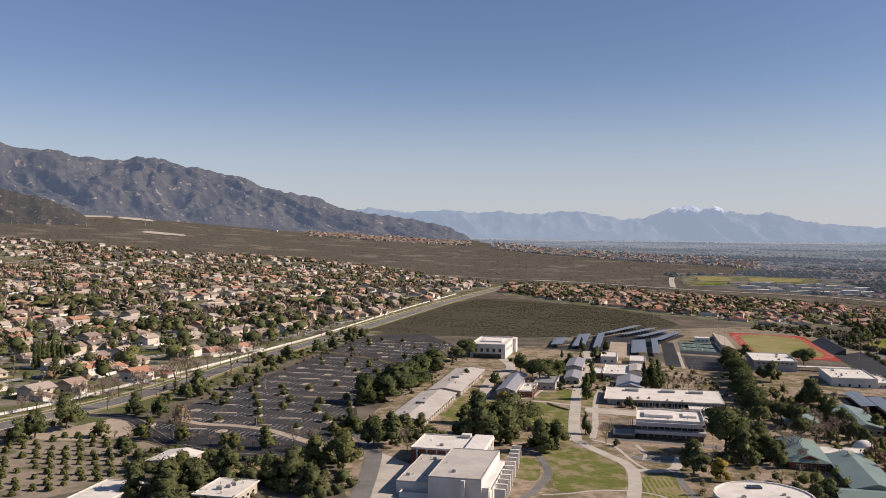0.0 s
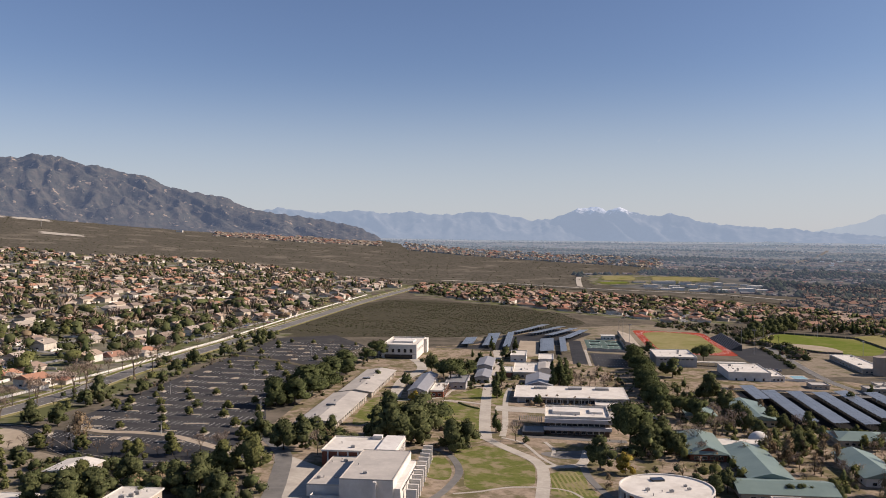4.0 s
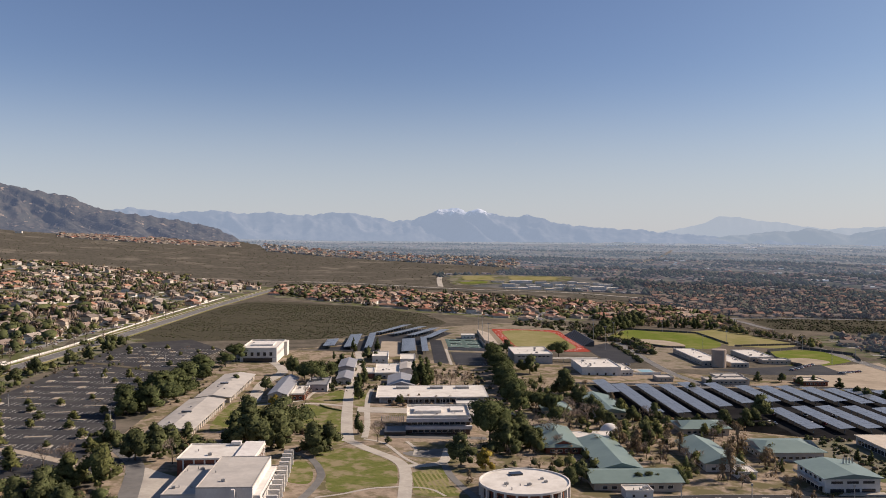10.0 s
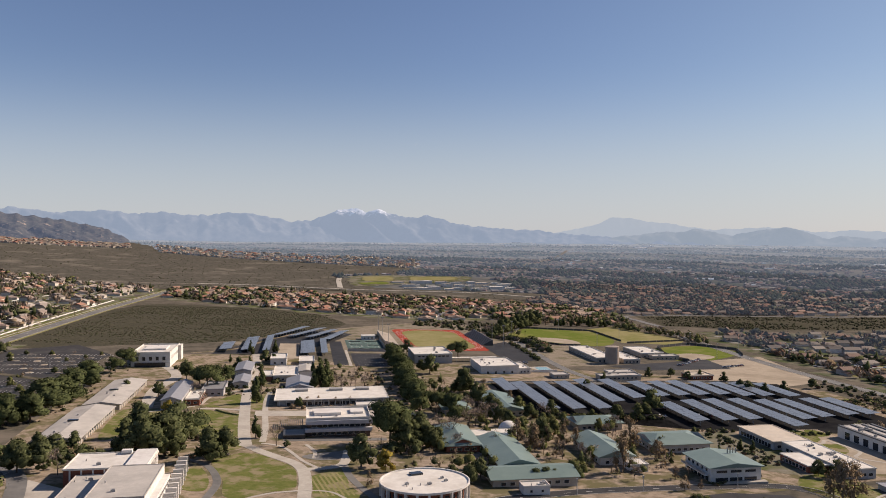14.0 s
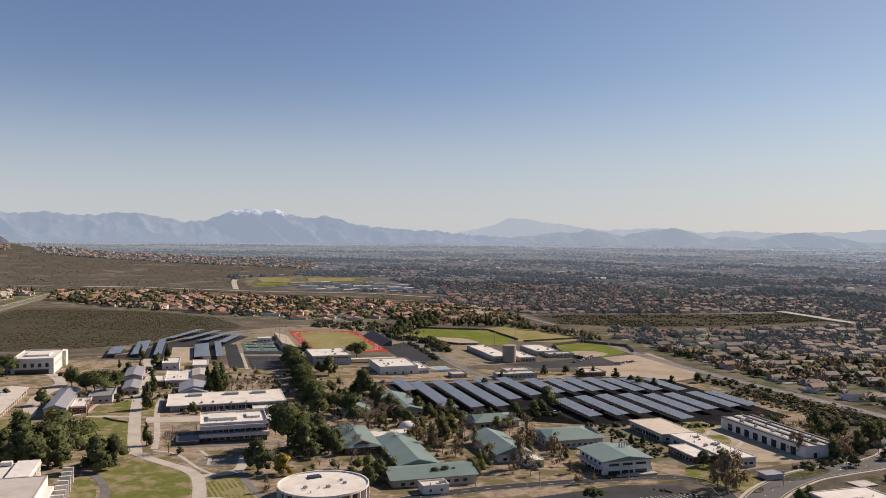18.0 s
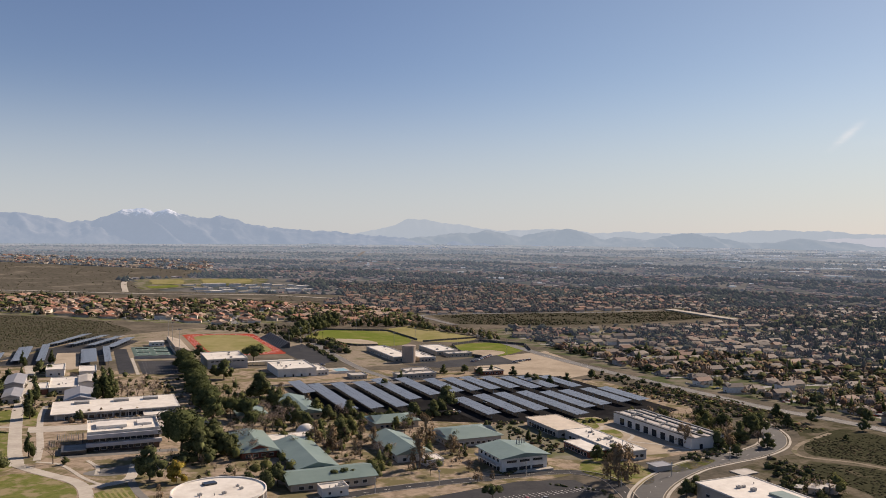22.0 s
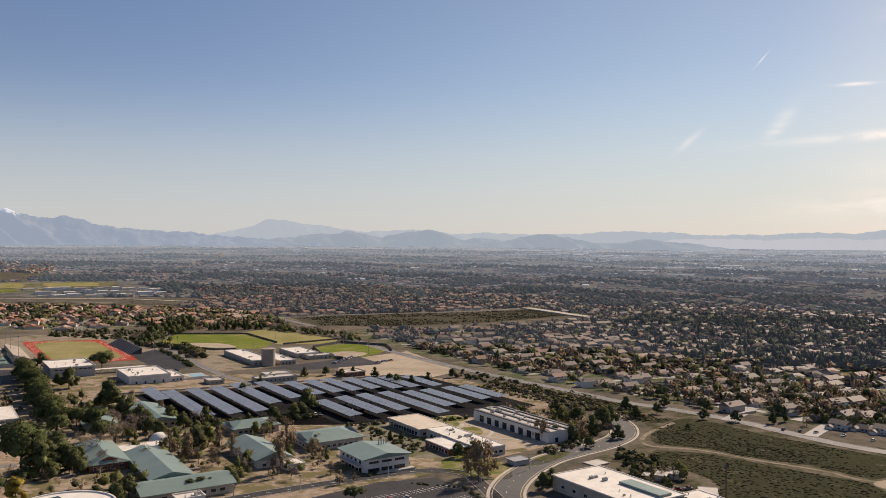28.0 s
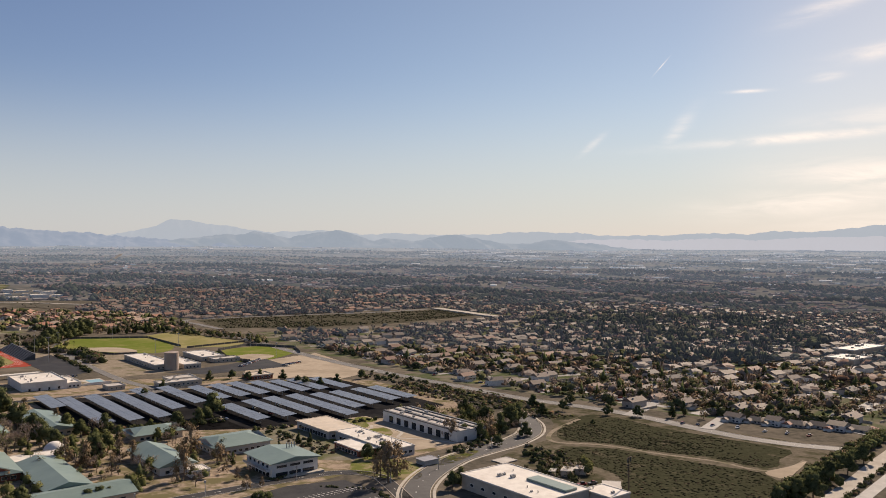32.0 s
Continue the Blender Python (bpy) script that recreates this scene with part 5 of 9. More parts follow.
block("green_pavilion", "long classroom pavilion with a green metal roof", 101, 121, 434, 496, 4.6, M_TANWALL, M_GREENMETAL, rise=3.0, rows=(("left", 9, 2.5, 1.6, 1.2),), **G)
block("green_pavilion", "green-roofed cross wing with tan walls", 91, 134, 408, 431, 4.6, M_TANWALL, M_GREENMETAL, rise=2.8, along="x", rows=(("front", 8, 2.5, 1.6, 1.2),), **G)
block("white_office", "small white flat-roofed office below the green pavilion", 103, 116, 394, 403, 4, M_WHITE, M_WHITEROOF, over=0.2, units=2, rows=(("front", 2, 1.2, 1.2, 1.4), ("right", 1, 1.2, 2.2, 0.3)))
block("flat_link", "low white-roofed link with dark skylights", 100, 128, 505, 520, 3.8, M_TANWALL, M_WHITEROOF, over=0.5, lip=0.2, units=1, rows=(("front", 5, 2, 1.4, 1.2),))
block("green_pavilion", "wide tan pavilion with a green hipped roof", 176, 206, 533, 556, 4.6, M_TANWALL, M_GREENMETAL, rise=3, hip=0.8, along="x", rows=(("front", 7, 2.2, 1.4, 1.4),), **G)
block("green_pavilion", "white pavilion with a steep green metal roof", 160, 179, 446, 494, 5.2, M_WHITE, M_GREENMETAL, rise=3.6, rows=(("front", 3, 2.2, 1.6, 1.2), ("left", 7, 2.2, 1.4, 1.2)), **G)
block("white_porch", "white porch block in front of the green pavilion", 172, 182, 432, 443, 4, M_WHITE, M_WHITEROOF, over=0.3, lip=0.3, rows=(("front", 2, 2.2, 1.8, 0.6),))
block("green_pavilion", "wide white pavilion with a pale green hipped roof", 202, 237, 471, 502, 5.6, M_GREYWALL, M_GREENMETAL, rise=3, hip=0.6, along="x", rows=(("front", 8, 2.2, 1.4, 1.6), ("left", 5, 2.0, 1.4, 1.6)), **G)
g6 = block("green_office", "two-storey white block with a pale green metal roof", 207, 235, 410, 440, 8.2, M_WHITE, M_GREENMETAL, rise=2.2, rows=(("front", 3, 7.0, 1.9, 0.8), ("front", 3, 6.0, 1.3, 5.2), ("left", 6, 3.6, 2.6, 0.4), ("left", 5, 2.4, 1.5, 5.2)), **G)
part("balcony", box_mesh(-17, -14.02, -14, 14, 3.8, 4.2), M_WHITE, g6, "white access balcony")
part("railing", box_mesh(-17, -16.9, -14, 14, 4.21, 5.2), M_STEEL, g6)
part("ramp", box_mesh(-8, 16, -19, -15.1, -1.5, 0.9), M_CONCRETE, g6, "pale concrete ramp")
for k in range(4):
    part("roof_pipe", box_mesh(-0.25, 0.25, -0.25, 0.25, 0, 3.0), M_STEEL, g6, loc=(6 + k * 1.6, 6, 9.6))
block("green_pavilion", "green roof half hidden behind pines", 95, 113, 583, 610, 4.4, M_TANWALL, M_GREENMETAL, rise=3, hip=0.6, rows=(("front", 4, 2.2, 1.4, 1.4),), **G)
block("green_pavilion", "tan pavilion with a green gable roof beside the lot", 130, 152, 578, 640, 4.6, M_TANWALL, M_GREENMETAL, rise=3, rows=(("front", 4, 2.2, 1.4, 1.4),), **G)
block("tan_classroom", "low classroom with a flat tan roof and dark glazing", 281, 304, 476, 518, 5.6, M_GREYWALL, M_TANROOF, over=1.0, lip=0.3, rows=(("left", 10, 3.2, 2.6, 0.8), ("front", 5, 2.5, 1.6, 1.6)))
block("white_classroom", "low classroom with a white roof crowded with ducts", 285, 303, 412, 474, 5.6, M_GREYWALL, M_WHITEROOF, over=0.4, lip=0.3, units=12, rows=(("front", 4, 2.5, 1.6, 1.6), ("left", 12, 2.8, 2.0, 1.0)))
block("white_classroom", "low brick wing with a white roof", 271, 284, 424, 452, 4.2, M_BRICK, M_WHITEROOF, over=0.3, lip=0.3, rows=(("left", 7, 2.6, 2.0, 0.8),))
lab = block("laboratory", "long white laboratory with a dark trimmed roof", 346, 371, 424, 509, 7.5, M_WHITE, M_GREYROOF, over=0.0, lip=0.3, units=16, rows=(("front", 2, 2.5, 3.0, 0.5), ("left", 8, 5.0, 4.6, 0.6)))
for x0, x1 in ((-12.7, -10.3), (-3.5, -1.0), (4.5, 6.5), (10.8, 12.7)):
    part("roof_band", box_mesh(x0, x1, -42.3, 42.3, 7.52, 8.1), M_DARKMETAL, lab, "dark roof band")
part("canopy", box_mesh(4, 12, 42.6, 50, 6.0, 6.3), M_WHITE, lab)
block("shade_shelter", "open grey-roofed shelter on posts", 291, 301, 386, 394, 3.0, M_GREYWALL, M_GREYMETAL, over=0.8, lip=0.15)
big = block("white_warehouse", "large low building with a bright white roof and brown walls", 279, 311, 279, 338, 8, M_TANWALL, M_WHITEROOF, over=0.6, lip=0.35, units=5, rows=(("left", 6, 2.5, 1.4, 3.0),))
part("skylight", box_mesh(2, 10, -27, 0, 8.01, 9.2), M_GREENMETAL, big, "sunken blue-green roof light")
block("white_annex", "white-roofed annex of the warehouse", 311.7, 326, 266, 284, 7, M_TANWALL, M_WHITEROOF, over=0.3, lip=0.3, units=1)
# round building
rx, ry = 143.0, 374.0
rd = thing("round_library", rx, ry, "round building with a broad white roof", "building")
bm = bmesh.new()
cyl(bm, 0, 0, -2.5, 6.6, 19.0, n=48)
part("wall", bm, M_BRICK, rd)
for i in range(24):
    a = 2 * math.pi * i / 24
    c = part("column", box_mesh(-0.7, 0.7, -0.45, 0.45, -2.5, 6.6), M_WHITE, rd, loc=(20.9 * math.cos(a), 20.9 * math.sin(a), 0)) if i == 0 else again(c, (20.9 * math.cos(a), 20.9 * math.sin(a), 0), math.degrees(a))
bm = bmesh.new()
cyl(bm, 0, 0, 6.604, 7.0, 21.5, n=64)
part("roof", bm, M_WHITEROOF, rd)
bm = bmesh.new()
n = 64
for i in range(n):
    a0, a1 = 2 * math.pi * i / n, 2 * math.pi * (i + 1) / n
    q = [(math.cos(a) * r, math.sin(a) * r, z) for a, r, z in ((a0, 21.5, 7.004), (a1, 21.5, 7.004), (a1, 21.5, 7.6), (a0, 21.5, 7.6), (a0, 20.9, 7.6), (a1, 20.9, 7.6), (a1, 20.9, 7.004), (a0, 20.9, 7.004))]
    v = [bm.verts.new(p) for p in q]
    bm.faces.new((v[0], v[1], v[2], v[3]))
    bm.faces.new((v[3], v[2], v[5], v[4]))
    bm.faces.new((v[4], v[5], v[6], v[7]))
part("parapet", bm, M_WHITE, rd)
part("skylight", box_mesh(-3, 3, 10, 14, 7.01, 7.9), M_GLASS, rd)
roof_units(rd, 26, 26, 7.0, 4, RNG)
first = None
for i in range(32):
    a = 2 * math.pi * i / 32
    loc = (19.02 * math.cos(a), 19.02 * math.sin(a), 1.2)
    first = again(first, loc, math.degrees(a) + 90) if first else part("window", window_mesh(2.0, 3.6), M_GLASS, rd, loc=loc)
    first.rotation_euler = (0, 0, a + math.pi / 2)
# observatory dome
dm = thing("observatory_dome", 243, 486, "small white observatory dome", "dome")
bm = bmesh.new()
bmesh.ops.create_uvsphere(bm, u_segments=24, v_segments=12, radius=6.5)
bmesh.ops.translate(bm, verts=bm.verts, vec=(0, 0, 1.0))
part("dome", bm, M_WHITE, dm, smooth=True)
bm = bmesh.new()
cyl(bm, 0, 0, -2, 1.4, 6.7, n=24)
part("drum", bm, M_WHITE, dm)
# water tank
tk = thing("water_tank", 497, 752, "tall brown cylindrical steel water tank", "water tank")
bm = bmesh.new()
cyl(bm, 0, 0, -1, 17.5, 7.2, n=40)
part("shell", bm, M_TANK, tk, smooth=False)
bm = bmesh.new()
cyl(bm, 0, 0, 17.504, 18.3, 7.3, 1.0, n=40)
part("roof", bm, M_TANK, tk)
for k in range(1, 6):
    bm = bmesh.new()
    cyl(bm, 0, 0, k * 2.9, k * 2.9 + 0.15, 7.26, n=40)
    part("weld_band", bm, M_TANK, tk)
part("ladder", box_mesh(-0.3, 0.3, -7.7, -7.3, 0, 17.5), M_STEEL, tk)


# ---- solar canopies ----
def canopy(u0, u1, v0, v1, h=4.6, tilt=0.07):
    """A parking canopy: tilted rows of panels on a steel frame with posts."""
    w, d = u1 - u0, v1 - v0
    x, y = at((u0 + u1) / 2, (v0 + v1) / 2)
    e = thing("solar_canopy", x, y, "long parking canopy of blue solar panels on steel posts", "solar canopy", "solar parking canopies", turn=CAMPUS)
    n = max(3, round(d / 6.0))
    step = d / n
    first = None
    for i in range(n):
        for j in range(2):
            loc = ((j - 0.5) * w / 2, (i + 0.5) * step - d / 2, h + (0.5 - j) * -w / 2 * tilt)
            if first is None:
                first = part("solar_panel", box_mesh(-w / 4 + 0.05, w / 4 - 0.05, -step / 2 + 0.08, step / 2 - 0.08, -0.06, 0.06), M_SOLAR, e, loc=loc)
                c = first
            else:
                c = again(first, loc)
            c.rotation_euler = (0, -math.atan(tilt), 0)
    part("beam", box_mesh(-0.2, 0.2, -d / 2, d / 2, h - 0.75, h - 0.35), M_STEEL, e)
    k = max(2, round(d / 9))
    fp = None
    for i in range(k):
        loc = (0, (i + 0.5) / k * d - d / 2, 0)
        if fp is None:
            fp = part("post", box_mesh(-0.2, 0.2, -0.25, 0.25, -1, h - 0.754), M_STEEL, e, loc=loc)
            fr = part("rafter", box_mesh(-w / 2 + 0.3, w / 2 - 0.3, -0.12, 0.12, h - 0.346, h - 0.346 + 0.16), M_STEEL, e, loc=loc)
        else:
            again(fp, loc)
            again(fr, loc)
    return e


for i, (u0, v0, v1) in enumerate(((157, 659, 716), (169, 583, 696), (189, 585, 698), (209, 586, 700), (229, 612, 712), (252, 627, 712), (275, 634, 702), (294, 638, 703), (312, 640, 706), (331, 642, 702), (349, 636, 698), (366, 636, 697), (388, 634, 694))):
    canopy(u0, u0 + 10.5, v0, v1)
for i, (u0, v0, v1) in enumerate(((262, 541, 606), (284, 543, 615), (304, 546, 619), (325, 524, 620), (345, 546, 616), (364, 553, 618), (388, 560, 622), (406, 562, 623))):
    canopy(u0, u0 + 10.5, v0, v1)
for u0, u1, v0, v1 in ((-90.5, -77.5, 903, 961), (-68, -54, 902, 1011), (-46, -38, 898, 1031), (-6.5, 8.5, 878, 982), (15, 22, 881, 1003)):
    canopy(u0, u1, v0, v1, 4.2)
for (xa, ya), (xb, yb) in (((197, 1023), (257, 1108)), ((213, 1010), (274, 1088)), ((231, 995), (286, 1070)), ((245, 968), (292, 1050))):
    v0, v1 = (Vector((xa, ya)) @ CV), (Vector((xb, yb)) @ CV)
    e = canopy(-6, 6, v0, v1, 4.4)
    L = math.hypot(xb - xa, yb - ya)
    e.matrix_world = pose((xa + xb) / 2, (ya + yb) / 2, gz((xa + xb) / 2, (ya + yb) / 2), 0, 0, math.degrees(math.atan2(yb - ya, xb - xa)) - 90)


# ---- trees ----


def ico(level=1):
    bm = bmesh.new()
    bmesh.ops.create_icosphere(bm, subdivisions=level, radius=1.0)
    V = np.array([v.co[:] for v in bm.verts])
    F = np.array([[v.index for v in f.verts] for f in bm.faces])
    bm.free()
    return V, F


ICO1, ICO2 = ico(1), ico(2)


def lumpy(seed, level=2, amount=0.25):
    V, F = ICO2 if level == 2 else ICO1
    r = np.random.RandomState(seed)
    k = 1.0 + amount * (r.rand(len(V)) - 0.5) * 2
    return V * k[:, None], F


def leaf_shell(lobes, count, size, r, droop=0.0):
    """Small leaf blades strewn over rounded lobes."""
    L = np.array(lobes, float)
    area = L[:, 3] * L[:, 5]
    pick = r.choice(len(L), count, p=area / area.sum())
    d = r.normal(size=(count, 3))
    d /= np.linalg.norm(d, axis=1)[:, None]
    d[:, 2] = np.where(d[:, 2] < -0.45, -d[:, 2], d[:, 2])
    c = L[pick, :3] + d * L[pick, 3:] * r.uniform(0.72, 1.24, (count, 1))
    n = d + r.normal(scale=0.5, size=(count, 3))
    n /= np.linalg.norm(n, axis=1)[:, None]
    a = np.cross(n, r.normal(size=(count, 3)))
    a /= np.linalg.norm(a, axis=1)[:, None] + 1e-9
    b = np.cross(n, a)
    s = size * r.uniform(0.6, 1.4, (count, 1))
    V = np.stack([c - a * s - b * s * 0.5, c + a * s * 0.7 - b * s * 0.6, c + a * s + b * s * 0.6, c - a * s * 0.6 + b * s * 0.55], 1).reshape(-1, 3)
    V[:, 2] -= droop * r.rand(len(V))
    F = np.arange(4 * count).reshape(-1, 4)
    return V, F


def lobe_normals(V, lobes):
    """Outward normals from the lobe nearest to each point, mixed with the crown's own roundness."""
    L = np.array(lobes, float)
    D = (V[:, None, :] - L[None, :, :3]) / L[None, :, 3:]
    k = np.argmin((D ** 2).sum(2), 1)
    own = D[np.arange(len(V)), k]
    own = own / (np.linalg.norm(own, axis=1)[:, None] + 1e-6)
    return rounded(V, 0.45, own, 0.4)


def join(parts_):
    """Arrays of several pieces joined: [(V, F)], faces kept by their number of corners."""
    Vs, by, k = [], {}, 0
    for V, F in parts_:
        Vs.append(V)
        by.setdefault(F.shape[1], []).append(F + k)
        k += len(V)
    return np.concatenate(Vs), [np.concatenate(q) for q in by.values()]


def limb(p, q, r0, r1, n=5):
    p, q = np.array(p, float), np.array(q, float)
    d = q - p
    d /= np.linalg.norm(d) + 1e-9
    a = np.cross(d, [0.3, 0.9, 0.1])
    a /= np.linalg.norm(a) + 1e-9
    b = np.cross(d, a)
    t = np.linspace(0, 2 * np.pi, n, endpoint=False)
    ring = np.cos(t)[:, None] * a + np.sin(t)[:, None] * b
    V = np.concatenate([p + ring * r0, q + ring * r1])
    F = np.array([[i, (i + 1) % n, n + (i + 1) % n, n + i] for i in range(n)])
    return V, F


def crown_lobes(kind, r):
    """Lobes of a crown for a tree one metre high: centre and half-axes."""
    out = []
    if kind == "stone_pine":
        for i in range(17):
            a, d = r.uniform(0, 6.28), 0.42 * math.sqrt(r.rand())
            out.append((d * math.cos(a), d * math.sin(a), 0.66 + r.uniform(-0.16, 0.14) - d * 0.30, r.uniform(0.15, 0.22), r.uniform(0.15, 0.22), r.uniform(0.12, 0.19)))
    elif kind == "conifer":
        for i in range(16):
            h = i / 15
            a, d = r.uniform(0, 6.28), (1 - h) * 0.13 + 0.02
            s = 0.05 + (1 - h) * 0.11
            out.append((d * math.cos(a), d * math.sin(a), 0.16 + h * 0.78, s, s, s * 1.1))
    elif kind == "cypress":
        for i in range(10):
            h = i / 9
            s = 0.085 * math.sin(math.pi * (0.12 + 0.84 * h)) + 0.02
            out.append((r.uniform(-0.01, 0.01), r.uniform(-0.01, 0.01), 0.08 + h * 0.86, s, s, 0.09))
    elif kind == "wide_oak":
        for i in range(16):
            a, d = r.uniform(0, 6.28), 0.48 * math.sqrt(r.rand())
            out.append((d * math.cos(a), d * math.sin(a), 0.56 + r.uniform(-0.18, 0.25) * (1 - d), r.uniform(0.14, 0.22), r.uniform(0.14, 0.22), r.uniform(0.13, 0.2)))
    else:
        for i in range(9 + 22):
            a, d = r.uniform(0, 6.28), 0.40 * r.rand() ** 0.4
            z = r.uniform(0.16, 0.90)
            d *= 1.0 - 0.75 * max(0.0, z - 0.45) / 0.45
            k = 1.35 if i < 9 else 0.85
            out.append((d * math.cos(a), d * math.sin(a), z, k * r.uniform(0.11, 0.17), k * r.uniform(0.11, 0.17), k * r.uniform(0.09, 0.15)))
    return out


def tree_parts(kind, seed, leaves=1500, leaf=0.021):
    """Trunk and crown, as arrays, for a tree one metre high."""
    r = np.random.RandomState(seed)
    lobes = crown_lobes(kind, r)
    tops = lobes[:7]
    trunk = [limb((0, 0, -0.03), (r.uniform(-0.02, 0.02), r.uniform(-0.02, 0.02), 0.45), 0.028, 0.018, 7)]
    for q in tops:
        trunk.append(limb((0, 0, r.uniform(0.25, 0.45)), (q[0], q[1], q[2]), 0.014, 0.005))
    crown = []
    for i, q in enumerate(lobes):
        V, F = lumpy(seed * 31 + i, 1, 0.2)
        crown.append((V * np.array(q[3:]) * (0.4 if seed in (14, 15, 16) else 0.8) + np.array(q[:3]), F))
    if kind in ("oak", "wide_oak") and seed not in (14, 15, 16):
        V, F = lumpy(seed * 37, 2, 0.3)
        crown.append((V * np.array([0.17, 0.17, 0.2]) + np.array([0, 0, 0.48]), F))
    crown.append(leaf_shell(lobes, leaves, leaf, r))
    cv, cf = join(crown)
    N = lobe_normals(cv, lobes)
    N[-4 * leaves:] += np.repeat(r.normal(scale=0.32, size=(leaves, 3)), 4, 0)
    return join(trunk), (cv, cf, N / np.linalg.norm(N, axis=1)[:, None])


def bare_parts(seed, twigs=260):
    r = np.random.RandomState(seed)
    segs, tips = [], []
    segs.append(limb((0, 0, -0.03), (0.01, 0, 0.3), 0.022, 0.016, 6))

    def grow(p, d, length, rad, depth):
        q = p + d * length
        segs.append(limb(p, q, rad, rad * 0.6, 4))
        if depth == 0:
            tips.append(q)
            return
        for _ in range(3):
            e = d + r.normal(scale=0.45, size=3)
            e[2] = abs(e[2]) * 0.8 + 0.15
            e /= np.linalg.norm(e)
            grow(q, e, length * r.uniform(0.6, 0.8), rad * 0.55, depth - 1)
    for _ in range(5):
        e = np.array([r.normal() * 0.5, r.normal() * 0.5, 1.0])
        e /= np.linalg.norm(e)
        grow(np.array([0.01, 0, r.uniform(0.2, 0.3)]), e, 0.24, 0.011, 2)
    tips = np.array(tips)
    n = twigs
    c = tips[r.choice(len(tips), n)] + r.normal(scale=0.045, size=(n, 3))
    d = r.normal(size=(n, 3))
    d[:, 2] = np.abs(d[:, 2]) + 0.3
    d /= np.linalg.norm(d, axis=1)[:, None]
    a = np.cross(d, r.normal(size=(n, 3)))
    a /= np.linalg.norm(a, axis=1)[:, None]
    s, w = 0.05, 0.006
    V = np.stack([c - d * s - a * w, c - d * s + a * w, c + d * s + a * w * 0.4, c + d * s - a * w * 0.4], 1).reshape(-1, 3)
    return join(segs), (V, [np.arange(4 * n).reshape(-1, 4)])


def palm_parts():
    trunk = [limb((0, 0, -0.02), (0.01, 0, 0.45), 0.016, 0.013, 7), limb((0.01, 0, 0.45), (0.015, 0.005, 0.86), 0.013, 0.012, 7)]
    V, F = [], []
    for i in range(34):
        a, el = i * 2.4, 1.0 - (i % 7) * 0.32
        d = np.array([math.cos(a), math.sin(a), 0])
        side = np.array([-d[1], d[0], 0])
        base = np.array([0.015, 0.005, 0.86])
        k = len(V)
        for s in range(4):
            t = s / 3
            p = base + d * 0.15 * t * math.cos(el) + np.array([0, 0, 0.15 * t * math.sin(el) - 0.07 * t * t])
            w = 0.018 * math.sin(math.pi * (0.15 + 0.8 * t))
            V += [p - side * w, p + side * w]
        for s in range(3):
            F.append([k + 2 * s, k + 2 * s + 1, k + 2 * s + 3, k + 2 * s + 2])
    return join(trunk), (np.array(V), [np.array(F)])


def tree_model(name, label, category, group, arrays, mat, crown="crown"):
    e = new(name)
    tagged(e, label, category, group)
    (tv, tf), (cv, cf, *soft) = arrays
    a = new("trunk", fast_mesh("trunk", tv, tf, [M_BARK], smooth=True))
    a.parent = e
    b = new(crown, fast_mesh(crown, cv, cf, [mat], normals=soft[0] if soft else None))
    b.parent = e
    return e


BROAD_PINES = [(-52, 584, 22.0), (-40, 588, 19.0), (-33, 622, 24.0), (-22, 652, 20.0), (-19, 664, 25.0), (-6, 715, 21.0)]
STONE_PINES = [(23,813,19.5), (13,783,15.7), (49,519,20.8), (78,677,22.7), (92,701,19.8), (75,704,18.9), (212,564,18.5), (205,545,17.0), (221,556,19.0), (229,545,18.0), (220,516,15.0)]
OAKS = [(13,499,18.3), (21,474,26.9), (33,482,25.8), (41,503,25.2), (55,466,18.8), (65,479,16.1), (-38,467,17.2), (-26,468,15.6), (-13,503,11.7), (-31,508,11.9), (-22,495,13.2), (-69,391,18.5), (-79,389,15.9), (-59,379,15.3), (-112,378,15.7), (-119,367,18.0), (-134,366,15.6), (-104,405,15.3), (-163,432,11.0), (-215,483,21.1), (-190,524,14.9), (-173,518,12.7), (-223,462,15.4), (-226,449,13.4), (-171,591,18.4), (-149,615,12.7), (-174,574,12.0), (-291,637,16.3), (-259,597,13.0)]
OAKS += [(-137,752,15.3), (-120,808,13.6), (-107,831,14.0), (-98,897,15.0), (-88,923,12.4), (-143,705,13.4), (-144,659,9.9), (-55,505,13.5), (68,736,17.0), (100,484,4.6), (129,432,17.4), (162,455,19.3), (171,467,16.6), (281,722,18.6), (309,863,14.7), (273,627,20.5), (260,570,18.8), (252,521,15.4), (179,465,13.3), (186,463,11.6), (132,596,8.1), (149,822,12.2), (157,821,8.4), (119,790,10.6), (41,659,12.3), (20,688,9.2), (38,505,20.3)]
OAKS += [(23,531,21.2), (173,747,9.2), (281,746,10.6), (251,503,11.2), (247,450,17.1), (227,375,8.8), (205,378,8.0), (210,377,8.1), (215,376,7.2), (179,389,12.8), (170,383,11.2), (167,398,7.2), (349,497,12.5), (360,503,12.0), (338,505,11.0), (378,520,17.2), (297,525,12.1), (277,520,11.8), (360,346,9.3), (368,341,10.0), (355,273,9.0), (343,269,10.2), (502,341,16.2), (516,343,14.4), (480,334,13.6), (178,473,20.2), (179,457,13.1), (283,650,15.0), (354,442,6.8), (257,542,16.0)]
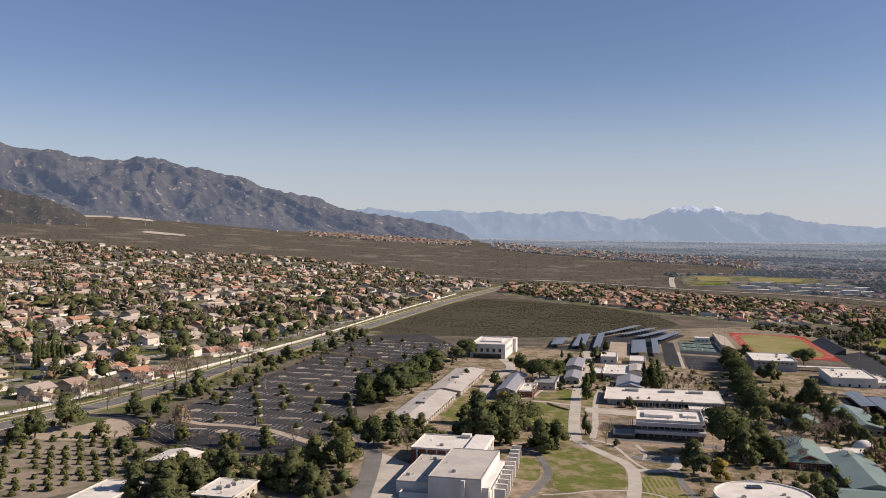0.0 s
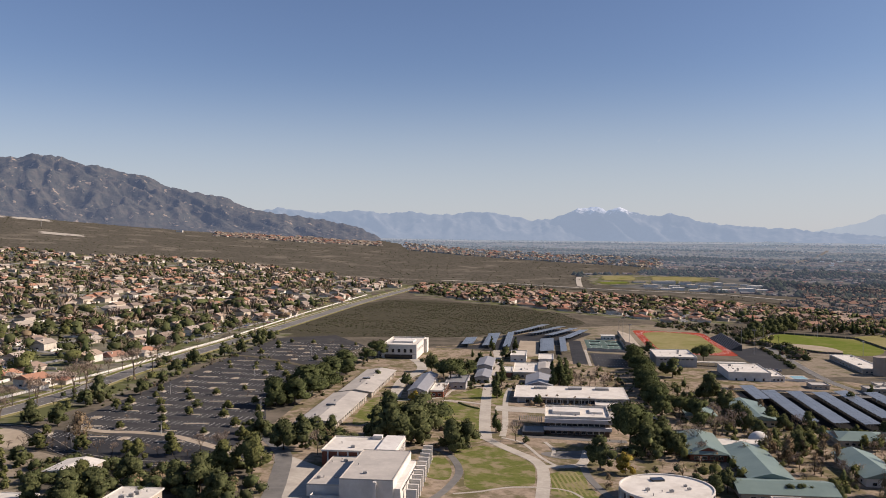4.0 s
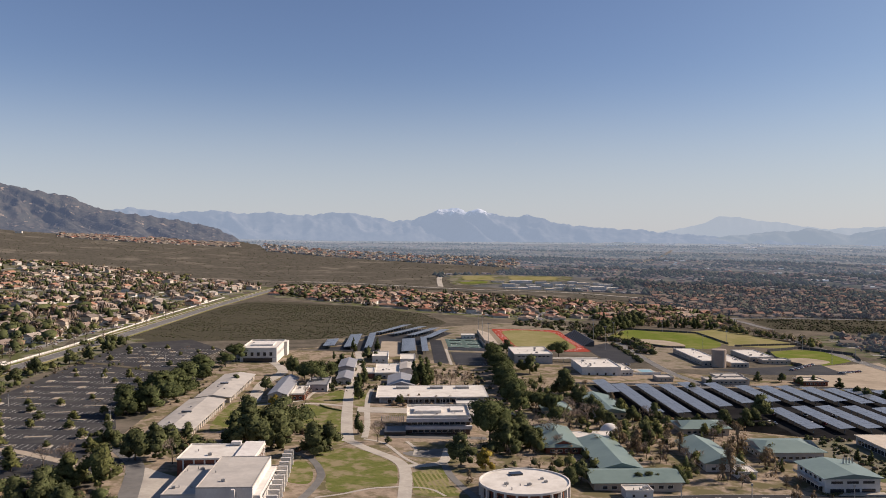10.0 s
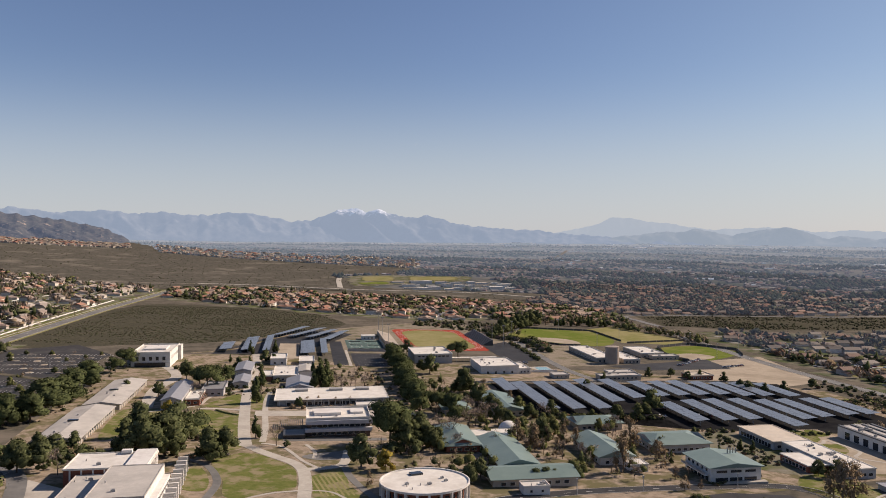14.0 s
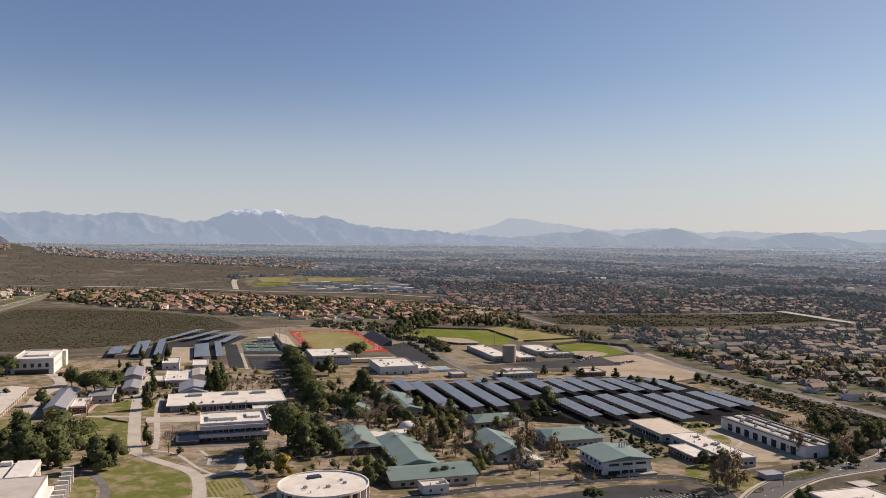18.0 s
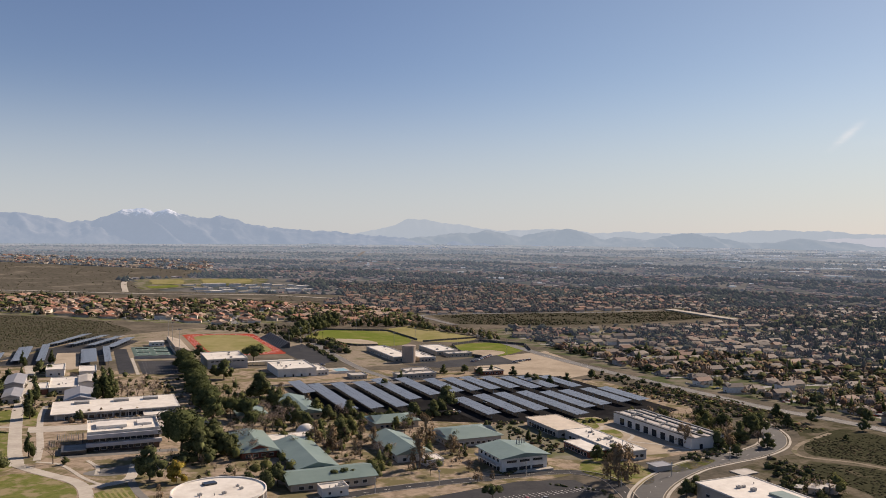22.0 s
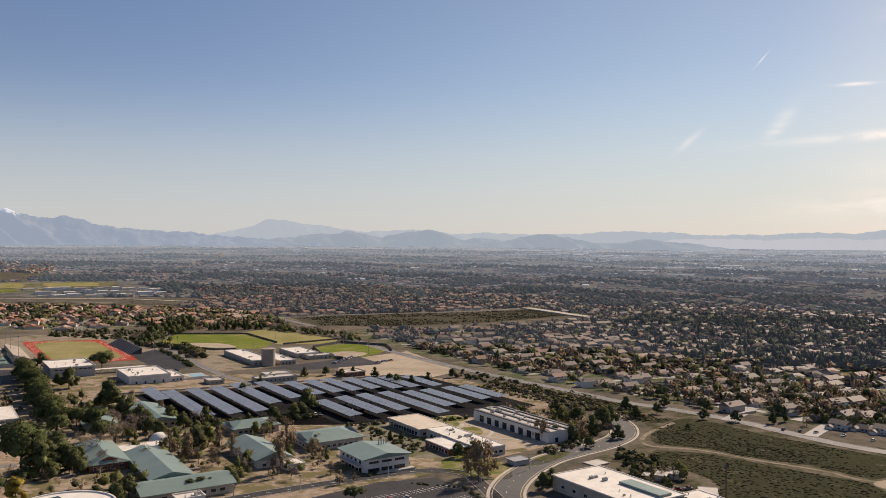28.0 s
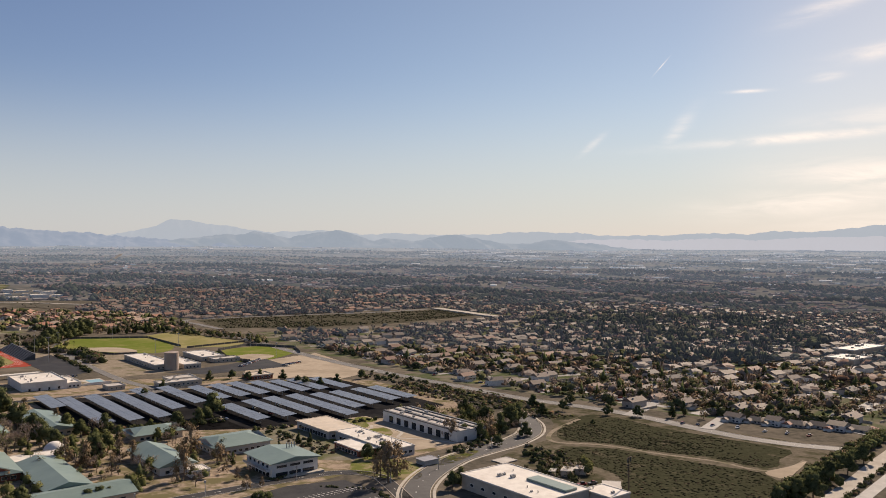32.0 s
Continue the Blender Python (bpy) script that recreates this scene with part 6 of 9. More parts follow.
OAKS += [(457,390,7.2), (457,400,7.3), (524,398,11.0), (504,364,12.4), (384,619,8.7), (423,653,7.8), (482,668,8.8), (500,658,9.4), (506,641,8.7), (525,647,8.3), (535,626,9.3), (520,587,9.4), (517,574,10.3), (526,564,9.3), (551,568,9.5), (589,574,9.9), (447,341,9.7), (450,330,11.2), (480,314,9.9), (621,324,11.2), (590,310,8.9), (457,123,13.2), (489,123,14.1), (523,122,13.6), (557,121,13.7), (449,129,11.2), (554,347,9.6), (580,344,9.9), (614,357,9.5), (601,290,8.9)]
OAKS += [(581,372,10.1), (537,364,8.6), (548,300,4.2), (442,310,7.2)]
BARE_TREES = [(230,508,15.0), (243,417,12.0), (257,368,9.0), (279,363,8.0), (237,428,11.0), (282,480,10.0), (95,489,14.0), (-19,457,15.2), (-213,537,15.4), (-208,584,18.6), (-192,608,25.5), (-191,631,26.4), (-171,685,28.2), (-164,715,19.6), (-67,451,16.7), (-81,461,12.5), (231,526,19.1), (237,506,20.5), (180,657,14.5), (187,656,14.5), (198,654,14.6), (179,671,13.9), (67,654,13.1), (66,610,14.3), (200,476,17.2), (248,403,14.2), (289,365,6.2), (222,500,16.4), (199,494,14.2), (313,469,13.1), (299,457,10.9), (284,516,13.7), (193,449,13.0), (505,374,12.6), (488,338,10.3), (487,325,10.2), (661,224,10.2)]
LIGHT_TREES = [(265,466,10.0), (254,486,9.5), (275,498,9.0), (256,409,8.0), (318,505,8.0), (-49,416,20.9), (-63,419,17.0), (-121,394,13.7), (-110,446,11.0), (-152,564,7.8), (-63,489,8.2), (261,460,14.1), (259,411,8.1), (303,474,8.3), (279,541,12.2), (283,485,11.2), (493,370,12.3)]
AUTUMN_TREES = [(292,397,13.0), (241,420,11.0), (271,345,8.0), (-146,470,20.0), (122,395,7.5), (284,612,13.5), (140,605,6.2), (148,604,6.2), (159,597,6.6), (169,595,6.6), (237,439,15.0), (235,457,15.4), (250,448,13.7), (259,443,13.7), (293,424,20.6), (260,382,20.0), (286,569,10.6), (277,542,10.1), (300,404,10.1), (280,364,6.7), (280,344,5.3), (329,301,23.2), (343,307,18.4), (335,312,15.3), (435,341,14.7), (438,348,13.1), (459,327,13.2), (265,440,12.0), (457,330,9.4), (629,249,9.9)]
CYPRESSES = [(-323,670,22.3), (-321,673,23.4), (-319,676,23.9), (-317,680,23.0), (-314,683,23.0), (-312,686,22.6), (-309,687,21.6)]
CONIFERS = [(145,879,15.0), (172,888,14.0), (158,862,9.0), (106,619,20.0), (118,669,20.4), (163,660,27.2), (169,665,25.1), (158,661,22.7), (87,511,14.0), (132,806,9.8), (117,827,8.3), (297,390,8.2), (338,399,7.0), (359,405,7.9), (363,399,7.9), (616,269,11.6), (631,266,11.9)]
OAKS += [(478 + 9 * k + (k * 37 % 11), 1000 + 9.5 * k + (k * 53 % 17), 14 + (k * 29 % 9)) for k in range(18)]
CONIFERS += [(640 + 8 * k, 1120 - 3 * k + (k * 31 % 13), 13 + (k * 17 % 8)) for k in range(10)]
YELLOW_TREES = [(139,421,12.0), (42,585,11.7)]
WIDE_OAKS = [(158,470,31.4), (348,813,21.2), (258,317,8.2)]
PALMS = [(453,916,15.0), (456,904,16.2), (467,909,13.6), (511,974,11.7)]

PINE_ROW = [(278 - 4.15 * k + (k * 7 % 5) * 0.5, 826 - 16.3 * k + (k * 11 % 7) * 0.6, 15.5 + (k * 5 % 4)) for k in range(16)]
FAMILY = {
    "oak_tree": (OAKS, [tree_parts("oak", s) for s in (1, 2, 3, 4)], M_OAK, "dark green broadleaf tree with a dense rounded crown", "campus trees"),
    "stone_pine": (STONE_PINES, [tree_parts("stone_pine", s, 1900, 0.02) for s in (5, 6, 7)], M_PINE, "dark umbrella-shaped pine with a spreading crown", "umbrella pines"),
    "row_pine": (PINE_ROW, [tree_parts("oak", s, 2400, 0.018) for s in (24, 25, 26)], M_PINE, "dense dark pine in the long row beside the walk", "row of pines"),
    "broad_pine": (BROAD_PINES, [tree_parts("oak", s, 2600, 0.017) for s in (22, 23)], M_PINE, "massive dark pine with a full crown beside the parking lot", "pines beside the parking lot"),
    "conifer": (CONIFERS, [tree_parts("conifer", s, 1000, 0.022) for s in (8, 9)], M_PINE, "tall narrow dark green conifer", "conifers on the campus"),
    "cypress": (CYPRESSES, [tree_parts("cypress", s, 420, 0.022) for s in (10,)], M_PINE, "slender columnar dark cypress", "row of cypresses"),
    "light_tree": (LIGHT_TREES, [tree_parts("oak", s, 1400, 0.022) for s in (12, 13)], M_LIGHTLEAF, "pale olive-green leafy tree", "olive trees"),
    "autumn_tree": (AUTUMN_TREES, [tree_parts("oak", s, 2000, 0.015) for s in (14, 15, 16)], M_AUTUMN, "rust-brown autumn tree with thinning leaves", "autumn trees"),
    "yellow_tree": (YELLOW_TREES, [tree_parts("oak", 17)], M_YELLOW, "yellow-green tree in autumn colour", "autumn trees"),
    "wide_oak": (WIDE_OAKS, [tree_parts("wide_oak", s, 2600, 0.018) for s in (18,)], M_PINE, "broad dark green tree with a wide low crown", "campus trees"),
    "bare_tree": (BARE_TREES, [bare_parts(s) for s in (19, 20, 21)], M_TWIG, "leafless grey-brown winter tree", "bare trees"),
    "palm_tree": (PALMS, [palm_parts()], M_LIGHTLEAF, "tall slim fan palm", "palms by the field"),
}
for nm, (spots, shapes, mat, lab, grp) in FAMILY.items():
    models = []
    for k, (x, y, h) in enumerate(spots):
        s = k % len(shapes)
        slim = 1.0
        if nm == "stone_pine":
            slim = 0.84 if x > 200 else 1.1
        elif nm == "row_pine":
            slim = 1.3
        elif nm == "broad_pine":
            slim = 1.35
        elif nm == "autumn_tree":
            slim = 0.72
        m = pose(x, y, gz(x, y), 0, 0, (k * 137) % 360) @ Matrix.Diagonal((slim * h * (0.92 + 0.05 * (k % 4)), slim * h * (0.92 + 0.05 * ((k + 1) % 4)), h, 1))
        if k < len(shapes):
            e = tree_model(nm, lab, "tree", grp, shapes[s], mat)
            models.append(e)
            e.matrix_world = m
        else:
            c = copy_thing(models[s], pose(0, 0, 0))
            c.matrix_basis = m


# ---- housing tracts ----
def house_arrays(v):
    """A low house with a garage wing: walls, roof and openings, as arrays in metres."""
    r = np.random.RandomState(v + 40)
    w, d, h = 18 + r.uniform(-3, 3), 12.5 + r.uniform(-1.5, 1.5), 5.6 if v in (0, 3) else 3.0
    gw, gd = 7.0, 6.5

    def boxq(x0, x1, y0, y1, z0, z1):
        V = np.array([(x0, y0, z0), (x1, y0, z0), (x1, y1, z0), (x0, y1, z0), (x0, y0, z1), (x1, y0, z1), (x1, y1, z1), (x0, y1, z1)], float)
        return V, np.array([(0, 1, 5, 4), (1, 2, 6, 5), (2, 3, 7, 6), (3, 0, 4, 7)])

    def roofq(x0, x1, y0, y1, z, rise, hip, o=0.7):
        x0, x1, y0, y1 = x0 - o, x1 + o, y0 - o, y1 + o
        if x1 - x0 >= y1 - y0:
            k = hip * (y1 - y0) / 2
            a, b = (x0 + k, (y0 + y1) / 2, z + rise), (x1 - k, (y0 + y1) / 2, z + rise)
            V = np.array([(x0, y0, z), (x1, y0, z), (x1, y1, z), (x0, y1, z), a, b], float)
            return V, np.array([(0, 1, 5, 4), (2, 3, 4, 5), (1, 2, 5, 5), (3, 0, 4, 4)])
        k = hip * (x1 - x0) / 2
        a, b = ((x0 + x1) / 2, y0 + k, z + rise), ((x0 + x1) / 2, y1 - k, z + rise)
        V = np.array([(x0, y0, z), (x1, y0, z), (x1, y1, z), (x0, y1, z), a, b], float)
        return V, np.array([(0, 1, 4, 4), (1, 2, 5, 4), (2, 3, 5, 5), (3, 0, 4, 5)])
    walls = [boxq(-w / 2, w / 2, -d / 2, d / 2, -1.5, h), boxq(-w / 2, -w / 2 + gw, -d / 2 - gd, -d / 2, -1.5, min(h, 3.0))]
    hip = (0.0, 0.55, 0.3, 0.0, 0.45)[v]
    roofs = [roofq(-w / 2, w / 2, -d / 2, d / 2, h, 3.1, hip), roofq(-w / 2, -w / 2 + gw, -d / 2 - gd, -d / 2 + 2.5, min(h, 3.0) + 0.02, 1.9, hip)]
    if v in (1, 4):
        walls.append(boxq(w / 2 - 7.5, w / 2, d / 2, d / 2 + 6, -1.5, min(h, 3.0)))
        roofs.append(roofq(w / 2 - 7.5, w / 2, d / 2 - 2.5, d / 2 + 6, min(h, 3.0) + 0.03, 2.0, hip))
    return (w, d, h, gw, gd), walls, roofs


def tris(F):
    """Quads with a doubled corner become triangles."""
    out = []
    for f in F:
        q = list(dict.fromkeys(f))
        out.append(q)
    return out


def house_model(v, mat_roof, label, group):
    (w, d, h, gw, gd), walls, roofs = house_arrays(v)
    e = tagged(new("house"), label, "house", group)

    def as_part(name, pieces, mat):
        V, Fs = [], []
        for pv, pf in pieces:
            k = len(V)
            V += [tuple(q) for q in pv]
            Fs += [[i + k for i in q] for q in tris(pf.tolist())]
        ob = link_mesh(name, V, Fs, mat, e)
        return ob
    as_part("wall", walls, M_HOUSE if mat_roof is M_TILE else M_DULLHOUSE)
    as_part("roof", roofs, mat_roof)
    for z, x, y, s in ((h, w * 0.25, d * 0.2, 1), ):
        part("chimney", box_mesh(x - 0.6, x + 0.6, y - 0.5, y + 0.5, h - 0.5, h + 3.2), M_HOUSE, e)
    part("garage_door", box_mesh(-w / 2 + 0.9, -w / 2 + gw - 0.9, -d / 2 - gd - 0.06, -d / 2 - gd + 0.05, 0.05, 2.3), M_WHITE, e)
    fw = part("window", window_mesh(2.0, 1.3), M_GLASS, e, loc=(w * 0.12, -d / 2 - 0.01, 1.0))
    again(fw, (w * 0.36, -d / 2 - 0.01, 1.0))
    again(fw, (w / 2 + 0.01, 0, 1.0), 90)
    again(fw, (-w / 2 - 0.01, 1.0, 1.0), 270)
    if h > 4:
        again(fw, (w * 0.12, -d / 2 - 0.01, 3.7))
        again(fw, (-w * 0.2, -d / 2 - 0.01, 3.7))
    return e


def bend(X, Y):
    """Streets wander: an even displacement of a grid."""
    return X + 16 * np.sin(Y / 140.0 + 1) + 7 * np.sin(Y / 57.0 + X / 90.0), Y + 16 * np.sin(X / 150.0) + 7 * np.sin(X / 61.0 + 2)


def tract(poly, turn, lot=19.0, pitch=64.0, keep=0.9, seed=1, wobble=3.0):
    """Spots for houses along parallel streets inside a polygon: x, y, turn."""
    r = np.random.RandomState(seed)
    P = np.array(poly, float)
    a = radians(turn)
    u, v = np.array([math.cos(a), math.sin(a)]), np.array([-math.sin(a), math.cos(a)])
    pu, pv = P @ u, P @ v
    spots, streets = [], []
    rows = np.arange(pv.min(), pv.max(), pitch)
    for v0 in rows:
        us = np.arange(pu.min(), pu.max(), lot)
        shift = r.uniform(0, lot)
        for side, off in ((0, -0.26), (1, 0.26)):
            for s in us:
                if r.rand() > keep:
                    continue
                q = u * (s + shift + r.uniform(-0.15, 0.15) * lot) + v * (v0 + off * pitch + r.uniform(-wobble, wobble))
                spots.append((q[0], q[1], turn + (180 if side == 0 else 0) + r.uniform(-9, 9)))
        run = np.arange(pu.min(), pu.max(), 24.0)
        q = run[:, None] * u + v0 * v
        streets.append((np.stack(bend(q[:, 0], q[:, 1]), 1), 4.4))
    for s0 in np.arange(pu.min() + 60, pu.max(), lot * 9):
        run = np.arange(pv.min(), pv.max(), 24.0)
        q = s0 * u + run[:, None] * v
        streets.append((np.stack(bend(q[:, 0], q[:, 1]), 1), 4.0))
    streets = [(q, in_poly(q[:, 0], q[:, 1], P), w) for q, w in streets]
    S = np.array(spots)
    S[:, 0], S[:, 1] = bend(S[:, 0], S[:, 1])
    ok = in_poly(S[:, 0], S[:, 1], P)
    S = S[ok]
    road = np.concatenate([q for q, o, w in streets])
    near = np.array([np.min(np.hypot(road[:, 0] - x, road[:, 1] - y)) for x, y, _ in S])
    return S[near > 11.0], streets


def polar(r, a):
    return (r * math.sin(radians(a)), r * math.cos(radians(a)))


WEST = [(-250, 560), (-196, 761), (-140, 1003), (-76, 1242), (44, 1739), (110, 1960), (60, 2100), (-60, 2300), (-390, 2560), (-827, 2520), polar(2900, -27), polar(2900, -36), polar(900, -36), polar(600, -33)]
NORTH = [(120, 1720), (150, 1960), (330, 1975), (460, 1860), (590, 1720), (740, 1590), (810, 1470), (700, 1360), (560, 1250), (470, 1215), (425, 1290), (330, 1390), (226, 1520)]
EAST = [(765, 900), (725, 745), (682, 600), (655, 493), (642, 400), (636, 340), (640, 300), (668, 262), (676, 230), (692, 147), (692, 120), polar(760, 84), polar(760, 88), polar(2300, 88), polar(2300, 60), (1530, 1240), (1500, 1170), (1415, 960), (1250, 935), (1125, 930), (940, 955), (850, 1000), (800, 960)]
MID = [(890, 1285), (1080, 1275), (1290, 1240), (1500, 1255), (1900, 1300), polar(2400, 46), polar(2500, 40), (1150, 2100), (1000, 1780), (830, 1600), (850, 1450)]
PARKSIDE = [(580, 1230), (740, 1140), (800, 1150), (825, 1290), (850, 1310), (835, 1455), (760, 1560), (700, 1400)]
CANAL = [(890, 1262), (1080, 1245), (1290, 1208), (1470, 1190), (1400, 1045), (1125, 1015), (940, 1040), (835, 1110)]
spots_w, streets_w = tract(WEST, 68.0, seed=1, keep=0.66, pitch=88, lot=29, wobble=6.0)
spots_n, streets_n = tract(NORTH, 60.0, seed=2, keep=0.74, pitch=78, lot=25, wobble=5.0)
spots_e, streets_e = tract(EAST, -16.0, seed=3, keep=0.62, pitch=70, lot=20, wobble=5.0)
spots_p, streets_p = tract(PARKSIDE, 20.0, seed=15, keep=0.6, pitch=66, lot=22)
spots_m, streets_m = tract(MID, -10.0, seed=4, keep=0.5, pitch=70, lot=22)
far_w = np.hypot(spots_w[:, 0], spots_w[:, 1]) > 1250
spots_w = spots_w[~far_w | (np.random.RandomState(6).rand(len(spots_w)) < 0.72)]
far_e = np.hypot(spots_e[:, 0], spots_e[:, 1]) > 1250
spots_e = spots_e[~far_e | (np.random.RandomState(5).rand(len(spots_e)) < 0.6)]
# the row of houses facing the avenue
row = np.array([(637 + 4.5 * i + 2 * math.sin(i * 2.0), 228 - i * 13.6, 262.0) for i in range(7)])
SCALE = {"west": 1.18, "north": 1.2, "east": 0.92, "mid": 0.95, "row": 0.78}
groups = ((spots_w, M_TILE, "west"), (spots_n, M_TERRACOTTA, "north"), (spots_e, M_SHINGLE, "east"), (row, M_TANSHINGLE, "row"), (spots_m, M_FARTILE, "mid"), (spots_p, M_TERRACOTTA, "north"))
ALL = []
for S, mr, nm in groups:
    for x, y, t in S:
        ALL.append((math.hypot(x, y), x, y, t, mr, nm))
ALL.sort(key=lambda q: q[0])
LAB = {"row": ("tan-roofed house with a garage facing the avenue", "row of houses along the avenue"), "west": ("plastered house with a terracotta tile roof", "houses of the west tract"), "north": ("plastered house with an orange tile roof", "houses beyond the scrubland"), "east": ("single-storey house with a brown shingle roof", "houses of the east tract"), "mid": ("small house with a tile roof", "houses of the far tract")}
models = {}
picked = {"west": 75, "east": 75, "north": 0, "mid": 0, "row": 20}
STRETCH = random.Random(31)
rest = []
for q in ALL:
    _, x, y, t, mr, nm = q
    if picked[nm] <= 0:
        rest.append(q)
        continue
    picked[nm] -= 1
    v = int(abs(x * 7 + y * 3)) % 5
    m = pose(x, y, gz(x, y), 0, 0, t) @ Matrix.Diagonal((SCALE[nm] * STRETCH.uniform(0.85, 1.2), SCALE[nm] * STRETCH.uniform(0.85, 1.15), min(SCALE[nm], 1.1), 1))
    if (nm, v) not in models:
        models[nm, v] = house_model(v, mr, *LAB[nm])
        models[nm, v].matrix_world = m
    else:
        copy_thing(models[nm, v], pose(0, 0, 0)).matrix_basis = m


def merge(name, label, category, shapes, places, mats, kind="stuff", soft=False):
    """Many copies of a few shapes in one mesh. shapes: [[(V, F, slot)]]; places: x, y, z, turn, sx, sy, sz, shape."""
    P = np.asarray(places, float)
    Vs, Ns, by, k = [], [], {}, 0
    for s, pieces in enumerate(shapes):
        Q = P[P[:, 7] == s]
        if not len(Q):
            continue
        c, n = np.cos(Q[:, 3])[:, None], np.sin(Q[:, 3])[:, None]
        for V, F, slot in pieces:
            X, Y, Z = V[None, :, 0] * Q[:, 4:5], V[None, :, 1] * Q[:, 5:6], V[None, :, 2] * Q[:, 6:7]
            W = np.stack([X * c - Y * n + Q[:, 0:1], X * n + Y * c + Q[:, 1:2], Z + Q[:, 2:3]], -1).reshape(-1, 3)
            G = (F[None] + (np.arange(len(Q)) * len(V))[:, None, None] + k).reshape(-1, F.shape[1])
            by.setdefault(F.shape[1], []).append((G, slot))
            if soft:
                N = rounded(V)
                Ns.append(np.stack([N[None, :, 0] * c - N[None, :, 1] * n, N[None, :, 0] * n + N[None, :, 1] * c, np.repeat(N[None, :, 2], len(Q), 0)], -1).reshape(-1, 3))
            Vs.append(W)
            k += len(W)
    Fs = [np.concatenate([g for g, _ in q]) for q in by.values()]
    ids = np.concatenate([np.full(len(g), s) for q in by.values() for g, s in q])
    ob = new(name, fast_mesh(name, np.concatenate(Vs), Fs, mats, ids, normals=np.concatenate(Ns) if soft else None))
    return tagged(ob, label, category, kind=kind)


def as_tris(pieces, slot):
    V, F, k = [], [], 0
    for pv, pf in pieces:
        V.append(pv)
        for f in pf.tolist():
            q = list(dict.fromkeys(f))
            F.append([q[0] + k, q[1] + k, q[2] + k])
            if len(q) == 4:
                F.append([q[0] + k, q[2] + k, q[3] + k])
        k += len(pv)
    return np.concatenate(V), np.array(F), slot


house_shapes = []
for v in range(5):
    _, walls, roofs = house_arrays(v)
    # a hidden rafter ties the two wings' roofs into one piece
    V_, F_, _ = as_tris(roofs, 1)
    house_shapes.append([as_tris(walls, 0), (V_, np.concatenate([F_, [[2, 3, 11]] + ([[0, 1, 16]] if len(roofs) > 2 else [])]), 1)])
for nm, mr, lab in (("west", M_TILE, "terracotta-roofed houses of the west tract, seen far off"), ("north", M_TERRACOTTA, "orange-roofed houses beyond the scrubland"), ("east", M_SHINGLE, "brown-roofed houses of the east tract, seen far off"), ("mid", M_FARTILE, "orange and brown roofed houses of the far tract")):
    k = SCALE[nm]
    pl = [(x, y, gz(x, y), radians(t), k * STRETCH.uniform(0.8, 1.25), k * STRETCH.uniform(0.8, 1.2), min(k, 1.1), int(abs(x * 7 + y * 3)) % 5) for _, x, y, t, m_, n_ in rest if n_ == nm]
    if pl:
        merge("tract_houses", lab, "houses", house_shapes, pl, [M_DULLHOUSE if mr is M_SHINGLE else M_HOUSE, mr])

# front lawns, drives and garden walls
def slab_arrays(x0, x1, y0, y1, z0, z1, slot):
    V = np.array([(x0, y0, z0), (x1, y0, z0), (x1, y1, z0), (x0, y1, z0), (x0, y0, z1), (x1, y0, z1), (x1, y1, z1), (x0, y1, z1)], float)
    return V, np.array([(4, 5, 6, 7), (0, 1, 5, 4), (1, 2, 6, 5), (2, 3, 7, 6), (3, 0, 4, 7)]), slot


yard = [[slab_arrays(0, 11, -17, -8, -0.5, 0.12, 0), slab_arrays(-8, -2, -21, -12.4, -0.5, 0.10, 1), slab_arrays(-12, 12, 14, 14.3, -0.6, 1.7, 2)], [slab_arrays(1, 10, -16, -7.5, -0.5, 0.12, 3), slab_arrays(-8, -2, -21, -12.4, -0.5, 0.10, 1), slab_arrays(-10, -9.7, -8, 14, -0.6, 1.7, 2)], [slab_arrays(-6, 9, 8, 15, -0.5, 0.12, 0), slab_arrays(-8, -2, -21, -12.4, -0.5, 0.10, 1), slab_arrays(-12, 12, 15.5, 15.8, -0.6, 1.7, 2)]]
for nm, lab in (("west", "green front lawns, concrete drives and pale garden walls of the west tract"), ("east", "dry front yards, concrete drives and garden walls of the east tract")):
    pl = [(x, y, gz(x, y), radians(t), SCALE[nm], SCALE[nm], 1.0, int(abs(x * 5 + y)) % 3) for d_, x, y, t, m_, n_ in ALL if n_ == nm and d_ < 1900]
    merge("front_yards", lab, "yards", yard, pl, [M_GRASS if nm == "west" else M_STRAW, M_CONCRETE, M_WHITE if nm == "west" else M_TANWALL, M_STRAW])

# tract streets
SV, SF = [], []
for streets in (streets_w, streets_n, streets_e, streets_m, streets_p):
    for q, ok, w in streets:
        for i in range(len(q) - 1):
            if ok[i] and ok[i + 1]:
                d = q[i + 1] - q[i]
                d = d / np.hypot(*d)
                v = np.array([-d[1], d[0]])
                k = len(SV)
                for p, s in ((q[i] - d * 0.8, -1), (q[i] - d * 0.8, 1), (q[i + 1] + d * 0.8, 1), (q[i + 1] + d * 0.8, -1)):
                    c = p + v * s * w
                    SV.append((c[0], c[1], gz(c[0], c[1]) + 0.15))
                SF.append((k, k + 1, k + 2, k + 3))
tagged(new("tract_streets", fast_mesh("tract_streets", SV, np.array(SF), [M_STREET])), "pale grey streets between the houses", "streets", kind="structure")
ROADS = np.concatenate([q[ok] for st in (streets_w, streets_n, streets_e, streets_m, streets_p) for q, ok, w in st])
rc = np.random.RandomState(77)
CARS = ROADS[(np.hypot(ROADS[:, 0], ROADS[:, 1]) < 1500) & (rc.rand(len(ROADS)) < 0.8)]
CARS = np.concatenate([CARS, CARS + rc.uniform(-9, 9, CARS.shape)])
m_ = len(CARS)
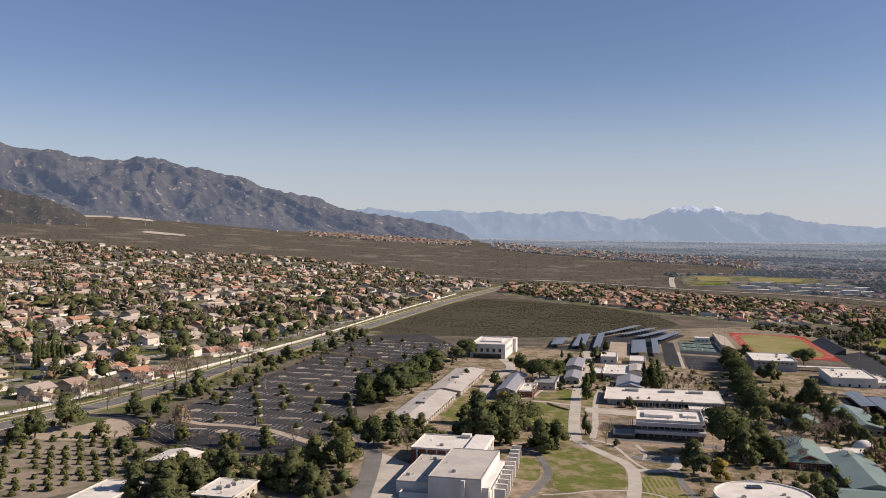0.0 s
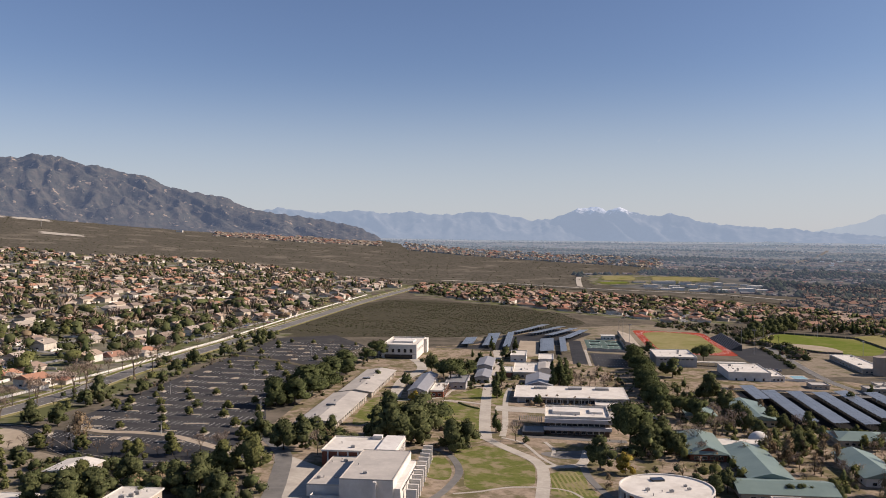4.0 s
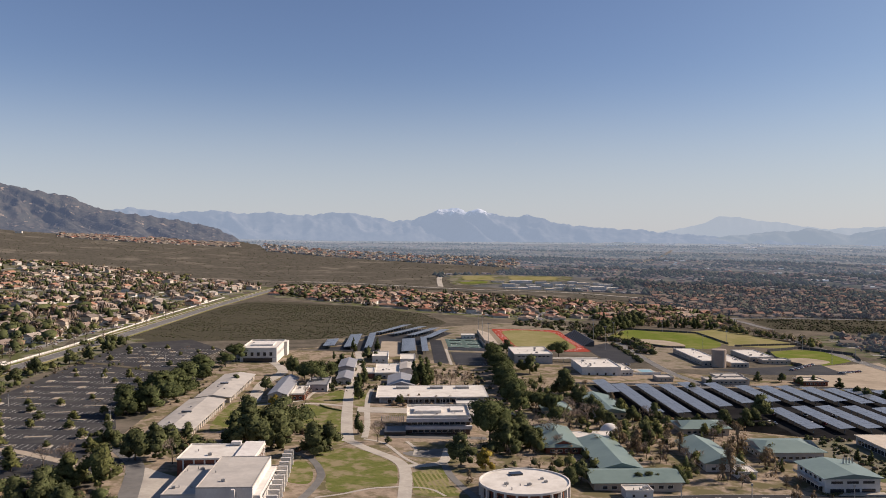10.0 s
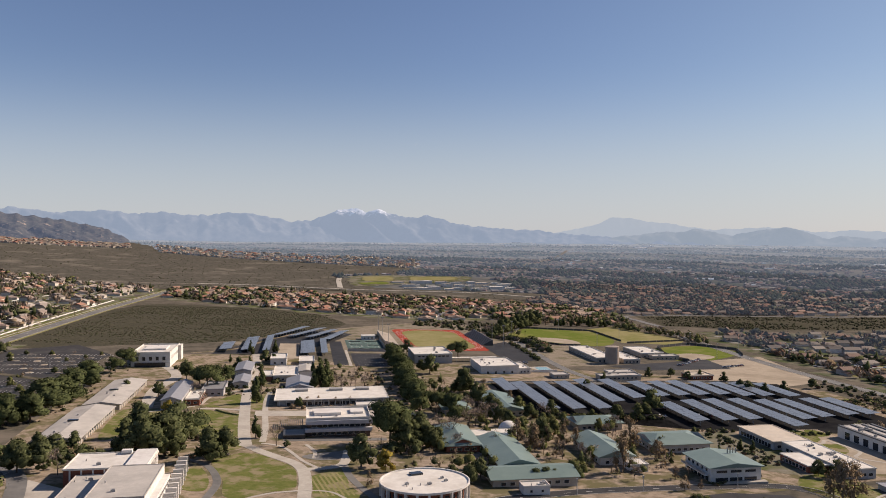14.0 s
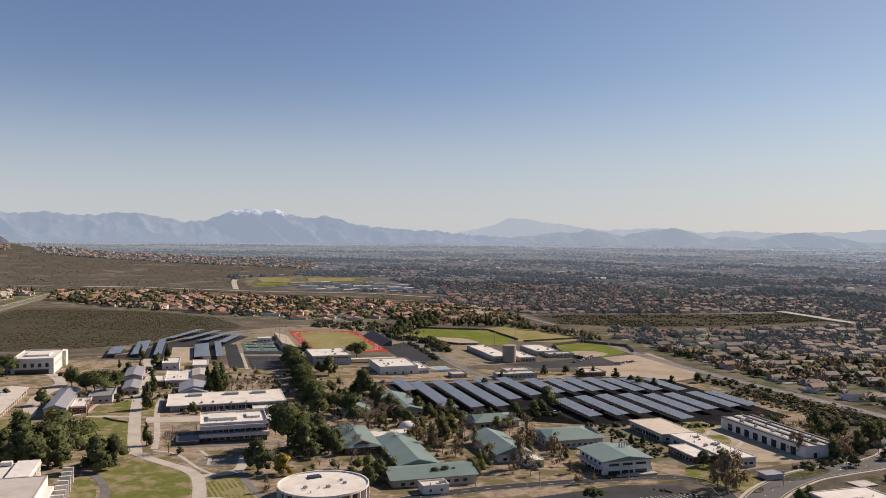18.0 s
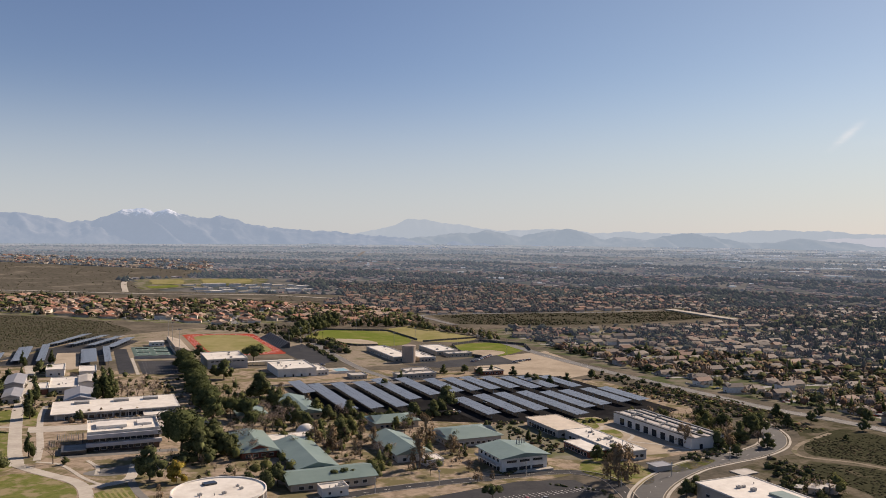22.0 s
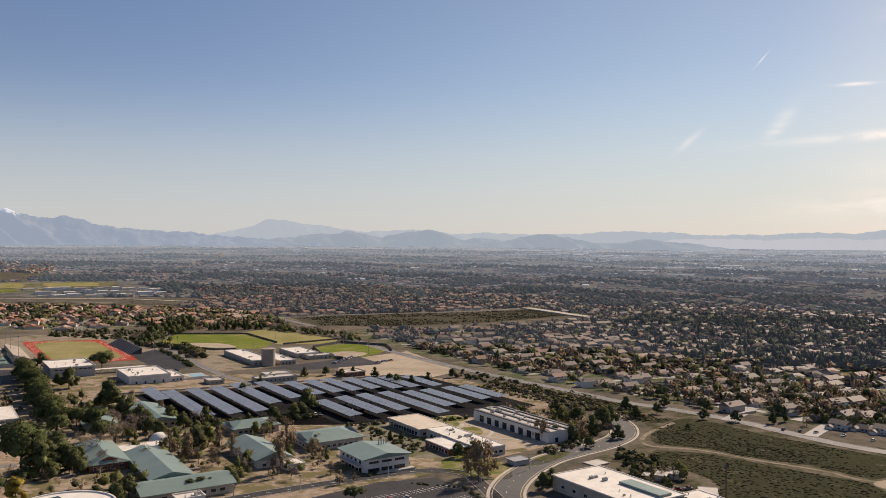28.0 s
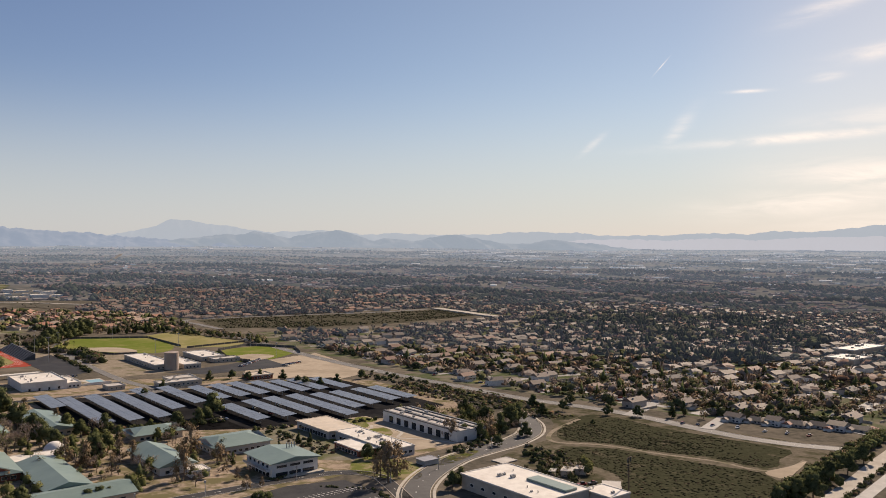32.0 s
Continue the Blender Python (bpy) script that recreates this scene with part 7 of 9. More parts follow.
shell = [[slab_arrays(-2.3, 2.3, -0.95, 0.95, 0.25, 0.95, 0), slab_arrays(-1.3, 1.1, -0.8, 0.8, 0.95, 1.5, 0)]]
merge("street_cars", "small cars parked along the tract streets", "cars", shell, np.stack([CARS[:, 0] + rc.uniform(-3, 3, m_), CARS[:, 1] + rc.uniform(-3, 3, m_), heights(CARS[:, 0], CARS[:, 1]), rc.uniform(0, 6.28, m_), np.ones(m_), np.ones(m_), np.ones(m_), np.zeros(m_)], 1), [M_CARPAINT])
HOMES = np.array([(q[1], q[2]) for q in ALL])


def clear_of(X, Y, pts, gap):
    """True where no point of the list lies within the gap."""
    ok = np.ones(len(X), bool)
    for i in range(0, len(X), 400):
        d = (X[i:i + 400, None] - pts[None, :, 0]) ** 2 + (Y[i:i + 400, None] - pts[None, :, 1]) ** 2
        ok[i:i + 400] = d.min(1) > gap * gap
    return ok


# ---- woods, garden trees and shrubs ----
TREE_MATS = [M_WOODS, M_PINE, M_OAK, M_AUTUMN, M_TWIG, M_LIGHTLEAF]


def soft_tree(seed, slot, leaves=46, kind="oak", fill=1.0, size=0.062):
    """A light model of a tree: an uneven core under strewn leaf clumps."""
    r = np.random.RandomState(seed)
    lobes = crown_lobes(kind, r)[:9]
    V, F = leaf_shell(lobes, leaves, size, r)
    if kind == "conifer":
        C, CF = lumpy(seed, 1, 0.3)
        z = (C[:, 2:3] + 1) / 2
        C = np.concatenate([C[:, :2] * (0.2 - 0.16 * z), 0.08 + 0.88 * z], 1)
    else:
        C, CF = lumpy(seed, 1, 0.35)
        C = C * np.array([0.30, 0.30, 0.30]) * fill + np.array([0, 0, 0.52])
    return [(C, CF, slot), (V, F, slot)]


def soft_bare(seed):
    r = np.random.RandomState(seed)
    segs = [limb((0, 0, -0.03), (0, 0, 0.4), 0.022, 0.014, 3)]
    tips = []
    for _ in range(8):
        q = np.array([r.normal() * 0.2, r.normal() * 0.2, r.uniform(0.6, 0.98)])
        segs.append(limb((0, 0, r.uniform(0.2, 0.4)), q, 0.012, 0.004, 3))
        tips.append(q)
    n = 36
    c = np.array(tips)[r.choice(len(tips), n)] * r.uniform(0.6, 1.0, (n, 1)) + r.normal(scale=0.07, size=(n, 3))
    d = r.normal(size=(n, 3))
    d[:, 2] = np.abs(d[:, 2]) + 0.4
    d /= np.linalg.norm(d, axis=1)[:, None]
    a = np.cross(d, r.normal(size=(n, 3)))
    a /= np.linalg.norm(a, axis=1)[:, None]
    V = np.stack([c - d * 0.08 - a * 0.012, c - d * 0.08 + a * 0.012, c + d * 0.08 + a * 0.006, c + d * 0.08 - a * 0.006], 1).reshape(-1, 3)
    SV, SF = join(segs)
    return [(SV, SF[0], 4), (V, np.arange(4 * n).reshape(-1, 4), 4)]


tree_shapes = [soft_tree(60, 2), soft_tree(61, 2), soft_tree(62, 2), soft_tree(63, 5), soft_tree(64, 3, 44, fill=0.7), soft_bare(65), soft_bare(66), soft_tree(67, 2, 34), soft_tree(68, 1, 44, "conifer", size=0.06), soft_tree(69, 1, 44, "conifer", size=0.06), soft_tree(70, 1, 44, "cypress", size=0.05, fill=0.4)]
close_shapes = [soft_tree(260, 2, 150, size=0.042), soft_tree(261, 2, 150, size=0.042), soft_tree(262, 1, 150, size=0.042), soft_tree(263, 5, 140, size=0.042), soft_tree(264, 3, 160, fill=0.6, size=0.036), soft_bare(65), soft_bare(66), soft_tree(267, 5, 150, size=0.04), soft_tree(268, 1, 150, "conifer", size=0.03), soft_tree(269, 1, 150, "conifer", size=0.03), soft_tree(270, 1, 150, "cypress", size=0.028, fill=0.4)]
OCT = (np.array([(1, 0, 0), (0, 1, 0), (-1, 0, 0), (0, -1, 0), (0, 0, 1.0)], float), np.array([(0, 1, 4), (1, 2, 4), (2, 3, 4), (3, 0, 4)]))
HUMP = (np.array([(1, 0.1, 0.15), (0.1, 1, 0), (-1, -0.1, 0.15), (-0.1, -1, 0), (0.5, 0.35, 0.85), (-0.5, -0.35, 0.85)], float), np.array([(0, 1, 4), (1, 5, 4), (1, 2, 5), (2, 3, 5), (3, 4, 5), (3, 0, 4)]))


def cluster(seed, slot, n=4, spread=0.30, tall=False):
    """An uneven far crown: a few jagged clumps leaning together."""
    r = np.random.RandomState(seed)
    Vs, Fs = [], []
    for i in range(n):
        c = np.array([r.normal() * spread * 0.6, r.normal() * spread * 0.6, r.uniform(0.15, 0.62)])
        s = r.uniform(0.20, 0.34)
        size = np.array([s * 1.05, s * 1.05, s * 0.85])
        if tall:
            c = np.array([r.normal() * 0.03, r.normal() * 0.03, 0.08 + 0.12 * i])
            size = np.array([0.24 - 0.03 * i, 0.24 - 0.03 * i, 0.34])
        body = OCT if tall else HUMP
        k = len(body[0])
        V = body[0] * (1 + 0.6 * (r.rand(k, 1) - 0.5))
        a = r.uniform(0, 6.28)
        V = np.stack([V[:, 0] * math.cos(a) - V[:, 1] * math.sin(a), V[:, 0] * math.sin(a) + V[:, 1] * math.cos(a), V[:, 2]], 1)
        Vs.append(V * size + c)
        Fs.append(body[1] + k * i)
        if i:
            Fs.append(np.array([[4, k * i, k * i + 1]]))
    return [(np.concatenate(Vs), np.concatenate(Fs), slot)]


def broom(seed, n=17):
    """A far leafless crown: thin forked boughs rising from one foot."""
    r = np.random.RandomState(seed)
    V, F = [], []
    for i in range(n):
        a, lean, top = r.uniform(0, 6.28), r.uniform(0.05, 0.42), r.uniform(0.6, 1.0)
        c, s_ = math.cos(a), math.sin(a)
        w = r.uniform(0.03, 0.07)
        V += [(0, 0, 0.12), (lean * c - w * s_, lean * s_ + w * c, top * 0.75), (lean * 1.15 * c, lean * 1.15 * s_, top), (lean * c + w * s_, lean * s_ - w * c, top * 0.7)]
        F.append((4 * i, 4 * i + 1, 4 * i + 2, 4 * i + 3))
    return [(np.array(V, float), np.array(F), 4)]


for s in range(8):
    tree_shapes.append(broom(160 + s) if s in (5, 6) else cluster(160 + s, (0, 0, 0, 5, 3, 0, 0, 2)[s]))
for s in range(3):
    tree_shapes.append(cluster(170 + s, 1, tall=True))
far_shapes = [[(OCT[0] * (1 + 0.5 * (np.random.RandomState(100 + s).rand(5, 1) - 0.5)) * np.array([0.6, 0.6, 0.9]), OCT[1], 0)] for s in range(4)]


def strewn(poly, n, rmin, rmax, seed, hmin, hmax, tall=0.12, nshape=8, ntall=3, homes=False, clump=0.0, mix=None, fine=1100, wide=1.0, gap=7.5):
    """Random spots in a polygon, thicker in clumps, clear of houses and streets if asked."""
    r = np.random.RandomState(seed)
    P = np.array(poly, float)
    lo, hi = P.min(0), P.max(0)
    X = r.uniform(lo[0], hi[0], n * 9)
    Y = r.uniform(lo[1], hi[1], n * 9)
    R = np.hypot(X, Y)
    ok = in_poly(X, Y, P) & (R > rmin) & (R < rmax)
    if clump:
        wv = np.sin(X / 61 + 1.3 * np.sin(Y / 83 + seed)) * np.sin(Y / 74 + 1.1 * np.sin(X / 97)) + 0.6 * np.sin(X / 23 + Y / 31 + seed) * np.sin(Y / 19 - X / 37)
        ok &= r.rand(len(X)) < np.clip(0.5 + clump * wv, 0.04, 1)
    X, Y = X[ok][:int(n * 1.8)], Y[ok][:int(n * 1.8)]
    if homes:
        ok = clear_of(X, Y, HOMES, gap) & clear_of(X, Y, ROADS, gap * 0.75)
        X, Y = X[ok], Y[ok]
    X, Y = X[:n], Y[:n]
    m = len(X)
    H = hmin + (hmax - hmin) * r.rand(m) ** 1.6
    W = H * r.uniform(0.8, 1.3, m) * wide
    if mix is None:
        mix = np.ones(nshape)
    low = r.choice(nshape, m, p=np.array(mix) / np.sum(mix))
    shape = np.where(r.rand(m) < tall, nshape + r.randint(0, max(ntall, 1), m), low) if ntall else low
    H = np.where(shape >= nshape, H * 1.45, H)
    W = np.where(shape >= nshape, W * 1.25, W)
    shape = np.where((np.hypot(X, Y) > fine) & (ntall > 0), shape + nshape + ntall, shape)
    return np.stack([X, Y, heights(X, Y) - 0.3, r.uniform(0, 6.28, m), W, W, H, shape], 1)


BROWNS = (2.5, 2.5, 2, 0.6, 3, 3, 3, 2.5)
drape("tract_gardens", WEST, M_YARD, 0.05, "patchy green and tan gardens under the west tract", "ground", 30.0)
drape("tract_gardens", EAST, M_DRYYARD, 0.05, "patchy dry gardens under the east tract", "ground", 30.0)
drape("tract_gardens", NORTH, M_YARD, 0.05, "dry gardens under the orange-roofed tract", "ground", 30.0)
merge("garden_trees", "dark green, olive and bare garden trees among the west tract houses", "trees", tree_shapes, np.concatenate([strewn(WEST, 4300, 820, 1350, 5, 5, 18, 0.05, homes=True, clump=0.9, mix=(3, 3, 3, 2, 0.8, 5, 5, 3), wide=1.25, gap=6.5), strewn(WEST, 900, 820, 1100, 45, 8, 20, 0.03, homes=True, clump=0.6, wide=1.3, mix=(3, 3, 3, 1, 0.8, 4, 4, 3)), strewn(WEST, 7600, 1350, 3300, 25, 5, 15, 0.08, homes=True, clump=1.1, wide=1.05, mix=(1.6, 1.6, 1.2, 1.6, 2, 4, 4, 1.2))]), TREE_MATS, soft=True)
merge("garden_trees", "dark green and bare garden trees near the boulevard", "trees", close_shapes, strewn(WEST, 1150, 560, 820, 46, 6, 18, 0.05, homes=True, clump=0.8, wide=1.15, mix=(3, 3, 3, 1.5, 0.8, 3, 3, 2), fine=9000), TREE_MATS, soft=True)
merge("garden_trees", "garden trees among the orange-roofed houses", "trees", tree_shapes, strewn(NORTH, 1900, 900, 2500, 6, 4, 14, 0.08, wide=1.2, homes=True, clump=0.5), TREE_MATS, soft=True)
merge("garden_trees", "dark green and rust-brown trees among the east tract houses", "trees", tree_shapes, strewn(EAST, 7000, 600, 1080, 7, 3.5, 12, 0.08, homes=True, wide=1.15, gap=6.8, clump=0.8, mix=BROWNS, fine=880), [M_WOODS, M_PINE, M_WOODS, M_AUTUMN, M_TWIG, M_WOODS], soft=True)
merge("garden_trees", "hazy dark and rust-brown trees among the farther east tract houses", "trees", tree_shapes, strewn(EAST, 9600, 1080, 2400, 37, 4, 12, 0.06, homes=True, gap=6.5, wide=1.2, clump=1.1, mix=BROWNS, fine=880), [M_HAZEDWOODS] * 6, soft=True)
merge("garden_trees", "dense dark trees among the far tract houses", "trees", tree_shapes, strewn(MID, 6400, 900, 3000, 8, 5, 13, 0.10, homes=True, clump=0.9, wide=1.15), [M_HAZEDWOODS] * 6, soft=True)
merge("garden_trees", "trees and houses beyond the sports fields", "trees", tree_shapes, strewn(PARKSIDE, 1100, 900, 3000, 21, 5, 13, 0.06, homes=True, mix=BROWNS), TREE_MATS, soft=True)
merge("garden_trees", "dark belts of trees across the far side of the east tract", "trees", tree_shapes, strewn(EAST, 3000, 1450, 2400, 27, 5, 11, 0.06, homes=True, clump=1.4), [M_HAZEDWOODS] * 6, soft=True)
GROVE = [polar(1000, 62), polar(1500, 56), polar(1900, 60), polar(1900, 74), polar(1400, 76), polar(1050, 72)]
merge("garden_trees", "dense stand of tall dark trees in the east tract", "trees", tree_shapes, strewn(GROVE, 2200, 800, 3000, 22, 6, 17, 0.28, homes=True, clump=0.9, fine=800), [M_HAZEDGROVE] * 6, soft=True)
merge("scrub_bushes", "dark scrub along the flood channel", "bushes", far_shapes, strewn(CANAL, 2600, 0, 3000, 17, 1.5, 4.5, 0, 4, 0, clump=0.5), [M_SHRUB], soft=True)
r_ = np.random.RandomState(9)


def ring_spots(n, r0, r1, a0, a1, r, power=1.0):
    a = np.radians(r.uniform(a0, a1, n))
    R = r0 + (r1 - r0) * r.rand(n) ** power
    return R * np.sin(a), R * np.cos(a)


SCHOOL = np.array([(600, 2100), (660, 2420), (820, 2440), (1060, 2360), (1080, 2150), (1030, 2010), (700, 1990)], float)


def valley(n, r0, r1, a0, a1, patches, cut):
    """Spots over the far valley, gathered in long bands across the view."""
    X, Y = ring_spots(n, r0, r1, a0, a1, r_)
    R, A = np.hypot(X, Y), np.degrees(np.arctan2(X, Y))
    w = np.sin(R / 47 + 1.7 * np.sin(A / 3.1) + 1.2 * np.sin(A / 1.3 + R / 90)) + 0.8 * np.sin(R / 110 + A / 2.3) + 0.5 * np.sin(A * 1.9 + R / 31)
    ok = ~in_poly(X, Y, np.array(fan, float)) & ~in_poly(X, Y, SCHOOL) & (w * patches > cut - 1.6 * r_.rand(len(X)) ** 3)
    return X[ok], Y[ok]


# trees and roofs of each band carry its painted haze
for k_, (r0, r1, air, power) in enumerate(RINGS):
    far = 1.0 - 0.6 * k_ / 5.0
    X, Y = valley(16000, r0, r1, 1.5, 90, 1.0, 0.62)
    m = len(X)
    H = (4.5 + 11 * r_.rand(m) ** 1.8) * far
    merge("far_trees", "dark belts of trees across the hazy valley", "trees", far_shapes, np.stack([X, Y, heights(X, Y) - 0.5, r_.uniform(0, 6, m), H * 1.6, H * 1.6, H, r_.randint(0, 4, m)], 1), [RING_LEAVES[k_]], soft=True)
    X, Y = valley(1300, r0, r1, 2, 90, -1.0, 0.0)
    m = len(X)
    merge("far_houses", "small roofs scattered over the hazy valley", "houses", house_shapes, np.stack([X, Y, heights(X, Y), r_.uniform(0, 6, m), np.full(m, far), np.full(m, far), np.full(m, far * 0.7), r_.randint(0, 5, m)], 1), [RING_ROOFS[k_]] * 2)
shed = (np.array([(-1, -1, -1), (1, -1, -1), (1, 1, -1), (-1, 1, -1), (-1, -1, 1), (1, -1, 1), (1, 1, 1), (-1, 1, 1)], float), np.array([(4, 5, 6, 7), (0, 1, 5, 4), (1, 2, 6, 5), (2, 3, 7, 6), (3, 0, 4, 7)]), 0)
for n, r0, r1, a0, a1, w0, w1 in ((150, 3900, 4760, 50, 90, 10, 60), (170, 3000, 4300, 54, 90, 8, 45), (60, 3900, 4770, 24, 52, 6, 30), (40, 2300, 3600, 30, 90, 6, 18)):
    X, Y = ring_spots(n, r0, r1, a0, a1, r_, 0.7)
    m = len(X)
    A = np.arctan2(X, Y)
    merge("far_warehouses", "long white warehouse roofs across the far valley", "warehouses", [[shed]], np.stack([X, Y, heights(X, Y), -A + r_.uniform(-0.12, 0.12, m), r_.uniform(w0, w1, m), r_.uniform(6, 16, m), r_.uniform(2, 3.5, m), np.zeros(m)], 1), [M_HAZEDROOFS])
# far settlement on the fan
a = np.radians(r_.uniform(-9.0, 1.8, 850))
R = 3880 + r_.uniform(-210, 240, 850) * (1 - 0.07 * np.abs(np.degrees(a) + 3.5))
X, Y = R * np.sin(a), R * np.cos(a)
m = len(X)
merge("far_houses", "pale settlement high on the scrub fan", "houses", house_shapes, np.stack([X, Y, heights(X, Y) + 0.5, r_.uniform(0, 6, m), np.full(m, 1.0), np.full(m, 1.0), np.full(m, 1.0), r_.randint(0, 5, m)], 1), [M_HOUSE, M_TANSHINGLE])

# pale houses along the lower edge of the fan
EDGE_IN = np.array([(225, 3480), (445, 3180), (702, 2922), (990, 2675)], float)
EDGE_OUT = np.array([(245, 4050), (499, 3590), (798, 3320), (1136, 3040)], float)
along_, across_ = r_.rand(1150) * 3, r_.rand(1150) ** 1.7
X = np.interp(along_, range(4), EDGE_IN[:, 0]) * (1 - across_) + np.interp(along_, range(4), EDGE_OUT[:, 0]) * across_
Y = np.interp(along_, range(4), EDGE_IN[:, 1]) * (1 - across_) + np.interp(along_, range(4), EDGE_OUT[:, 1]) * across_
k_ = np.arange(1150) < 620
merge("far_houses", "pale houses along the lower edge of the scrub fan", "houses", house_shapes, np.stack([X, Y, heights(X, Y) + 0.3, r_.uniform(0, 6, 1150), np.full(1150, 0.85), np.full(1150, 0.85), np.full(1150, 0.9), r_.randint(0, 5, 1150)], 1)[k_], [M_HOUSE, M_TANSHINGLE])
H = r_.uniform(5, 11, 1150)
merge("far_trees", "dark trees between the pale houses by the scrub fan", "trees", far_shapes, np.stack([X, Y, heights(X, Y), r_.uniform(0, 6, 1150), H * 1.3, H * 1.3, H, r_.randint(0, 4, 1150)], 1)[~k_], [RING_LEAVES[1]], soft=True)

# shrubs of the scrublands
shrub_shapes = [[(lumpy(120 + s, 1, 0.35)[0] * np.array([0.6, 0.6, 0.5]) + np.array([0, 0, 0.3]), ICO1[1], 0)] for s in range(4)]
SCRUB = [(-85, 1020), (60, 1515), (228, 1465), (296, 1375), (340, 1310), (325, 1180), (240, 1080), (150, 1000), (110, 988), (22, 980)]
merge("scrub_bushes", "low dark chaparral bushes", "bushes", far_shapes, strewn(SCRUB, 17000, 0, 3000, 12, 0.4, 1.8, 0, 4, 0, clump=0.45, wide=2.0), [M_SHRUB], soft=True)
for n, q, s in ((6000, SCRUB_U, 13), (4200, SCRUB_L, 23), (1500, SCRUB_N, 33)):
    merge("scrub_bushes", "dense low dark green bushes", "bushes", shrub_shapes, strewn(q, n, 0, 3000, s, 0.15, 1.0, 0, 4, 0, clump=0.7, wide=1.7), [M_HEATH], soft=True)
merge("scrub_bushes", "sparse bushes over the scrub fan", "bushes", far_shapes, strewn(fan, 9000, 1500, 4200, 14, 1.5, 5, 0, 4, 0, clump=0.6), [M_SHRUB], soft=True)


# ---- west parking lot ----
def stall_lines(name, u0, u1, rows, half, step, label, lift=0.14, width=0.17, skip=None):
    """Painted stall lines in rows along the campus grid, as one mesh."""
    V, Fs = [], []
    for v in rows:
        u = u0
        while u <= u1:
            if not skip or not skip(u, v):
                k = len(V)
                for a, b in ((u - width / 2, v - half), (u + width / 2, v - half), (u + width / 2, v + half), (u - width / 2, v + half)):
                    x, y = at(a, b)
                    V.append((x, y, -SLOPE * x + lift))
                Fs.append((k, k + 1, k + 2, k + 3))
            u += step
    ob = link_mesh(name, V, Fs, M_PAINT)
    return tagged(ob, label, "parking lines", kind="stuff")


DIVIDER = ease([(-122, 806), (-104, 812), (-80, 796), (-42, 757)], 5)
strip("lot_median", DIVIDER, 8.0, M_SCRUBDIRT, 0.17, "brown planted strip between the two parts of the parking lot", "verge")


def on_divider(x, y, gap):
    return min(math.hypot(x - a, y - b) for a, b in DIVIDER) < gap


WEST_ROWS = [447 + 22.5 * k for k in range(20)]
stall_lines("stall_lines", -280, -184, WEST_ROWS, 5.6, 3.4, "white stall lines on dark asphalt", skip=lambda u, v: u < -281 or on_divider(*at(u, v), 15))
stall_lines("stall_lines", 50, 78, (822, 838, 856, 874, 892), 3.0, 3.0, "white stall lines of the court lot")
V, Fs = [], []
for k in range(40):
    for row_ in range(4):
        x, y = 225 + k * 2.7 - row_ * 6, 322 - row_ * 20 - k * 0.5
        if in_poly(np.array([x]), np.array([y]), np.array([(215, 335), (290, 335), (318, 322), (312, 285), (290, 240), (180, 260), (170, 320)], float))[0]:
            n = len(V)
            V += [(x - 0.12, y - 3, -SLOPE * x + 0.15), (x + 0.12, y - 3, -SLOPE * x + 0.15), (x + 0.12, y + 3, -SLOPE * x + 0.15), (x - 0.12, y + 3, -SLOPE * x + 0.15)]
            Fs.append((n, n + 1, n + 2, n + 3))
tagged(link_mesh("stall_lines", V, Fs, M_PAINT), "white stall lines of the corner lot", "parking lines", kind="stuff")


def island_model(w, d):
    e = tagged(new("planter_island"), "pale kerbed planter island in the parking lot", "planter", "planter islands")
    bm = box_mesh(-w / 2, w / 2, -d / 2, d / 2, -0.4, 0.32)
    bmesh.ops.bevel(bm, geom=[q for q in bm.edges if abs(q.verts[0].co.z - q.verts[1].co.z) > 0.5], offset=min(w, d) * 0.35, segments=3, affect="EDGES")
    part("kerb", bm, M_CONCRETE, e)
    part("soil", box_mesh(-w / 2 + 0.5, w / 2 - 0.5, -d / 2 + 0.3, d / 2 - 0.3, 0.324, 0.36), M_SAND, e)
    return e


small_models = []
for nm, shp, mat, lab in (("lot_tree", tree_parts("oak", 31, 300, 0.05), M_OAK, "small dark green tree in a planter"), ("lot_tree", tree_parts("oak", 32, 300, 0.05), M_LIGHTLEAF, "small olive-green tree in a planter"), ("lot_tree", bare_parts(33, 160), M_TWIG, "small bare tree in a planter")):
    small_models.append(tree_model(nm, lab, "tree", "parking lot trees", shp, mat))
used = [False] * 3


def small_tree(k, x, y, h, turn):
    m = pose(x, y, gz(x, y), 0, 0, turn) @ Matrix.Diagonal((h * 1.3, h * 1.3, h, 1))
    if not used[k]:
        used[k] = True
        small_models[k].matrix_world = m
    else:
        c = copy_thing(small_models[k], pose(0, 0, 0))
        c.matrix_basis = m


wide, deep = island_model(15.5, 3.0), island_model(5.4, 8.5)
first_w = first_d = True
r6 = random.Random(66)
for i, v in enumerate(WEST_ROWS):
    for j in range(5):
        u = -278 + j * 23 + (i % 2) * 9 + r6.uniform(-3, 3)
        if u > -186:
            continue
        x, y = at(u, v)
        if on_divider(x, y, 15):
            continue
        m = pose(x, y, gz(x, y) + 0.12, 0, 0, CAMPUS + (8 if (i + j) % 2 else 0))
        if (i + j) % 2:
            if first_w:
                wide.matrix_world = m
                first_w = False
            else:
                copy_thing(wide, m)
        else:
            if first_d:
                deep.matrix_world = m
                first_d = False
            else:
                copy_thing(deep, m)
        if r6.random() < 0.75:
            small_tree(r6.choice((0, 1, 1, 2)), x, y, r6.uniform(3.6, 6.2), r6.uniform(0, 360))
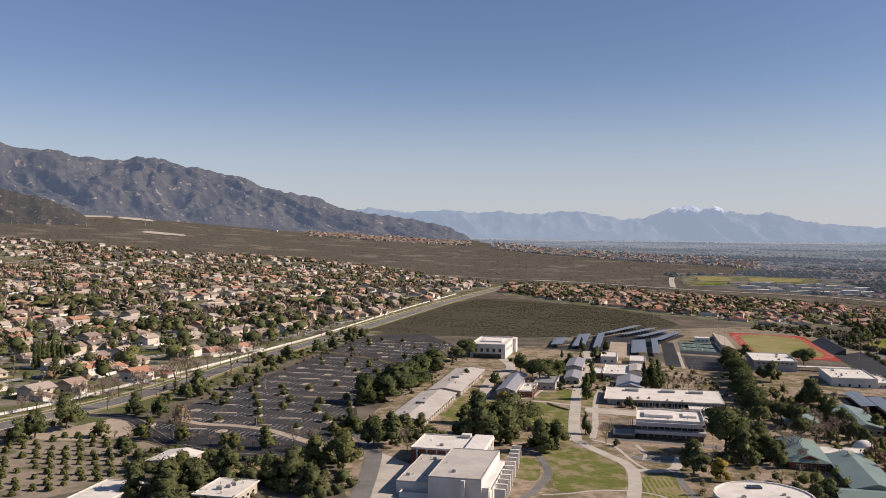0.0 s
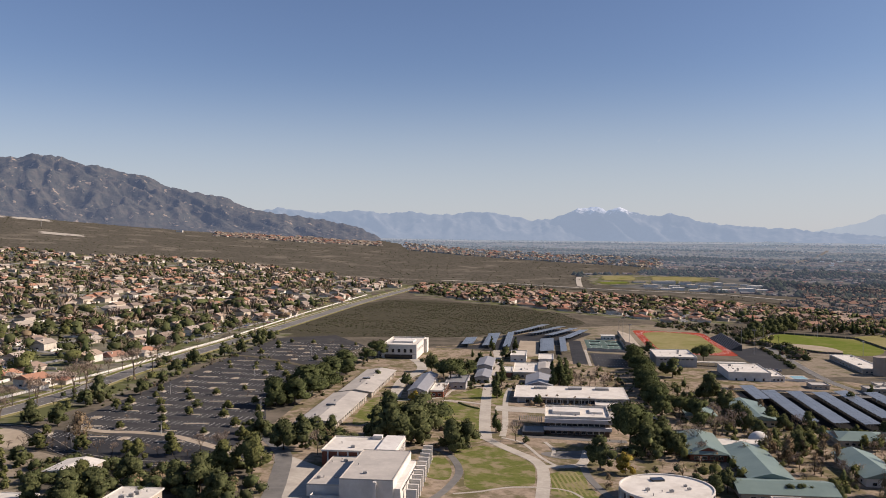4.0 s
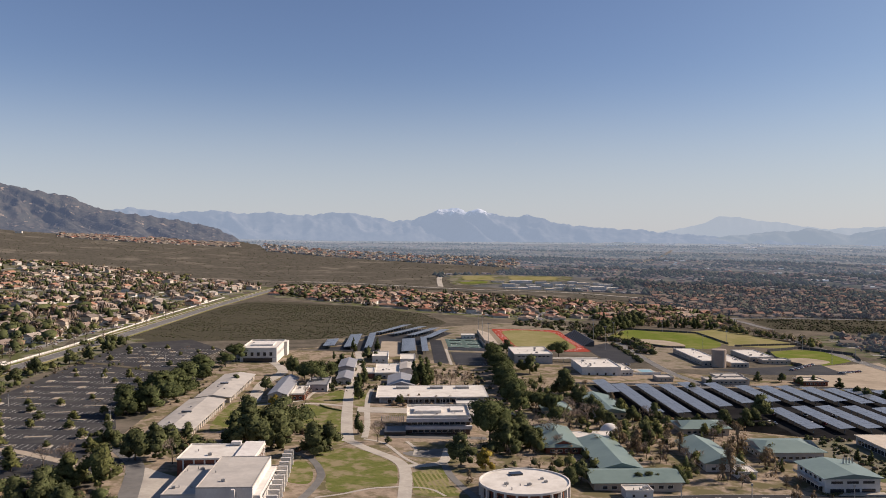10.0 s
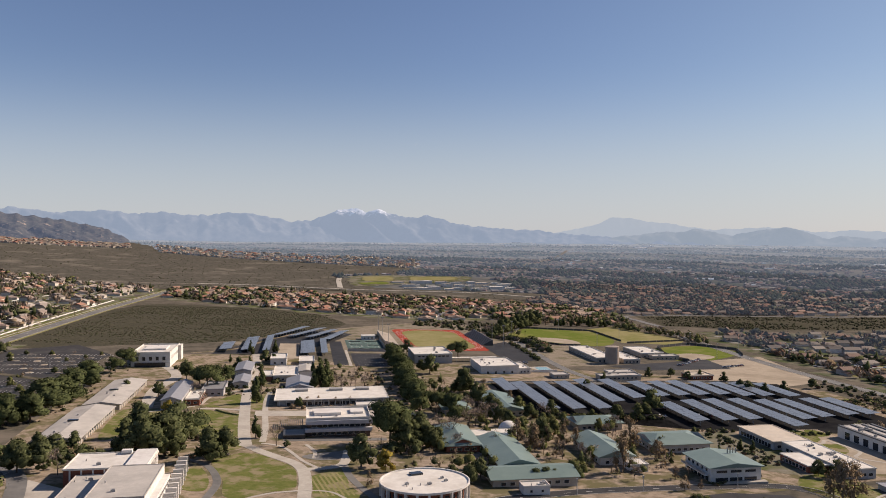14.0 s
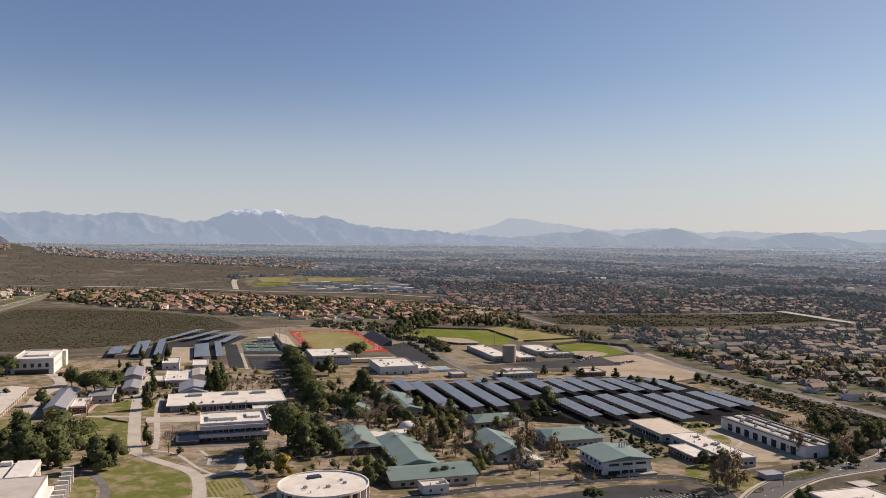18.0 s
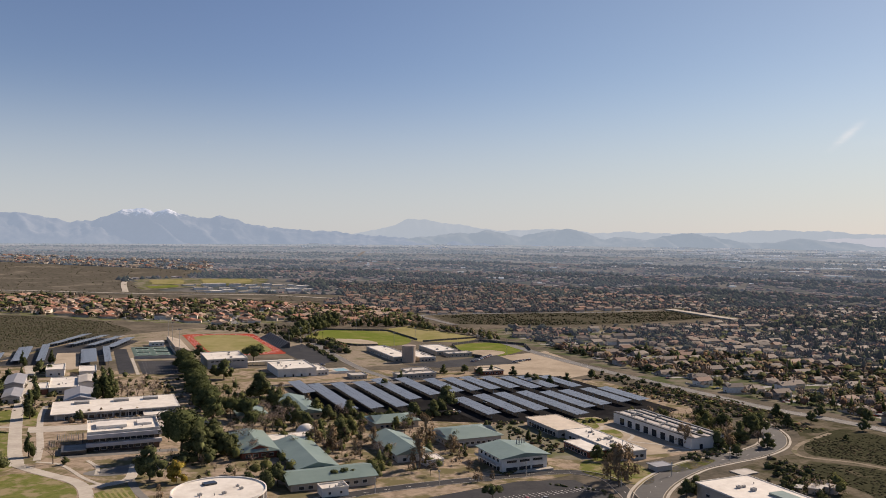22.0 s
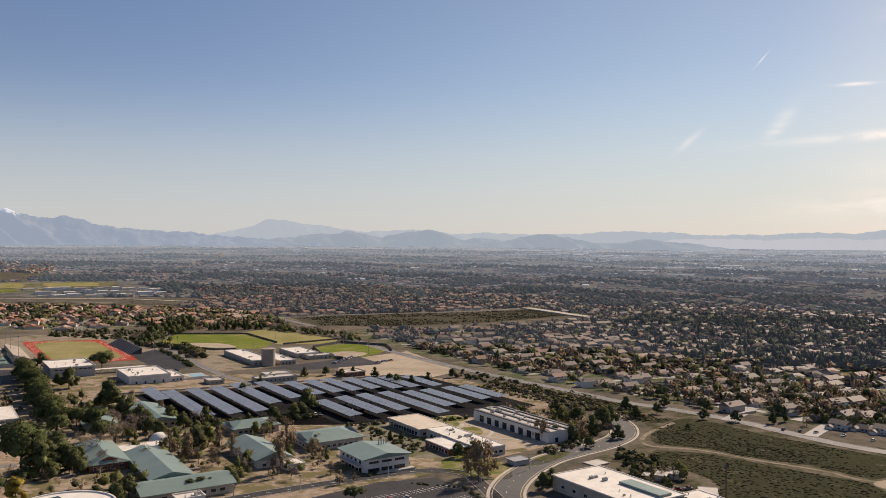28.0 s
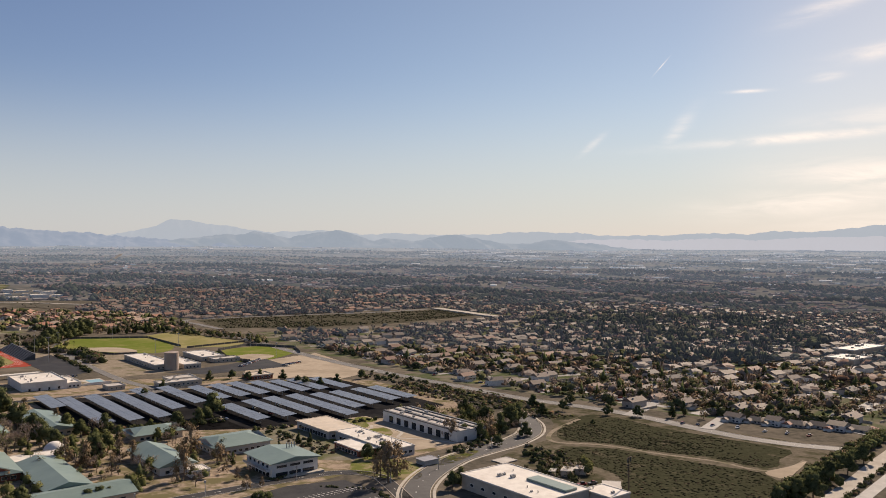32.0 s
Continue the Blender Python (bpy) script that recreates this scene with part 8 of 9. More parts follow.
for k in range(14):
    x, y = at(-290 + k * 8, 414 + k * 0.6)
    small_tree(2 if k % 3 else 1, x, y, r6.uniform(5, 9), k * 50)

# orchard
fruit = tree_model("orchard_tree", "small round citrus tree in an orchard row", "tree", "orchard trees", tree_parts("oak", 35, 220, 0.07), M_LIGHTLEAF, )
done = False
OP = np.array([(-262, 442), (-194, 470), (-150, 440), (-152, 395), (-190, 350), (-262, 340)], float)
for i in range(16):
    for j in range(17):
        x, y = -262 + i * 7.4 + (j % 2) * 2.5, 338 + j * 8.4
        if not in_poly(np.array([x]), np.array([y]), OP)[0] or r6.random() < 0.12:
            continue
        h = r6.uniform(2.4, 3.6)
        m = pose(x, y, gz(x, y) - 0.4, 0, 0, r6.uniform(0, 360)) @ Matrix.Diagonal((h * 1.45, h * 1.45, h * 1.1, 1))
        if not done:
            fruit.matrix_world = m
            done = True
        else:
            copy_thing(fruit, pose(0, 0, 0)).matrix_basis = m

# boulevard wall, with posts, and bare street trees
wall_line = ease([(-285, 480), (-254, 540), (-241, 580), (-231, 610), (-217, 650), (-192, 730), (-160, 850), (-138, 930), (-104, 1085), (-56, 1298), (26, 1629)], 5)
bw = thing("boundary_wall", *wall_line[12], "low white plastered wall along the boulevard", "wall", kind="structure")
ob = strip("wall_run", wall_line, 0.4, M_WHITE, 1.5, parent=bw, thick=2.1)
ob.matrix_parent_inverse = bw.matrix_world.inverted()
first = None
for i in range(0, len(wall_line) - 1):
    (xa, ya), (xb, yb) = wall_line[i], wall_line[i + 1]
    for s in range(3):
        x, y = xa + (xb - xa) * s / 3, ya + (yb - ya) * s / 3
        if first is None:
            first = part("wall_post", box_mesh(-0.45, 0.45, -0.45, 0.45, -0.5, 1.8), M_WHITE, bw)
            first.location = (x - bw.location.x, y - bw.location.y, gz(x, y) - bw.location.z)
        else:
            again(first, (x - bw.location.x, y - bw.location.y, gz(x, y) - bw.location.z))
street_tree = tree_model("street_tree", "pale-barked bare sycamore along the boulevard", "tree", "boulevard sycamores", bare_parts(41, 300), M_TWIG)
for k in range(54):
    i = 6 + k
    if i >= len(boulevard) - 2:
        break
    if k % 3 == 1:
        continue
    (xa, ya), (xb, yb) = boulevard[i], boulevard[i + 1]
    d = Vector((xb - xa, yb - ya)).normalized()
    x, y = xa - d.y * 11.5 + r6.uniform(-1, 1), ya + d.x * 11.5 + r6.uniform(-6, 6)
    h = r6.uniform(12, 19)
    m = pose(x, y, gz(x, y), 0, 0, k * 70) @ Matrix.Diagonal((h * 0.8, h * 0.8, h, 1))
    if k == 0:
        street_tree.matrix_world = m
    else:
        copy_thing(street_tree, pose(0, 0, 0)).matrix_basis = m

# white-roofed buildings below the lot
for lab, u0, u1, v0, v1, h in (("low building with a white angular roof among trees", -232, -214, 366, 388, 4.5), ("low white-roofed building with roof units among trees", -184, -166, 326, 350, 5), ("low white-roofed house among trees", -231, -214, 306, 334, 4)):
    block("garden_hall", lab, u0, u1, v0, v1, h, M_TANWALL, M_WHITEROOF, "flat" if h != 4.5 else "gable", over=0.8, rise=1.5, lip=0.3, units=3 if h == 5 else 0, rows=(("front", 4, 2.0, 1.4, 1.2), ("right", 4, 2.0, 1.4, 1.2)))


# ---- bleachers, lights, fences, pool ----
def bleacher(u0, u1, v0, v1, h, mat, label, rise_left):
    w, d = u1 - u0, v1 - v0
    x, y = at((u0 + u1) / 2, (v0 + v1) / 2)
    e = thing("bleachers", x, y, label, "bleachers", turn=CAMPUS)
    n = 9
    for i in range(n):
        a = -w / 2 + w * i / n
        k = (n - i) if rise_left else (i + 1)
        part("tier", box_mesh(a + 0.02, a + w / n - 0.02, -d / 2, d / 2, -0.6, h * k / n), mat, e)
    return e


bleacher(90, 106, 985, 1095, 5, M_TANWALL, "pale concrete bleachers beside the running track", True)
bleacher(205, 219, 985, 1100, 7, M_DARKMETAL, "dark metal grandstand beside the running track", False)
block("press_box", "small white press box", 66, 82, 1030, 1044, 5, M_WHITE, M_WHITEROOF, over=0.4, lip=0.2, rows=(("front", 3, 2, 1.4, 1.6),))


def pole_light(x, y, h, label, name="flood_light", arms=4):
    e = thing(name, x, y, label, "light pole", "tall light poles")
    bm = bmesh.new()
    cyl(bm, 0, 0, -0.5, h, 0.3, 0.16, 8)
    part("pole", bm, M_STEEL, e)
    for k in range(arms):
        part("lamp", box_mesh(-0.4 + (k - (arms - 1) / 2) * 1.1, 0.4 + (k - (arms - 1) / 2) * 1.1, -0.3, 0.3, h + 0.05, h + 0.8), M_STEEL, e)
    part("crossbar", box_mesh(-arms * 0.6, arms * 0.6, -0.1, 0.1, h - 0.2, h + 0.046), M_STEEL, e)
    return e


for u, v in ((92, 960), (92, 1040), (94, 1120), (226, 960), (230, 1040), (232, 1125)):
    pole_light(*at(u, v), 26, "tall steel stadium floodlight")
for x, y in ((520, 1030), (610, 1060), (625, 930), (560, 880), (690, 870), (640, 760), (705, 800)):
    pole_light(x, y, 16, "slim steel field light pole", arms=3)
for x, y in ((300, 340), (250, 350), (330, 300), (370, 300), (430, 306), (485, 320), (215, 355), (280, 268), (250, 290), (-150, 470), (-110, 500), (-130, 620), (-80, 700), (-60, 560), (-40, 820)):
    pole_light(x, y, 7, "short grey lot lamp post", "lamp_post", 1)
# lattice utility tower by the scrub
tw = thing("utility_tower", 388, 192, "brown utility pole with antenna racks", "utility pole")
bm = bmesh.new()
cyl(bm, 0, 0, -1, 22, 0.42, 0.28, 8)
part("pole", bm, M_BARK, tw)
for k in range(6):
    part("crossarm", box_mesh(-2.2, 2.2, -0.15, 0.15, 13 + k * 1.6, 13.3 + k * 1.6), M_BARK, tw)
for sx in (-1.8, -0.9, 0.9, 1.8):
    part("antenna", box_mesh(sx - 0.2, sx + 0.2, -0.4, -0.16, 19.2, 21.6), M_DARKMETAL, tw)


def fence(name, pts, h, mat, label, post=12.0, category="fence"):
    """A fence of panels between posts."""
    e = thing(name, *pts[0], label, category)
    inv = e.matrix_world.inverted()
    for a, b in zip(pts, pts[1:]):
        n = max(1, int(math.hypot(b[0] - a[0], b[1] - a[1]) / post))
        for i in range(n):
            p = (a[0] + (b[0] - a[0]) * i / n, a[1] + (b[1] - a[1]) * i / n)
            q = (a[0] + (b[0] - a[0]) * (i + 0.97) / n, a[1] + (b[1] - a[1]) * (i + 0.97) / n)
            s = strip("fence_panel", [p, q], 0.08, mat, h, parent=e, thick=h - 0.1)
            s.matrix_parent_inverse = inv
            o = part("fence_post", box_mesh(-0.1, 0.1, -0.1, 0.1, -0.4, h + 0.15), M_STEEL, e)
            o.location = (p[0] - e.location.x, p[1] - e.location.y, gz(*p) - e.location.z)
    return e


fence("outfield_fence", [(586, 742), (600, 800), (632, 858), (695, 882), (722, 822), (690, 775)], 3.0, M_DARKMETAL, "dark mesh fence round the baseball outfield")
fence("outfield_fence", [(505, 1015), (570, 1096), (655, 1045), (625, 925)], 2.4, M_DARKMETAL, "dark mesh fence round the softball outfield")
fence("field_fence", [(620, 905), (720, 918)], 2.4, M_DARKMETAL, "dark mesh fence between the fields")
fence("backstop", [(596, 752), (590, 790), (604, 812)], 2.2, M_DARKMETAL, "low dark backstop fence behind the home plate", 8)
fence("backstop", [(512, 925), (520, 900), (545, 893)], 2.2, M_DARKMETAL, "low dark backstop fence behind the home plate", 8)
fence("court_fence", [at(44, 921), at(87, 921), at(87, 1026)], 3.2, M_STEEL, "grey mesh fence beside the tennis courts", 10)
pl = thing("swimming_pool", *at(226, 796), "turquoise swimming pool in a pale deck", "pool", turn=CAMPUS)
part("deck", box_mesh(-17, 10, -16, 18, -0.5, 0.25), M_CONCRETE, pl)
part("basin", box_mesh(-4, 8, -12, 14, 0.26, 0.32), M_WATER, pl, "clear turquoise water")
part("wall_screen", box_mesh(-17, 10, -16.6, -16.2, -0.5, 2.6), M_WHITE, pl)


# ---- parked cars ----
def car_model(v):
    e = tagged(new("parked_car"), "small parked car on asphalt", "car", "parked cars")
    L, Wd, H = ((4.5, 1.8, 1.45), (4.9, 1.95, 1.75), (5.4, 2.0, 1.9))[v]
    bm = box_mesh(-Wd / 2, Wd / 2, -L / 2, L / 2, 0.35, H * 0.58)
    bmesh.ops.bevel(bm, geom=bm.edges[:], offset=0.14, segments=2, affect="EDGES")
    part("body", bm, M_CARPAINT, e)
    bm = bmesh.new()
    vs = add_box(bm, -Wd / 2 + 0.12, Wd / 2 - 0.12, -L * 0.28, L * 0.34 if v < 2 else L * 0.1, H * 0.585, H)
    for q in vs[4:]:
        q.co.x *= 0.82
        q.co.y *= 0.78
    part("cabin", bm, M_GLASS, e, "dark glass cabin")
    part("roof_panel", box_mesh(-Wd * 0.34, Wd * 0.34, -L * 0.2, L * 0.24 if v < 2 else L * 0.06, H + 0.004, H + 0.05), M_CARPAINT, e)
    first = None
    for sx in (-1, 1):
        for sy in (-1, 1):
            loc = (sx * (Wd / 2 - 0.1), sy * L * 0.31, 0.34)
            if first is None:
                bm = bmesh.new()
                cyl(bm, 0, 0, -0.12, 0.12, 0.34, n=12)
                bmesh.ops.rotate(bm, verts=bm.verts, matrix=Matrix.Rotation(math.pi / 2, 3, "Y"))
                first = part("wheel", bm, M_TYRE, e, loc=loc)
            else:
                again(first, loc)
    return e


cars = [car_model(v) for v in range(3)]
fresh = [True] * 3


def park(x, y, turn):
    v = r6.choice((0, 0, 1, 1, 2))
    m = pose(x, y, gz(x, y) + 0.12, 0, 0, turn)
    if fresh[v]:
        fresh[v] = False
        cars[v].matrix_world = m
    else:
        copy_thing(cars[v], m)


for k in range(9):
    park(*at(197 + k * 3.1, 840 - k * 0.2), CAMPUS)
for k in range(16):
    park(560 + k * 3.4, 722 + k * 2.2, 30)
for k in range(8):
    park(600 + k * 4, 700 + k * 1.0, 40)
for k in range(7):
    park(600 + k * 3.2 + r6.uniform(-2, 2), 258 - k * 15 + r6.uniform(-6, 6), 90 + r6.uniform(-8, 8))
for k in range(18):
    park(*at(r6.uniform(170, 400), r6.choice((572, 574, 602))), CAMPUS)
for k in range(6):
    park(235 + k * 9, 318 - k * 3, 0)
for k in range(3):
    park(390 + k * 6, 226 - k * 3, 60)

# ---- shrubs and hedges on the campus ----
BUSH = []
for s in range(4):
    r = np.random.RandomState(140 + s)
    V, F = lumpy(140 + s, 1, 0.3)
    LV, LF = leaf_shell([(0, 0, 0.38, 0.56, 0.56, 0.44)], 26, 0.13, r)
    BUSH.append([(V * np.array([0.52, 0.52, 0.42]) + np.array([0, 0, 0.35]), F, 0), (LV, LF, 1)])


FINE = []
for s in range(5):
    r = np.random.RandomState(240 + s)
    V, F = lumpy(240 + s, 1, 0.3)
    LV, LF = leaf_shell([(0, 0, 0.42, 0.5, 0.5, 0.44), (0.2, 0.1, 0.3, 0.36, 0.36, 0.3), (-0.2, -0.1, 0.5, 0.34, 0.34, 0.32), (0.05, -0.25, 0.35, 0.33, 0.33, 0.3)], 100, 0.06, r)
    FINE.append([(V * np.array([0.46, 0.46, 0.42]) + np.array([0, 0, 0.4]), F, s % 2), (LV, LF, (2, 2, 2, 3, 2)[s])])


def bushes(label, poly, n, seed, h0, h1):
    merge("bushes", label, "bushes", BUSH, strewn(poly, n, 0, 3000, seed, h0, h1, 0, 4, 0), [M_WOODS, M_OAK], soft=True)


def along(pts, n, seed, wide, h0, h1):
    r = np.random.RandomState(seed)
    P = np.array(pts, float)
    seg = np.hypot(*np.diff(P, axis=0).T)
    t = np.sort(r.rand(n)) * seg.sum()
    X = np.interp(t, np.concatenate([[0], np.cumsum(seg)]), P[:, 0]) + r.uniform(-wide, wide, n)
    Y = np.interp(t, np.concatenate([[0], np.cumsum(seg)]), P[:, 1]) + r.uniform(-wide, wide, n)
    H = r.uniform(h0, h1, n)
    return np.stack([X, Y, heights(X, Y) - 0.2, r.uniform(0, 6, n), H * 1.2, H * 1.2, H, r.randint(0, 4, n)], 1)


for lab, pts, n, wd, h0, h1 in (("clipped dark hedge along the field drive", [(468, 930), (450, 860), (428, 785)], 80, 3, 2, 4), ("shrubs along the boulevard's campus side", [(-184, 560), (-158, 660), (-122, 808), (-88, 985)], 120, 15, 0.7, 2.6),
                                ("bushes round the lower drive", [(-150, 440), (-110, 426), (-75, 424), (-50, 436)], 80, 6, 1.5, 5.6), ("low hedge by the loop road", [(300, 322), (316, 300), (300, 262)], 60, 1.5, 1, 1.6),
                                ("hedge below the green office", [(290, 348), (330, 356)], 50, 2, 1, 2), ("bushes along the avenue", [(620, 600), (600, 500), (570, 420), (545, 385)], 150, 16, 1.2, 4.5),
                                ("dry bushes behind the laboratory", [(478, 412), (465, 372), (480, 340), (510, 345)], 60, 9, 1.5, 4), ("trees and bushes along the channel", [(440, 134), (504, 134), (552, 133), (660, 130)], 110, 4, 4, 8), ("low hedge between the channel and its road", [(440, 109), (520, 109), (640, 107)], 70, 1.5, 1.5, 3), ("trees behind the row of houses", [(652, 250), (664, 205), (680, 160)], 60, 4, 4, 9),
                                ("park trees north of the softball field", [(480, 1000), (540, 1090), (604, 1150), (739, 1110)], 90, 22, 5, 13), ("trees along the baseball field", [(725, 1090), (745, 950), (720, 880)], 110, 12, 5, 11),
                                ("bushes beside the curved road", [(405, 318), (440, 322), (480, 335)], 60, 6, 1.5, 3.5), ("shrubs in front of the solar canopies", [at(160, 571), at(205, 571), at(250, 566)], 60, 4, 1.5, 4.5), ("shrubs on the slope by the classrooms", [at(258, 515), at(266, 470), at(256, 440)], 70, 8, 0.8, 3), ("shrubs along the edge of the solar lot", [at(254, 528), at(300, 519), at(340, 514)], 50, 3, 1, 3.5), ("scrub by the warehouse", [(400, 235), (425, 262), (450, 285)], 90, 12, 1.5, 4.5), ("trees by the track", [(470, 1000), (500, 930), (470, 850)], 60, 12, 4, 9),
                                ("garden bushes behind the hall", [(-60, 520), (-30, 500), (0, 480)], 120, 14, 2, 6), ("bushes below the parking lot", [(-150, 420), (-100, 395), (-60, 380)], 110, 22, 2, 7.5), ("dense trees around the garden halls", [(-118, 366), (-105, 345), (-84, 345)], 50, 9, 3, 9)):
    fine = h1 > 5.5 and min(math.hypot(*q) for q in pts) < 600
    places_ = along(pts, n, len(lab) * 7, wd, h0, h1)
    if fine:
        places_[:, 7] = np.arange(n) % 5
    mixed = lab.startswith(("park trees", "trees along"))
    if mixed:
        places_[:, 7] = np.array((0, 3, 5, 1, 6, 4, 7))[np.arange(n) % 7]
        merge("small_trees", lab, "trees", close_shapes, places_, TREE_MATS, soft=True)
        continue
    merge("bushes", lab, "bushes", FINE if fine else BUSH, places_, [M_OAK, M_PINE, M_OAK, M_AUTUMN] if fine else [M_WOODS, M_OAK], soft=True)
verge = []
for k, (x, y, h, n) in enumerate(((-198, 547, 4, 5), (-190, 572, 5, 7), (-180, 536, 4, 5), (-177, 614, 5, 6), (-190, 605, 6, 6), (-170, 662, 6, 6), (-164, 740, 9, 9), (-145, 683, 8, 7), (-147, 764, 9, 10), (-132, 766, 9, 8), (-150, 647, 4, 5), (-112, 939, 9, 8), (-100, 959, 10, 9), (-118, 880, 6, 7), (-110, 806, 4, 6), (-80, 795, 4, 5), (-60, 775, 4, 4))):
    rv = np.random.RandomState(300 + k)
    X, Y, H = x + rv.normal(0, h * 0.75, n), y + rv.normal(0, h * 1.1, n), h * rv.uniform(0.5, 1.1, n)
    verge.append(np.stack([X, Y, heights(X, Y) - 0.2, rv.uniform(0, 6, n), H * 1.25, H * 1.25, H, rv.choice(11, n, p=np.array((3, 3, 3, 3, 1, 1.5, 1.5, 3, 0.6, 0.6, 0)) / 20.2)], 1))
merge("small_trees", "olive, dark green and bare small trees in clumps between boulevard and lot", "trees", close_shapes, np.concatenate(verge), TREE_MATS, soft=True)
bushes("bushes between the pavilions", [(150, 470), (240, 520), (330, 470), (300, 380), (230, 372), (150, 420)], 110, 51, 0.8, 2.8)
for lab, poly, n, sd in (("brown and olive small trees between the pavilions", [(150, 470), (240, 520), (330, 470), (300, 380), (230, 372), (150, 420)], 190, 81), ("bare and rust-brown small trees beside the pines", [(235, 700), (275, 690), (275, 560), (240, 520), (215, 530)], 50, 82), ("rust-brown thicket behind the laboratory", [(470, 425), (520, 418), (525, 365), (478, 330), (440, 322), (452, 340), (472, 365)], 130, 83), ("brown brush beside the sheds", [(415, 262), (430, 240), (425, 228), (405, 235)], 16, 84)):
    merge("small_trees", lab, "trees", close_shapes, strewn(poly, n, 0, 3000, sd, 3, 10, 0.05, mix=(1.0, 1.0, 0.6, 3, 2.2, 3, 3, 1.6)), TREE_MATS, soft=True)
merge("small_trees", "bare brown thicket beside the workshops", "trees", tree_shapes, strewn([at(8, 690), at(60, 690), at(62, 795), at(12, 795)], 46, 0, 3000, 86, 4, 8, 0, mix=(0.4, 0.2, 0.2, 1, 2, 3, 3, 0.2)), TREE_MATS, soft=True)
merge("bushes", "rust-brown clipped trees before the long hall", "bushes", FINE, along([at(-15, 607), at(34, 605)], 9, 87, 1.0, 3.0, 4.4), [M_AUTUMN] * 4, soft=True)
bushes("bushes beside the pines", [(170, 760), (260, 740), (290, 620), (250, 500), (200, 500), (180, 640)], 200, 52, 1.2, 4.5)
bushes("bushes around the lodges", [(60, 800), (140, 820), (150, 660), (90, 650)], 220, 53, 1.2, 5)
bushes("bushes along the sheds", [(-70, 600), (-20, 800), (30, 830), (10, 700), (-40, 560)], 160, 54, 1.0, 3.5)
bushes("bushes in the grove beside the hall", [(0, 480), (70, 470), (70, 520), (40, 545), (10, 520)], 120, 55, 1.5, 5)
bushes("dry bushes round the sports fields", [(460, 1200), (560, 1180), (500, 1010), (420, 1160)], 160, 56, 2, 7)

merge("bushes", "low olive and brown scrub along the avenue", "bushes", tree_shapes, strewn([(562, 520), (604, 530), (612, 440), (596, 385), (566, 325), (536, 335), (556, 395), (552, 455)], 850, 0, 3000, 88, 0.9, 3.4, 0, clump=0.3, wide=1.5, fine=0), [M_WOODS, M_WOODS, M_LIGHTLEAF, M_AUTUMN, M_TWIG, M_LIGHTLEAF], soft=True)
park_tree = tree_model("park_tree", "bare brown winter tree beside the sports fields", "tree", "park trees", bare_parts(43, 320), M_TWIG)
spots_ = along([(470, 1010), (540, 1100), (604, 1160), (745, 1115), (740, 960), (720, 880)], 40, 77, 14, 9, 15)
for k, q in enumerate(spots_):
    m = pose(q[0], q[1], gz(q[0], q[1]), 0, 0, k * 47) @ Matrix.Diagonal((q[6] * 0.9, q[6] * 0.9, q[6], 1))
    if k == 0:
        park_tree.matrix_world = m
    else:
        copy_thing(park_tree, pose(0, 0, 0)).matrix_basis = m

